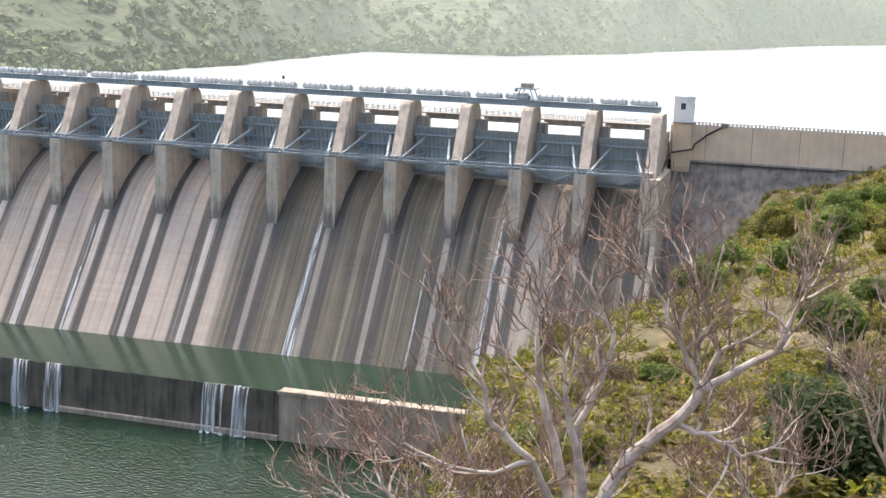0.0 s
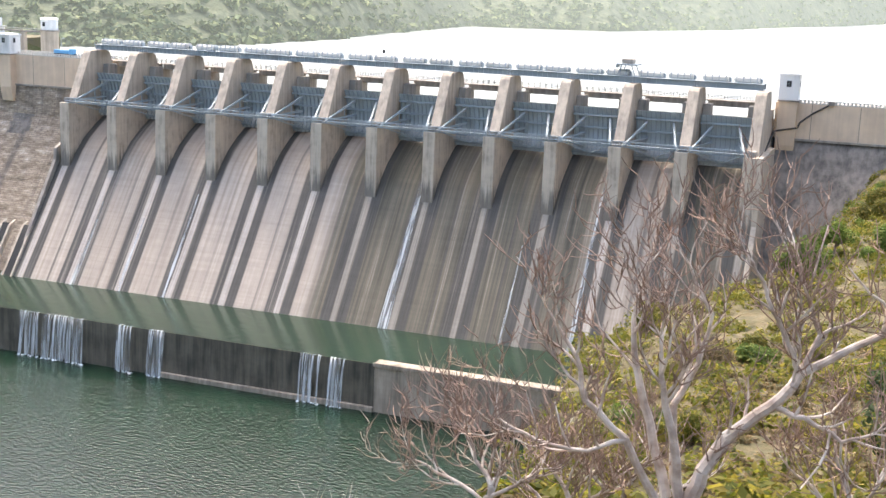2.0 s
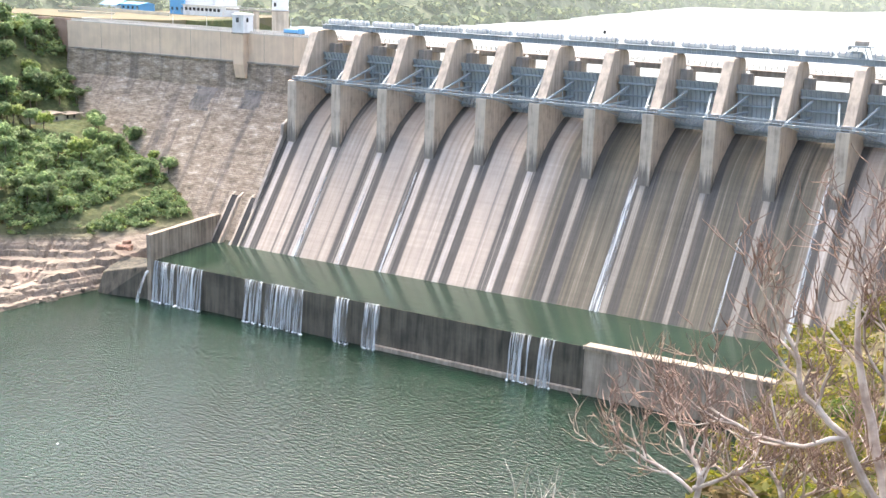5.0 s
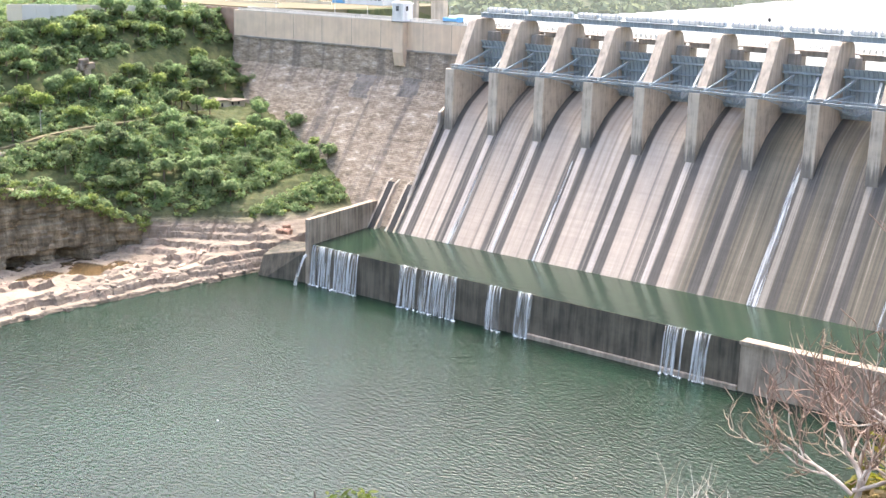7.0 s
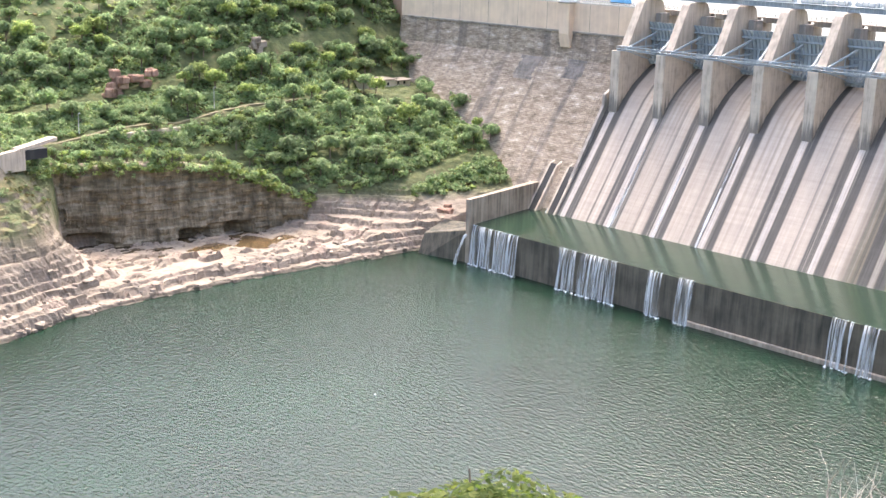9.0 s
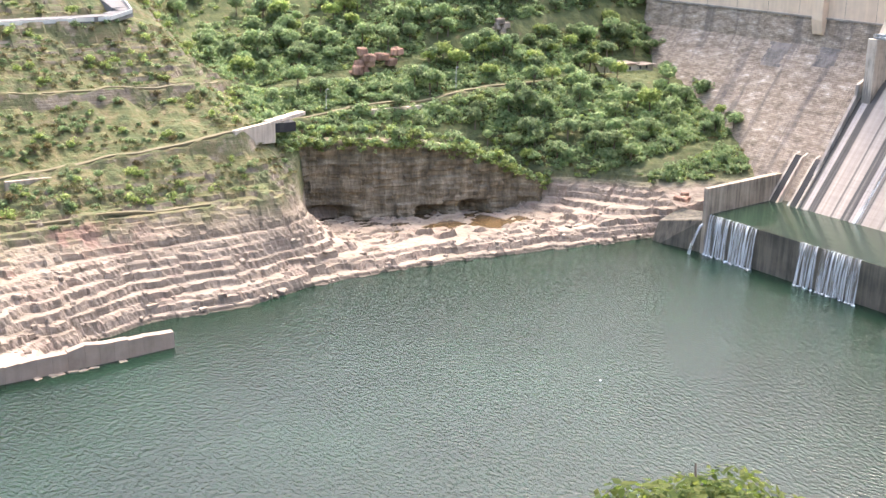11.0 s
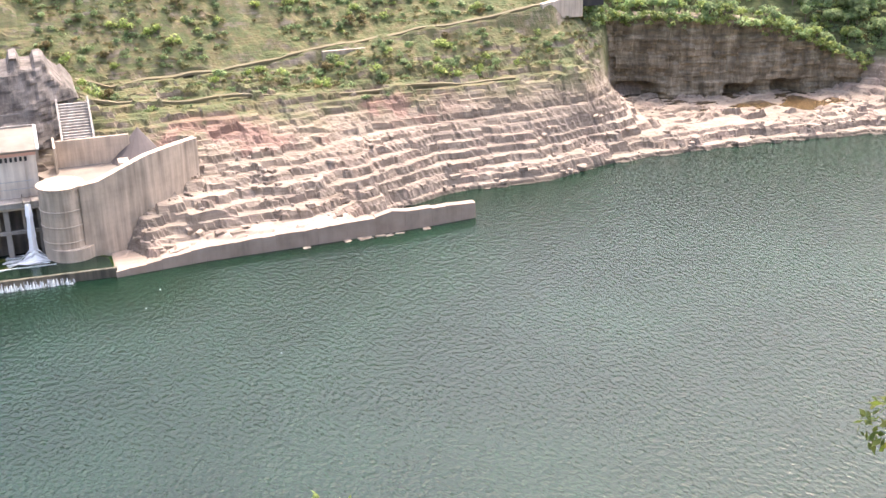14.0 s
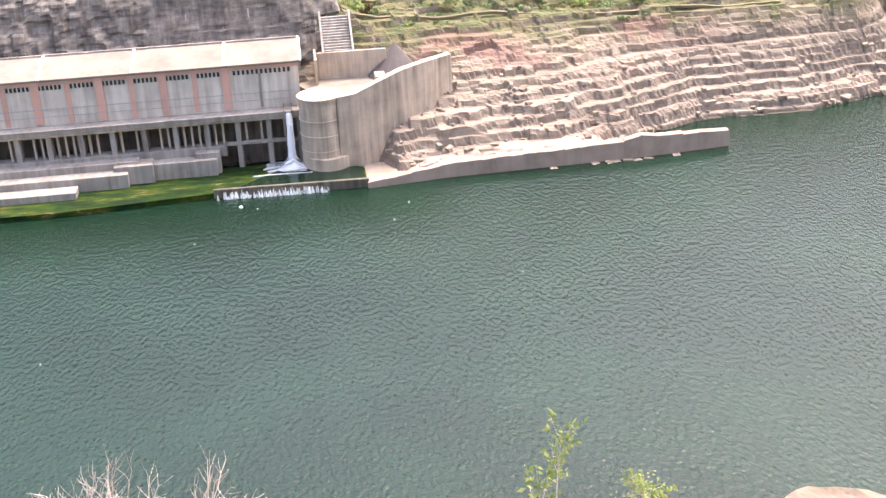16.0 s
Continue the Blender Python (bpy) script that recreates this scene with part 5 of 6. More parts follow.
# ---- buildings behind the crest on the left ----
def shed(x0, x1, y0, y1, z0, zw, zr, wall, roof, label, name="shed"):
    root = thing(name, label, "building", ((x0 + x1) / 2, y0, z0), group="plateau buildings")
    under(Geo().box(x0, x1, y0, y1, z0 - 3, zw).part("wall", wall), root)
    ym = (y0 + y1) / 2
    under(Geo().prism([(y0 - 0.6, zw), (y1 + 0.6, zw), (ym, zr)], x0 - 0.6, x1 + 0.6).part("roof", roof), root)
    n = max(2, int((x1 - x0) / 3.5))
    for i in range(n):
        x = x0 + (i + 0.5) * (x1 - x0) / n
        w = under(Geo().box(x - 0.7, x + 0.7, y0 - 0.06, y0 + 0.1, z0 + 1.4, z0 + 2.9).part("window", M_DARK), root)
    under(Geo().box(x1 - 2.4, x1 - 1.2, y0 - 0.08, y0 + 0.1, z0, z0 + 2.3).part("door", M_STEEL), root)
    return root


shed(-552, -529, 520, 534, 95.5, 99.5, 102.0, M_WHITE, M_BLUE, "white shed with a bright blue sheet roof")
shed(-526, -512, 521, 533, 96.5, 100.5, 101.6, M_BLUE, M_BLUE, "small blue sheet-metal shed")
shed(-489, -478.5, 521, 532, 97.5, 106.0, 106.4, M_BLUE, M_WHITE, "tall blue and white building block")
wb = thing("white_building", "long white two-storey building with window bands", "building", (-464, 520, 98), group="plateau buildings")
under(Geo().box(-478.4, -450.5, 520, 534, 95, 102.0).part("wall", M_WHITE), wb)
under(Geo().box(-478.4, -452, 522, 534, 102.0, 106.5).part("upper_wall", M_WHITE), wb)
under(Geo().box(-479, -450, 519.2, 535, 101.9, 102.3).part("canopy", M_RAIL), wb)
for i in range(9):
    under(Geo().box(-477 + i * 2.9, -475.2 + i * 2.9, 519.9, 520.1, 99.2, 100.8).part("window", M_DARK), wb)
yard = thing("yard_wall", "low cream yard wall with railings", "wall", (-500, 470, 96))
for a, b, h in (((-556, 500), (-508, 505), 98.6), ((-508, 505), (-470, 500), 98.4), ((-530, 478), (-492, 482), 97.6)):
    v = [(a[0], a[1], 93), (b[0], b[1], 93), (b[0], b[1] + 0.6, 93), (a[0], a[1] + 0.6, 93), (a[0], a[1], h), (b[0], b[1], h), (b[0], b[1] + 0.6, h), (a[0], a[1] + 0.6, h)]
    under(Geo().add(v, [(0, 3, 2, 1), (4, 5, 6, 7), (0, 1, 5, 4), (1, 2, 6, 5), (2, 3, 7, 6), (3, 0, 4, 7)]).part("wall_run", M_CREAM), yard)
tagged(Geo().slab([(-560, 446), (-476, 446), (-440, 470), (-436, 560), (-640, 600)], 80, 96.6).part("plateau_yard", M_TRACK), "pale dusty yard beside the dam crest", "ground", kind="structure")
tow = thing("intake_tower", "round concrete intake tower with a white cabin", "tower", (-411, 520, 80))
under(Geo().tube(-411, 520, 78, 101.5, 4.4, 4.4, n=28).part("shaft", M_PIER), tow)
under(Geo().tube(-411, 520, 101.5, 102.1, 4.9, 4.9, n=28).part("gallery", M_GREY), tow)
under(Geo().tube(-411, 520, 102.1, 107.6, 4.2, 4.2, n=28).part("cabin", M_WHITE), tow)
under(Geo().tube(-411, 520, 107.6, 108.2, 4.7, 3.8, n=28).part("roof", M_WHITE), tow)
under(Geo().box(-411.8, -410.4, 515.6, 516.2, 104, 106).part("window", M_DARK), tow)
fb = thing("foot_bridge", "thin grey foot bridge to the intake tower", "bridge", (-430, 520, 100))
under(Geo().box(-447, -415, 519, 521, 100.6, 101.4).part("deck", M_GREY), fb)
under(Geo().box(-428.4, -425.6, 519.2, 520.8, 80, 100.6).part("support", M_PIER), fb)
for y in (519.0, 521.0):
    under(Geo().bar((-447, y, 102.3), (-415, y, 102.3), 0.08).part("handrail", M_RAIL), fb)
truck = thing("blue_truck", "blue flat-bed truck parked on the crest road", "truck", (-340, 440, 95.7))
under(Geo().box(-345, -337.5, 438.8, 441.2, 96.9, 98.4).part("cargo_bed", M_BLUE, bevel=0.1), truck)
under(Geo().prism([(438.8, 96.6), (441.2, 96.6), (441.2, 99.0), (438.8, 99.0)], -337.3, -335).part("cab", M_BLUE, bevel=0.2), truck)
under(Geo().box(-345, -335, 439, 441, 96.4, 96.85).part("chassis", M_DARK), truck)
for x in (-343.4, -341.8, -336.3):
    for y in (438.8, 441.2):
        under(Geo().bar((x, y - 0.15, 96.25), (x, y + 0.15, 96.25), 0.5, n=12).part("wheel", M_DARK), truck)

# ---- alcove cliff ----
M_CLIFF = rock_face_mat("brown_stained_cliff", (0.06, 0.05, 0.033), (0.15, 0.122, 0.08), (0.3, 0.25, 0.175))
M_REDROCK = rock_face_mat("red_sandstone", (0.15, 0.085, 0.06), (0.28, 0.165, 0.115), (0.4, 0.265, 0.195))
M_PALE = rock_face_mat("pale_bedrock", (0.13, 0.1, 0.078), (0.26, 0.21, 0.162), (0.36, 0.3, 0.24))
M_BROWNROCK = rock_face_mat("weathered_ledge_rock", (0.12, 0.09, 0.065), (0.25, 0.195, 0.145), (0.37, 0.3, 0.235))


def rock_mesh(name, sx, sy, sz, mat, seed, rounding=0.16, cuts=0):
    """One worn block: a box with shifted corners and chipped edges."""
    rnd = random.Random(seed)
    bm = bmesh.new()
    bmesh.ops.create_cube(bm, size=1.0)
    for v in bm.verts:
        v.co = Vector((v.co.x * sx, v.co.y * sy, v.co.z * sz)) + Vector((rnd.uniform(-1, 1) * sx * 0.15, rnd.uniform(-1, 1) * sy * 0.15, rnd.uniform(-1, 1) * sz * 0.14))
    bmesh.ops.bevel(bm, geom=list(bm.edges), offset=min(sx, sy, sz) * rounding, segments=1, affect="EDGES", clamp_overlap=True)
    me = bpy.data.meshes.new(name)
    bm.to_mesh(me)
    bm.free()
    me.materials.append(mat)
    return me


cliff = thing("alcove_cliff", "brown water-stained jointed cliff over a shallow pool", "cliff", (-425, 260, 2))
back = [(206, -424), (214, -434), (222, -436), (240, -427), (262, -420), (285, -414), (303, -411), (312, -404)]
CAVES = ((229, 8.0, 10.0), (268, 6.5, 8.5), (287, 6.0, 9.5))
cys, czs = np.arange(200.0, 318.0, 0.55), np.arange(1.0, 41.0, 0.6)
cv = []
for y in cys:
    top = lerp_table(y, [(205, 38), (240, 35), (262, 35), (285, 30), (300, 24), (312, 17)])
    for z in czs:
        zz = min(z, top)
        x = lerp_table(y, back) + 3.2 - zz * 0.05 - max(0.0, z - top) * 2.0
        yy = y + 0.8 * noise.noise((y * 0.1, zz * 0.08, 3.0))
        x += 1.1 * noise.cell((yy / 6.5, zz / 5.0, 1.0)) + 0.6 * noise.cell((yy / 2.6, zz / 1.9, 2.0)) + 1.4 * noise.noise((y * 0.07, zz * 0.05, 6.0))
        x += 0.3 * noise.cell((0.0, (zz + 0.6 * noise.noise((y * 0.06, 1.0, 1.0))) / 1.6, 7.0)) + 0.2 * noise.noise((y, zz, 1.0))
        for cy, cw, ch in CAVES:
            k = max(0.0, 1 - ((y - cy) / cw) ** 2) * max(0.0, 1 - (max(0.0, zz - 2) / (ch - 2)) ** 2)
            x -= 6.5 * min(1.0, k * 2.2)
        cv.append((x, y, zz))
n = len(czs)
cf = [(i * n + j, (i + 1) * n + j, (i + 1) * n + j + 1, i * n + j + 1) for i in range(len(cys) - 1) for j in range(n - 1)]
g = Geo()
g.v, g.f = cv, cf
under(g.part("cliff_face", M_CLIFF), cliff)
pool = Geo().slab([(-436, 224), (-386, 212), (-378, 240), (-384, 300), (-412, 306), (-422, 262)], -2, 3.6)
M_BROWNWATER = water("brown_pool_water", (0.09, 0.06, 0.03), 0.08, 2.0, 0.1)
tagged(pool.part("rock_pool", M_BROWNWATER), "shallow brown pool behind the rock shelf", "water", kind="structure")

# red rock stacks on the wooded slope
def rock_stack(x, y, z, n, mat, label, sx, sy, sz, seed):
    root = thing("rock_stack", label, "rocks", (x, y, z), group="rock stacks")
    rnd = random.Random(seed)
    for j in range(n):
        me = rock_mesh("boulder", sx * rnd.uniform(0.5, 1.0), sy * rnd.uniform(0.5, 1.0), sz * rnd.uniform(0.6, 1), mat, seed * 50 + j)
        o = under(new("boulder", me), root)
        o.location = (x + rnd.uniform(-1, 1) * sx * 0.4, y + rnd.uniform(-1, 1) * sy * 1.1, z + (j // 3) * sz * 0.6)


rock_stack(-476, 271, 54, 14, M_REDROCK, "stack of red jointed sandstone blocks", 5, 5, 4.2, 1)
rock_stack(-476, 283, 59, 9, M_REDROCK, "stack of red jointed sandstone blocks", 5, 4, 4, 2)
rock_stack(-478, 345, 70, 7, M_PALE, "pale boulders among the trees", 4, 4, 4, 3)
rock_stack(-440, 335, 44, 3, M_BROWNROCK, "brown boulders among shrubs", 3.5, 3, 3, 4)
rock_stack(-352, 345, 15.5, 4, M_REDROCK, "reddish boulders beside the wing wall", 4, 4, 2.5, 5)

# wing wall shore: stepped strata between the pool and the weir
g = Geo().add([(-353, 331, -4), (-330, 336.4, -4), (-330, 347, -4), (-353, 347, -4), (-352, 335, 8.0), (-330, 337.2, 13.0), (-330, 347, 13.6), (-352, 347, 12.0)],
              [(0, 3, 2, 1), (4, 5, 6, 7), (0, 1, 5, 4), (1, 2, 6, 5), (2, 3, 7, 6), (3, 0, 4, 7)])
tagged(g.part("abutment_block", M_WEIR, bevel=0.3), "dark stained concrete abutment beside the weir", "abutment", kind="structure")
# ---- shore rocks ----
foot = random.Random(9)
strata = thing("shore_rocks", "pale loose slabs and blocks along the shore ledges", "rocks", (-345, 150, 0))
blocks = [rock_mesh("slab", 2.2, 3.0, 1.5, M_PALE, 100 + k, 0.1) for k in range(9)] + [rock_mesh("slab", 1.5, 1.9, 1.4, M_PALE, 120 + k, 0.14) for k in range(5)]
for k in range(10):
    y = foot.uniform(70, 108)
    o = under(new("slab", foot.choice(blocks)), strata)
    o.matrix_basis = Matrix.Translation((lerp_table(y, [(p[0], p[1]) for p in stations]) + foot.uniform(0.2, 1.6), y, -0.2)) @ Matrix.Rotation(foot.uniform(-0.4, 0.4), 4, "Z") @ Matrix.Diagonal((foot.uniform(0.6, 1.1), foot.uniform(0.7, 1.5), foot.uniform(0.4, 0.8), 1))
rs = random.Random(3)
placed = 0
while placed < 250:
    y = rs.choice((rs.uniform(24, 200), rs.uniform(24, 110), rs.uniform(150, 330)))
    px, pz = bank_profile(y)
    sx = lerp_table(y, list(zip(BANK_Y, SHORE_X)))
    x = sx - rs.random() ** 1.6 * (30 if y < 190 else 18)
    z = float(np.interp(x, px, pz))
    if z > 20 or z < -0.2 or (x < -378 and 205 < y < 312):
        continue
    k = rs.uniform(0.3, 1.0) ** 1.5
    o = under(new("slab", rs.choice(blocks)), strata)
    o.matrix_basis = Matrix.Translation((x, y, max(0.1, rough(x, y, z)) + 0.25 * k)) @ Euler((rs.gauss(0, 0.12), rs.gauss(0, 0.14), rs.uniform(0, 3.1))).to_matrix().to_4x4() @ Matrix.Diagonal((k * rs.uniform(0.7, 1.3), k * rs.uniform(0.7, 1.4), k * rs.uniform(0.7, 1.2), 1))
    placed += 1

# ---- plants ----
M_LEAF = leaf_mat("bank_foliage", (0.18, 0.28, 0.125), (0.28, 0.385, 0.175), (0.38, 0.45, 0.22))
M_LEAF_DRY = leaf_mat("dry_foliage", (0.1, 0.1, 0.035), (0.19, 0.16, 0.06), (0.3, 0.22, 0.11))
M_LEAF_LIGHT = leaf_mat("light_foliage", (0.2, 0.28, 0.085), (0.31, 0.4, 0.12), (0.42, 0.47, 0.17))
M_LEAF_GOLD = leaf_mat("yellow_green_foliage", (0.085, 0.1, 0.012), (0.16, 0.16, 0.018), (0.26, 0.21, 0.035))
M_LEAF_NEAR = leaf_mat("near_green_foliage", (0.07, 0.12, 0.02), (0.13, 0.19, 0.03), (0.2, 0.24, 0.05))
M_LEAF_DEEP = leaf_mat("near_dark_foliage", (0.03, 0.055, 0.016), (0.055, 0.085, 0.025), (0.09, 0.12, 0.04))
M_LEAF_TAN = leaf_mat("near_dry_grass", (0.1, 0.085, 0.035), (0.18, 0.135, 0.06), (0.28, 0.2, 0.1))
M_LEAF_DARK = leaf_mat("dark_foliage", (0.16, 0.24, 0.115), (0.25, 0.335, 0.155), (0.34, 0.41, 0.2))
M_GRASS = leaf_mat("yellow_green_grass", (0.11, 0.135, 0.05), (0.165, 0.17, 0.065), (0.24, 0.2, 0.1))
M_BARK = plain("brown_bark", (0.16, 0.12, 0.09), 0.95, size=0.4)


def bare_bark():
    n = Nodes("pale_peeling_bark", 0.8)
    big = n.noise(size=0.7, detail=5)
    c = n.ramp(big, [(0.3, (0.28, 0.21, 0.17)), (0.48, (0.46, 0.38, 0.32)), (0.62, (0.64, 0.57, 0.5))])
    n.bump(n.noise(size=0.1), 0.5, 0.02)
    return n.done(c)


M_BARE = bare_bark()
M_TWIG = plain("brown_twigs", (0.23, 0.155, 0.118), 0.9, size=0.5)


def leaves(n, spread, leaf, seed, lumps=8, flat=1.1, hollow=0.55):
    """Corner points of n small leaf sprays, gathered in lumps inside an ellipsoid."""
    r = np.random.default_rng(seed)
    c = r.normal(size=(lumps, 3))
    c /= np.linalg.norm(c, axis=1)[:, None]
    c *= r.uniform(0.25, hollow, (lumps, 1))
    c[:, 2] = np.abs(c[:, 2]) * 0.9 - 0.1
    size = r.uniform(0.28, 0.5, lumps)
    k = r.integers(0, lumps, n)
    d = r.normal(size=(n, 3))
    d /= np.linalg.norm(d, axis=1)[:, None]
    p = c[k] + d * (size[k] * r.uniform(0.55, 1.0, n) ** 0.5)[:, None]
    p *= np.array(spread)
    nrm = d + r.normal(size=(n, 3)) * 0.6 + np.array((0, 0, flat))
    nrm /= np.linalg.norm(nrm, axis=1)[:, None]
    u = np.cross(nrm, r.normal(size=(n, 3)))
    u /= np.linalg.norm(u, axis=1)[:, None]
    w = np.cross(nrm, u)
    s = leaf * r.uniform(0.55, 1.25, n)[:, None]
    q = s * r.uniform(0.35, 0.7, n)[:, None]
    return np.stack([p - u * s, p + w * q - nrm * s * 0.15, p + u * s * 1.1 - nrm * s * 0.35, p - w * q - nrm * s * 0.1], axis=1)


def leaf_mesh(name, quads, mat):
    v = quads.reshape(-1, 3)
    me = bpy.data.meshes.new(name)
    me.from_pydata(v.tolist(), [], [(4 * i, 4 * i + 1, 4 * i + 2, 4 * i + 3) for i in range(len(quads))])
    me.materials.append(mat)
    return me


def trunk_geo(h, r, seed, limbs=5, reach=2.5):
    rnd = random.Random(seed)
    g = Geo()
    p, top = Vector((0, 0, -1.0)), Vector((rnd.uniform(-0.4, 0.4), rnd.uniform(-0.4, 0.4), h * 0.55))
    mid = p.lerp(top, 0.5) + Vector((rnd.uniform(-0.2, 0.2), rnd.uniform(-0.2, 0.2), 0))
    g.bar(p, mid, r * 1.3, r, n=7).bar(mid, top, r, r * 0.75, n=7)
    for i in range(limbs):
        a = i * math.tau / limbs + rnd.uniform(-0.4, 0.4)
        s = mid.lerp(top, rnd.uniform(0.2, 1.0))
        e1 = s + Vector((math.cos(a) * reach * 0.5, math.sin(a) * reach * 0.5, h * 0.18))
        e2 = e1 + Vector((math.cos(a) * reach * 0.4, math.sin(a) * reach * 0.4, h * 0.16))
        g.bar(s, e1, r * 0.6, r * 0.4, n=5).bar(e1, e2, r * 0.4, r * 0.15, n=5)
    return g


def tree_kind(name, label, h, w, leaf, n, mat, seed, group, category="tree", lumps=9):
    root = thing(name, label, category, (0, 0, -300), group=group)
    trunk_geo(h, 0.02 * h + 0.06, seed, 5, w * 0.35).part("trunk", M_BARK, root)
    q = leaves(n, (w * 0.62, w * 0.62, h * 0.48), leaf, seed, lumps)
    q[:, :, 2] += h * 0.6
    c = new("crown", leaf_mesh("crown", q, mat))
    c.parent = root
    return root


def shrub_kind(label, w, h, leaf, n, mat, seed, group, lumps=6):
    root = thing("shrub", label, "shrub", (0, 0, -300), group=group)
    g = Geo()
    rnd = random.Random(seed)
    for i in range(5):
        a = rnd.uniform(0, 6.28)
        g.bar((0, 0, -0.5), (math.cos(a) * w * 0.3, math.sin(a) * w * 0.3, h * 0.6), 0.06 + 0.01 * h, 0.03, n=4)
    g.part("stem", M_BARK, root)
    q = leaves(n, (w * 0.6, w * 0.6, h * 0.55), leaf, seed, lumps)
    q[:, :, 2] += h * 0.42
    c = new("foliage", leaf_mesh("foliage", q, mat))
    c.parent = root
    return root


def scatter(kinds, spots, lo=0.75, hi=1.3, seed=1):
    """The kinds' own objects take the first spots; copies the rest."""
    rnd = random.Random(seed)
    for i, (x, y, z) in enumerate(spots):
        k = kinds[i % len(kinds)]
        s = rnd.uniform(lo, hi)
        m = Matrix.Translation((x, y, z)) @ Matrix.Rotation(rnd.uniform(0, 6.28), 4, "Z")
        if i < len(kinds):
            k.matrix_basis = m
            k.scale = (s, s, s * rnd.uniform(0.85, 1.15))
        else:
            o = copy_thing(k, m)
            o.scale = (s, s, s * rnd.uniform(0.85, 1.15))


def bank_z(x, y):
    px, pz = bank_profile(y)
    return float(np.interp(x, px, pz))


rv = random.Random(11)
near_track = lambda x, y: any(abs(x - lerp_table(y, [(yy, (p[0] + q[0]) / 2) for yy, p, q in zip(BANK_Y, a, b)])) < 3.6 for a, b in ((TRACK, TRACK_IN), (UPPER, UPPER_IN), (ROAD, ROAD_IN), (BERM, BERM_IN)))
# woods between the alcove and the dam, up to the plateau
LT = [tree_kind("tree", "leafy green tree on the steep bank", 8.5, 8.0, 0.6, 800, m, 20 + i, "bank trees") for i, m in enumerate((M_LEAF, M_LEAF, M_LEAF_DARK, M_LEAF_LIGHT, M_LEAF, M_LEAF_DARK))]
spots = []
while len(spots) < 300:
    y = rv.uniform(205, 432)
    x = rv.uniform(-620, -385) if y < 300 else rv.uniform(-506, -372)
    z = bank_z(x, y)
    dense = 1.0 if x < -448 else 0.55
    if z < 20 or near_track(x, y) or rv.random() > dense or (384 < y < 418 and -458 < x < -436) or (y > 300 and x < -500) or (255 < y < 290 and -482 < x < -462):
        continue
    if x > -384 - max(0, (432 - y)) * 0.9 and y > 380 and z > 60:
        continue
    spots.append((x, y, z))
scatter(LT, spots, 0.7, 1.4, 2)
spots = []
while len(spots) < 34:
    y, x = rv.uniform(20, 205), rv.uniform(-560, -392)
    if near_track(x, y) or (x > -488 and rv.random() > 0.25):
        continue
    spots.append((x, y, bank_z(x, y)))
LT2 = [tree_kind("tree", "small green tree on the terraced slope", 6.5, 6.0, 0.6, 320, m, 40 + i, "slope trees") for i, m in enumerate((M_LEAF, M_LEAF_LIGHT, M_LEAF_DARK))]
scatter(LT2, spots, 0.5, 1.0, 3)
LS = [shrub_kind("green shrub on the slope of the gorge", 4.2, 3.2, 0.42, 220, m, 60 + i, "slope shrubs") for i, m in enumerate((M_LEAF, M_LEAF_LIGHT, M_LEAF, M_LEAF_DRY, M_LEAF_DARK))]
spots = []
while len(spots) < 100:
    y, x = rv.uniform(5, 345), rv.uniform(-480, -366)
    z = bank_z(x, y)
    if near_track(x, y) or z < (28 if y < 205 else 17) or (205 < y < 312 and z < 36):
        continue
    spots.append((x, y, z))
scatter(LS, spots, 0.5, 1.3, 4)

spots = [(lerp_table(y, back) + 0.5 + rv.uniform(-4, 1), y, lerp_table(y, [(205, 41), (240, 38), (262, 37), (285, 32), (300, 25), (312, 17)]) + rv.uniform(-1.5, 1)) for y in np.linspace(206, 318, 46)]
LA = [shrub_kind("green shrub hanging over the alcove cliff", 4.6, 3.6, 0.5, 130, m, 70 + i, "cliff top shrubs") for i, m in enumerate((M_LEAF, M_LEAF_LIGHT, M_LEAF_DARK))]
scatter(LA, spots, 0.9, 1.8, 7)

# undergrowth, uncounted
def undergrowth(name, label, mat, count, region, leaf, per, w, h, seed, ground_at):
    rnd = random.Random(seed)
    kinds = [leaves(per, (w, w, h), leaf, seed * 7 + i, 4) for i in range(6)]
    out = []
    tries = 0
    while len(out) < count and tries < count * 30:
        tries += 1
        p = region(rnd)
        if p is None:
            continue
        s = rnd.uniform(0.5, 1.4)
        a = rnd.uniform(0, 6.28)
        rot = np.array([[math.cos(a), -math.sin(a), 0], [math.sin(a), math.cos(a), 0], [0, 0, 1]])
        out.append(rnd.choice(kinds) @ rot.T * s + np.array(p) + np.array((0, 0, h * 0.25)))
    me = leaf_mesh(name, np.concatenate(out), mat)
    return tagged(new(name, me), label, "undergrowth", kind="stuff")


def region_slopes(rnd):
    y, x = rnd.uniform(-150, 205), rnd.uniform(-620, -383)
    z = bank_z(x, y)
    if bank_z(x - 1, y) - bank_z(x + 1, y) > 2.6 and rnd.random() < 0.85:
        return None
    patch = noise.noise((x * 0.045, y * 0.045, 7.0))
    if near_track(x, y) or z < 27 or (y < 12 and x > -392) or patch < -0.18:
        return None
    return (x, y, rough(x, y, z))


def region_woods(rnd):
    y, x = rnd.uniform(200, 438), rnd.uniform(-640 if rnd.random() < 0.4 else -506, -362)
    z = bank_z(x, y)
    if near_track(x, y) or z < (18 if y > 305 else 37) or (z > 96 and y > 300) or (z > 20 and 384 + (z - 4) * 0.7 < y):
        return None
    if noise.noise((x * 0.04, y * 0.04, 3.0)) < -0.42 or (378 < y < 420 and -462 < x < -424):
        return None
    return (x, y, rough(x, y, z))


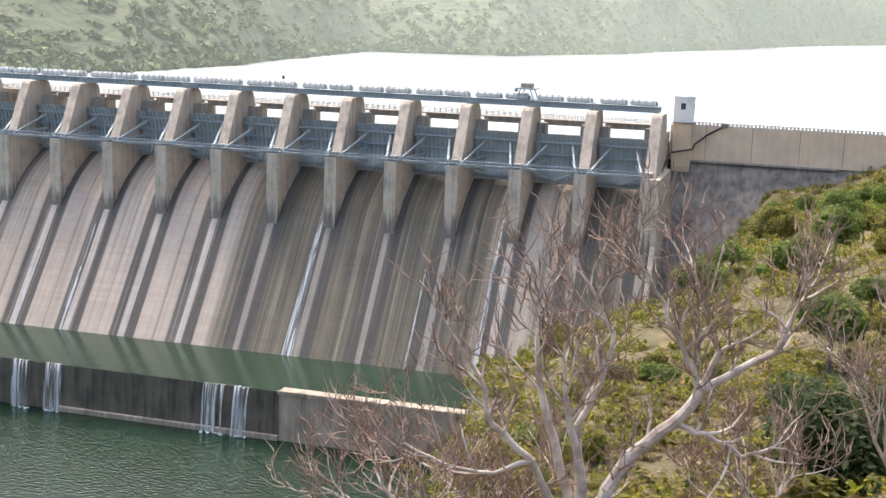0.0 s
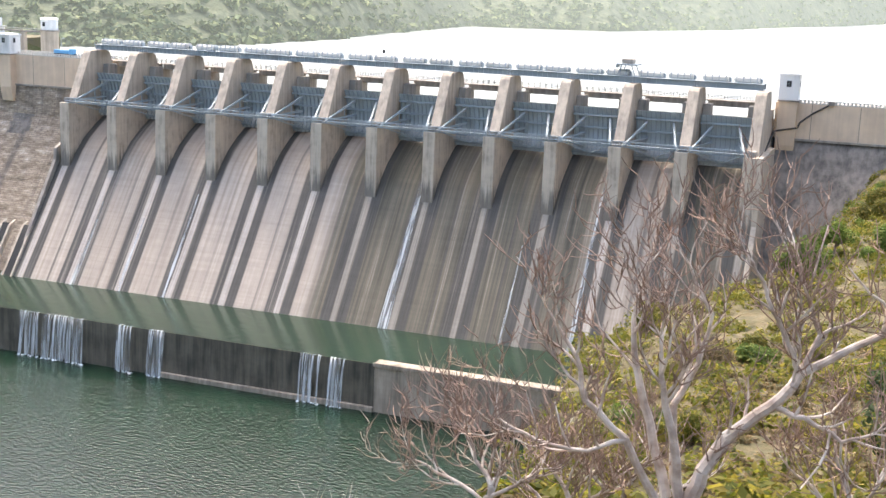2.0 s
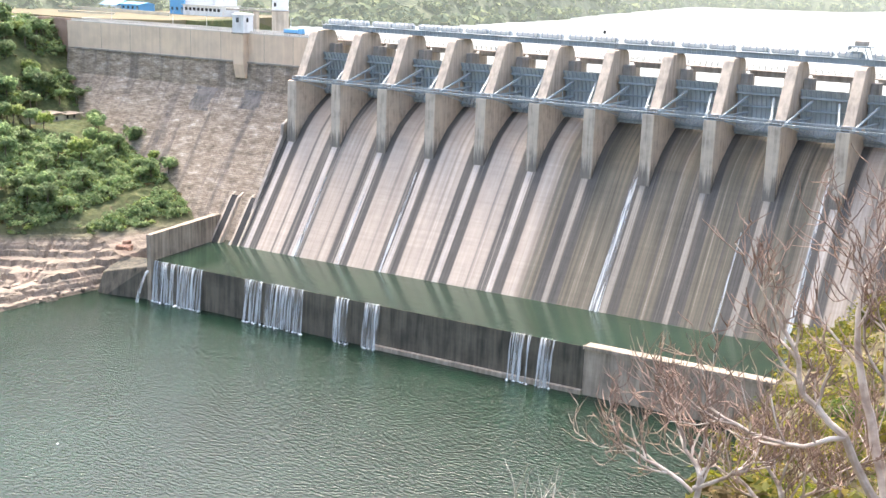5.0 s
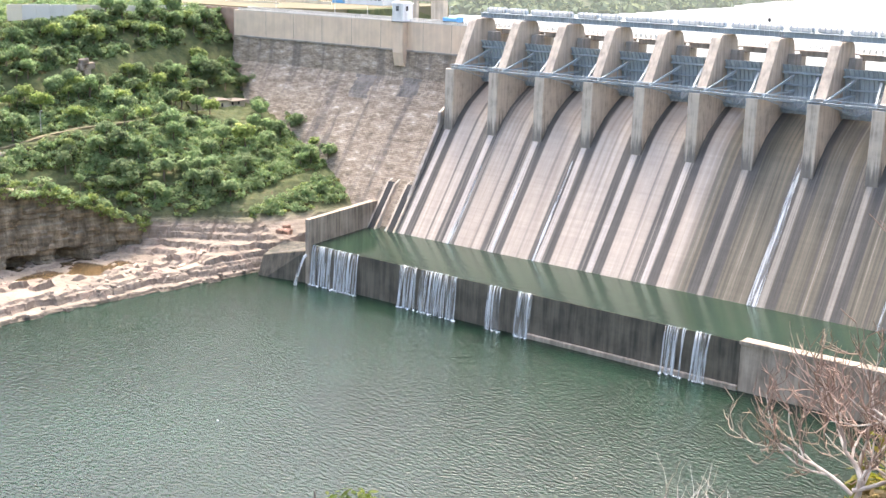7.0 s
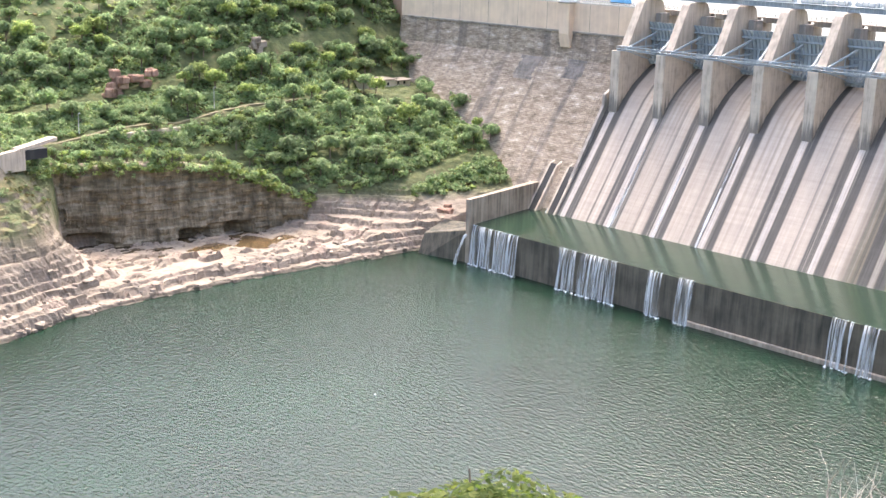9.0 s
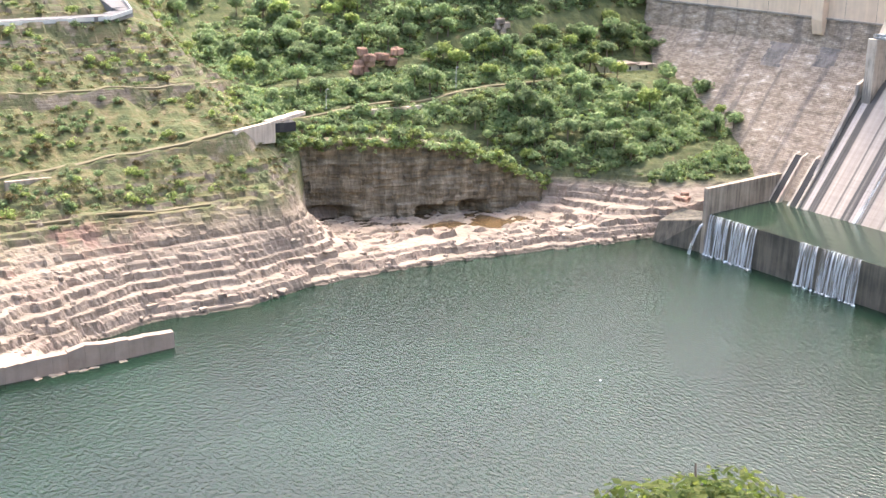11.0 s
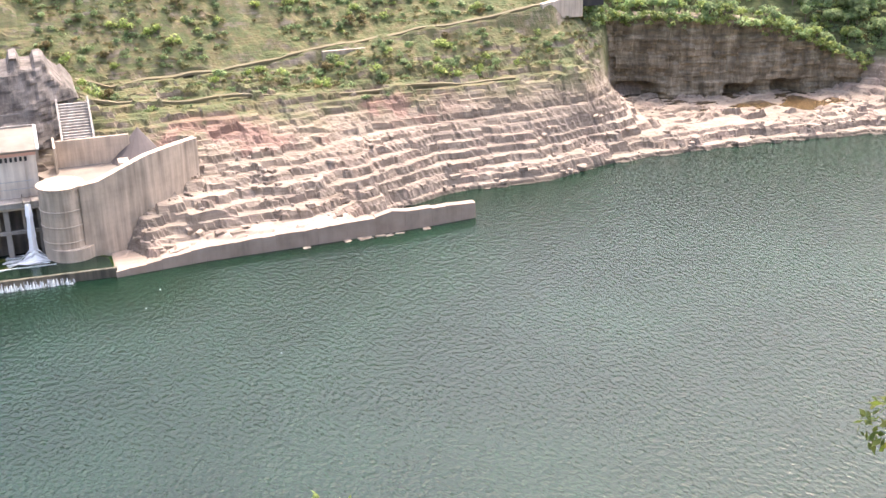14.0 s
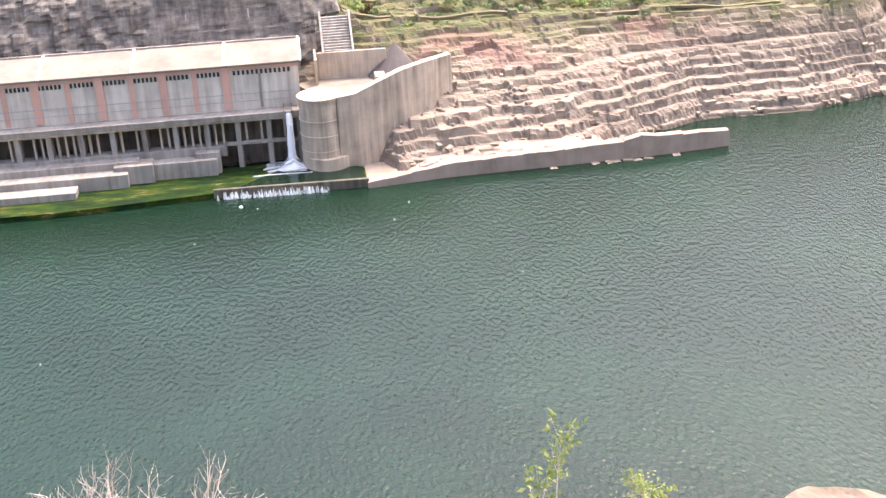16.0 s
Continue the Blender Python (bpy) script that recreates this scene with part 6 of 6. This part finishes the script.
undergrowth("slope_undergrowth", "patchy yellow-green grass covering the terraced slopes", M_GRASS, 4600, region_slopes, 0.42, 44, 2.8, 0.6, 5, None)
undergrowth("slope_scrub", "green scrub on the terraced slopes", M_LEAF, 2600, region_slopes, 0.5, 50, 2.2, 1.4, 6, None)
undergrowth("slope_bushes", "rounded green bushes scattered on the terraces", M_LEAF_LIGHT, 420, region_slopes, 0.45, 130, 3.2, 2.8, 17, None)
undergrowth("dry_scrub", "dry brown grass and scrub on the slopes", M_LEAF_DRY, 1500, region_slopes, 0.45, 22, 1.6, 0.7, 8, None)
undergrowth("wood_undergrowth", "dense green undergrowth below the trees", M_LEAF, 6000, region_woods, 0.6, 40, 3.3, 2.0, 9, None)
undergrowth("wood_scrub", "light green scrub among the trees", M_LEAF_LIGHT, 3000, region_woods, 0.55, 30, 2.1, 1.6, 10, None)
CLIFF_TOP = [(205, 37), (240, 34), (262, 34), (285, 29), (300, 23), (312, 16), (325, 15)]


def region_brow(rnd):
    y = rnd.uniform(203, 325)
    return (lerp_table(y, back) + rnd.uniform(-5, 5.5), y, lerp_table(y, CLIFF_TOP) + rnd.gauss(0, 1.3))


undergrowth("brow_scrub", "green scrub hanging over the cliff's brow", M_LEAF_LIGHT, 260, region_brow, 0.55, 50, 2.6, 1.8, 15, None)
undergrowth("brow_thicket", "darker thicket along the cliff's brow", M_LEAF, 200, region_brow, 0.6, 50, 2.8, 2.2, 16, None)
undergrowth("wood_canopy", "rounded green crowns of the closed wood", M_LEAF, 420, region_woods, 0.8, 110, 5.0, 4.6, 13, None)
undergrowth("wood_dry_scrub", "dry reddish scrub among the trees", M_LEAF_DRY, 1300, region_woods, 0.5, 24, 2.2, 1.2, 12, None)


def far_leaf_mat():
    n = Nodes("hazy_far_foliage", 1.0)
    c = n.ramp(n.island(), [(0.1, (0.06, 0.085, 0.045)), (0.5, (0.1, 0.13, 0.06)), (0.9, (0.17, 0.19, 0.08))])
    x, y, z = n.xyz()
    # haze is put into the leaves as emission, stronger at larger y
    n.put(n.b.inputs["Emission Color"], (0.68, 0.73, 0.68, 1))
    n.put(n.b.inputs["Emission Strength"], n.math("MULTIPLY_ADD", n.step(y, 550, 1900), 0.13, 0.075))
    return n.done(c)


def region_hills(rnd):
    az = rnd.uniform(-52, 4)
    r0 = lerp_table(az, SHORE_R)
    r = r0 + 6 + (rnd.random() ** 1.8) * 900
    return (r * math.sin(radians(az)), r * math.cos(radians(az)), hill_height(az, r))


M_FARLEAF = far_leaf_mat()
undergrowth("far_woods", "green woods on the far shore, haze as leaf glow", M_FARLEAF, 5200, region_hills, 2.4, 22, 7.0, 5.0, 14, None)

# ---- right bank ----
def right_z(x, y):
    return rough(x, y, right_bank(x, y))


RS = [shrub_kind("yellow-green leafy shrub on the near bank", 5.0, 4.0, 0.2, 1500, m, 80 + i, "near bank shrubs", 9) for i, m in enumerate((M_LEAF_GOLD, M_LEAF_GOLD, M_LEAF_NEAR, M_LEAF_GOLD, M_LEAF_TAN))]
spots = []
while len(spots) < 150:
    y = 46 + 380 * rv.random() ** 1.2
    x = rv.uniform(-60, 32)
    z = right_z(x, y)
    az, el = math.degrees(math.atan2(x, y)), math.degrees(math.atan2(z + 3 - EYE, y))
    if az < -13 or az > 7 or z < 25 or el > -3.4 - max(0, 3.4 - az) * 0.7:
        continue
    spots.append((x, y, z - 0.4))
scatter(RS, spots, 0.5, 1.05, 21)
RT = [tree_kind("tree", "leafy tree on the near bank", 10.0, 9.5, 0.34, 2600, m, 90 + i, "near bank trees", lumps=14) for i, m in enumerate((M_LEAF_NEAR, M_LEAF_GOLD, M_LEAF_NEAR))]
NEAR_TREES = [(-15, 322), (-4, 296), (8, 262), (-22, 300), (-24, 200), (-12, 165), (1, 170), (-30, 240), (6, 205), (-19, 335), (12, 240), (10, 300), (16, 330), (14, 200), (9, 150), (2, 340), (-8, 350), (4, 120), (18, 280), (-14, 290), (-6, 325), (-26, 320), (-2, 230), (-16, 250), (-10, 205), (12, 175)]
scatter(RT, [(x, y, right_z(x, y) - 0.3) for x, y in NEAR_TREES], 0.6, 1.1, 22)
DT = [tree_kind("tree", "dark green dense tree on the near slope", 7.5, 6.0, 0.2, 4200, M_LEAF_DEEP, 97, "dark trees", lumps=12)]
scatter(DT, [(2.8, 64, 103.6), (4.4, 66, 104.2), (6.4, 72, 104.0), (1.6, 96, 97)], 0.95, 1.2, 23)
undergrowth("near_grass", "dry golden grass and weeds on the near slope", M_LEAF_TAN, 2600, lambda r: (lambda x, y: (x, y, right_z(x, y)))(r.uniform(-22, 16), r.uniform(28, 130)), 0.22, 18, 0.7, 0.45, 24, None)
undergrowth("near_scrub", "green and yellow scrub on the near slope", M_LEAF_GOLD, 4200, lambda r: (lambda x, y: (x, y, right_z(x, y)))(r.uniform(-55, 40), 45 + 395 * r.random() ** 1.2), 0.28, 60, 2.2, 1.7, 25, None)

undergrowth("abutment_scrub", "green scrub on the slope beside the dam's right end", M_LEAF_GOLD, 420, lambda r: (lambda x, y: (x, y, right_z(x, y)))(r.uniform(-22, 60), r.uniform(330, 443)), 0.42, 50, 2.6, 2.0, 26, None)
undergrowth("abutment_thicket", "light green thicket beside the dam's right end", M_LEAF_NEAR, 260, lambda r: (lambda x, y: (x, y, right_z(x, y)))(r.uniform(-30, 50), r.uniform(290, 425)), 0.42, 60, 3.0, 3.0, 27, None)

# ---- bare trees ----
def bare_tree(name, label, origin, right, limbs, twig_levels, seed, mat, group=""):
    """Main limbs as polylines of (across, up, deep, radius); thinner branches grow from them."""
    rnd = random.Random(seed)
    root = thing(name, label, "tree", origin, group=group)
    o, u = Vector(origin), Vector(right)
    deep = Vector((-u.y, u.x, 0))
    at = lambda a, b, c: o + u * a + Vector((0, 0, b)) + deep * c
    g2, g3 = Geo(), Geo()

    def sprout(p, d, length, r, level):
        n = 4
        pts = [p]
        rr = r
        for i in range(n):
            d = (d + Vector((rnd.gauss(0, 0.2), rnd.gauss(0, 0.2), rnd.gauss(0.2, 0.18)))).normalized()
            q = pts[-1] + d * length / n
            g = g2 if level < 2 else g3
            g.bar(pts[-1], q, rr, rr * 0.82, n=5 if level < 2 else 3)
            rr *= 0.82
            pts.append(q)
            if level < twig_levels:
                for s in range(2):
                    if rnd.random() < (0.8 if level == 1 else 0.22):
                        side = d.cross(Vector((rnd.gauss(0, 1), rnd.gauss(0, 1), rnd.gauss(0, 1)))).normalized()
                        sprout(q, (d * 0.6 + side * 0.85 + Vector((0, 0, 0.2))).normalized(), length * rnd.uniform(0.5, 0.75), max(0.026, rr * 0.75), level + 1)

    for line in limbs:
        g = Geo()
        pts = [(at(a, b, c), r * 1.25) for a, b, c, r in line]
        fine = []
        for (p, r), (q, s) in zip(pts, pts[1:]):
            for i in range(3):
                f = i / 3
                fine.append((p.lerp(q, f) + Vector((rnd.gauss(0, 0.03), rnd.gauss(0, 0.03), rnd.gauss(0, 0.03))), r + (s - r) * f))
        fine.append(pts[-1])
        for (p, r), (q, s) in zip(fine, fine[1:]):
            g.bar(p, q, r, s, n=8)
        g.part("limb", mat, None)
        ob = bpy.context.scene.collection.objects[-1]
        under(ob, root)
        for i in range(2, len(fine)):
            p, r = fine[i]
            d = (p - fine[i - 1][0]).normalized()
            for s in range(1 if i < len(fine) - 1 else 3):
                if r > 0.11 and rnd.random() < 0.6:
                    continue
                side = d.cross(Vector((rnd.gauss(0, 1), rnd.gauss(0, 1), rnd.gauss(0, 1)))).normalized()
                sprout(p, (d * 0.7 + side * 0.8 + Vector((0, 0, 0.25))).normalized(), rnd.uniform(1.2, 2.6), min(r * 0.75, 0.065), 1)
    tagged(under(g2.part("branching", mat), root), kind="stuff")
    tagged(under(g3.part("twig_spray", M_TWIG, label="fine bare twigs"), root), kind="stuff")
    return root


PXM = 43.0 / 2201                        # metres to one unit of the limb sketch below


def sketch(points, x0=1050, y0=885, scale=PXM):
    return [((x - x0) * scale, (y0 - y) * scale, c, r) for x, y, c, r in points]


BIG_TREE = [
    [(1052, 930, 0, 0.26), (1070, 860, 0, 0.2), (1105, 800, 0.2, 0.18), (1175, 738, 0.4, 0.16), (1215, 680, 0.5, 0.14)],
    [(1215, 680, 0.5, 0.12), (1290, 637, 0.9, 0.1), (1342, 606, 1.1, 0.085), (1362, 545, 1.2, 0.06), (1385, 500, 1.2, 0.04)],
    [(1215, 680, 0.5, 0.09), (1192, 628, 0.2, 0.07), (1163, 565, -0.1, 0.055), (1128, 500, -0.3, 0.04), (1105, 465, -0.4, 0.03)],
    [(1213, 685, 0.5, 0.1), (1243, 612, 0.8, 0.07), (1216, 545, 0.9, 0.055), (1190, 468, 0.9, 0.035)],
    [(1178, 738, 0.4, 0.08), (1228, 748, 0.0, 0.065), (1288, 776, -0.3, 0.05), (1335, 752, -0.5, 0.035)],
    [(1035, 920, 0, 0.16), (1018, 805, -0.3, 0.12), (1002, 742, -0.4, 0.1), (992, 690, -0.5, 0.07), (985, 620, -0.6, 0.045)],
    [(1015, 920, 0.3, 0.16), (976, 792, 0.6, 0.12), (946, 702, 0.7, 0.1), (934, 612, 0.8, 0.07), (952, 520, 0.8, 0.04)],
    [(1005, 925, -0.3, 0.13), (938, 800, -0.9, 0.1), (872, 737, -1.2, 0.08), (850, 655, -1.3, 0.06), (800, 582, -1.4, 0.035)],
    [(1025, 900, 0.6, 0.12), (1012, 765, 1.0, 0.1), (1050, 692, 1.3, 0.075), (1066, 602, 1.5, 0.055), (1022, 520, 1.5, 0.035)],
    [(940, 800, -0.9, 0.07), (880, 815, -1.6, 0.055), (800, 800, -2.0, 0.045), (735, 765, -2.2, 0.03)],
]
right = Vector((39.6, 5.8, 0)).normalized()
bare_tree("bare_tree", "leafless pale-barked tree with spreading limbs on the slope", (-5.8, 39.6, 114.1), right, [sketch(l) for l in BIG_TREE], 3, 5, M_BARE, "bare trees")
SMALL = [[(0, -1.5, 0, 0.1), (0.2, 1.0, 0, 0.08), (-0.3, 2.2, 0.3, 0.05), (-0.5, 3.4, 0.4, 0.03)], [(0, 0.2, 0, 0.07), (0.9, 1.4, -0.3, 0.05), (1.5, 2.6, -0.4, 0.03)], [(0, 0.0, 0, 0.06), (-1.0, 1.1, 0.2, 0.05), (-2.0, 1.9, 0.2, 0.03)]]
bare_tree("bare_tree", "small leafless grey tree beside the big bare one", (-1.0, 44, 111.8), right, SMALL, 3, 6, M_BARE, "bare trees")
bare_tree("bare_tree", "low leafless grey tree at the slope's edge", (-12.6, 38.5, 112.6), right, [[(a * 1.3, b * 0.62, c, r) for a, b, c, r in l] for l in SMALL], 3, 8, M_BARE, "bare trees")
for k, (x, y, z, w, h) in enumerate(((-10.4, 41.0, 111.4, 1.1, 0.7), (-9.0, 46.0, 110.0, 1.4, 0.8))):
    bare_tree("bare_tree", "low leafless twiggy tree on the bank's edge", (x, y, z), right, [[(a * w * (-1) ** k, b * h, c, r) for a, b, c, r in l] for l in SMALL], 3, 60 + k, M_BARE, "bare trees")
bare_tree("bare_tree", "leafless grey tree among the shrubs", (4.2, 44, 114.0), right, [[(-a * 1.2, b * 1.5, c, r) for a, b, c, r in l] for l in SMALL], 3, 9, M_BARE, "bare trees")
bare_tree("bare_tree", "leafless grey tree higher on the slope", (6.5, 75, 108.0), right, [[(a * 2, b * 1.8, c, r * 1.3) for a, b, c, r in l] for l in SMALL], 3, 10, M_BARE, "bare trees")


# ---- small plants before the viewer ----
def sapling(name, label, base, height, lean, seed, leafy=None, leaf=0.06, count=0, spread=0.5, forks=5, r=0.03):
    rnd = random.Random(seed)
    root = thing(name, label, "sapling", base, group="near saplings")
    b = Vector(base)
    g, tips = Geo(), []

    def grow(p, d, length, rr, level):
        for i in range(4):
            d = (d + Vector((rnd.gauss(0, 0.14), rnd.gauss(0, 0.14), rnd.gauss(0.05, 0.1)))).normalized()
            q = p + d * length / 4
            g.bar(p, q, rr, rr * 0.85, n=5)
            p, rr = q, rr * 0.85
            tips.append(q)
            if level < 2 and i > 0:
                for s in range(2):
                    side = d.cross(Vector((rnd.gauss(0, 1), rnd.gauss(0, 1), rnd.gauss(0, 1)))).normalized()
                    if rnd.random() < 0.75:
                        grow(p, (d + side * 0.75).normalized(), length * 0.42, rr * 0.6, level + 1)

    for k in range(forks):
        d = Vector((lean[0] + rnd.gauss(0, spread), lean[1] + rnd.gauss(0, spread), 1)).normalized()
        grow(b + Vector((rnd.gauss(0, 0.1), rnd.gauss(0, 0.1), 0)), d, height * rnd.uniform(0.8, 1.1), r, 1 if 3 <= forks < 6 else 0)
    under(g.part("stem", M_BARE), root)
    if leafy:
        q = leaves(count, (0.16, 0.16, 0.1), leaf, seed, 3, 1.0)
        out = [q[rnd.randrange(count)][None] + np.array(t)[None, None] for t in tips if t.z > base[2] + height * 0.55 for j in range(4)]
        o = new("foliage", leaf_mesh("foliage", np.concatenate(out), leafy))
        under(o, root)
    return root


# leafy bush whose top shows under the river
bush = thing("leafy_bush", "bright green leafy bush below the viewpoint", "shrub", (-8.2, 8.75, 122.4))
g = Geo()
rb = random.Random(31)
for i in range(9):
    a = rb.uniform(0, 6.28)
    g.bar((-8.2, 8.75, 122.0), (-8.2 + math.cos(a) * 0.7, 8.75 + math.sin(a) * 0.7, 123.9 + rb.uniform(-0.5, 0.3)), 0.05, 0.012, n=5)
under(g.part("stem", M_BARK), bush)
q = leaves(3600, (1.25, 1.25, 0.75), 0.06, 31, 16, 1.2, 0.9)
q += np.array((-8.2, 8.75, 123.75))
under(new("foliage", leaf_mesh("foliage", q, M_LEAF_NEAR)), bush)
sapling("sapling", "thin sapling with sparse yellow-green leaves", (-7.75, 1.75, 122.75), 1.6, (0.0, -0.03), 33, M_LEAF_LIGHT, 0.03, 44, 0.03, 2, 0.02)
sapling("sapling", "thin sapling with a few yellow leaves", (-7.85, 2.3, 123.2), 0.7, (0, 0.05), 34, M_LEAF_LIGHT, 0.024, 14, 0.08, 2, 0.014)
for i, (x, y, h) in enumerate(((-8.9, -2.2, 1.45), (-8.9, -1.95, 1.5), (-8.9, -1.7, 1.5), (-8.95, -1.45, 1.4), (-9.0, -2.45, 1.45), (-9.0, -1.2, 1.3), (-9.0, -0.95, 1.05), (-9.0, -0.7, 0.85))):
    sapling("bare_bush", "bare pale bush of many thin upright stems", (x, y, 122.6), h * 0.68, (0, 0), 40 + i, None, 0.05, 0, 0.2, 6, 0.02)
for i, (x, y) in enumerate(((-10.9, 22.5), (-10.1, 22.9))):
    sapling("bare_bush", "thin bare bush with brown twigs", (x, y, 117.2), 1.7, (0, 0), 50 + i, None, 0.05, 0, 0.2, 4, 0.02)
b = thing("boulder", "pale rounded boulder below the viewpoint", "boulder", (-8.95, 4.6, 121.75))
bm = bmesh.new()
bmesh.ops.create_icosphere(bm, subdivisions=4, radius=1.0)
for v in bm.verts:
    p = v.co.copy()
    k = 1 + 0.16 * noise.noise(p * 1.6) + 0.06 * noise.noise(p * 5)
    v.co = Vector((p.x * 0.62 * k, p.y * 0.8 * k, min(p.z, 0.7 + 0.06 * noise.noise(p * 4)) * 1.3))
me = bpy.data.meshes.new("stone")
bm.to_mesh(me)
bm.free()
me.materials.append(M_BROWNROCK)
under(new("stone", me), b).location = (-8.95, 4.6, 121.94)
# floats on the river
for i, (x, y, s) in enumerate(((-318, -18.5, 1.0), (-316, -14, 0.4), (-311, 27, 0.5), (-300, 22, 0.45), (-247, 217, 0.6), (-296, -30, 0.4), (-262, 49, 0.35), (-240, -60, 0.4))):
    f = thing("float", "small white float on the river", "float", (x, y, 0), group="river floats")
    under(Geo().tube(x, y, -0.2, 0.3 * s + 0.05, s * 0.6, s * 0.45, n=10).part("body", M_WHITE, bevel=0.05), f)
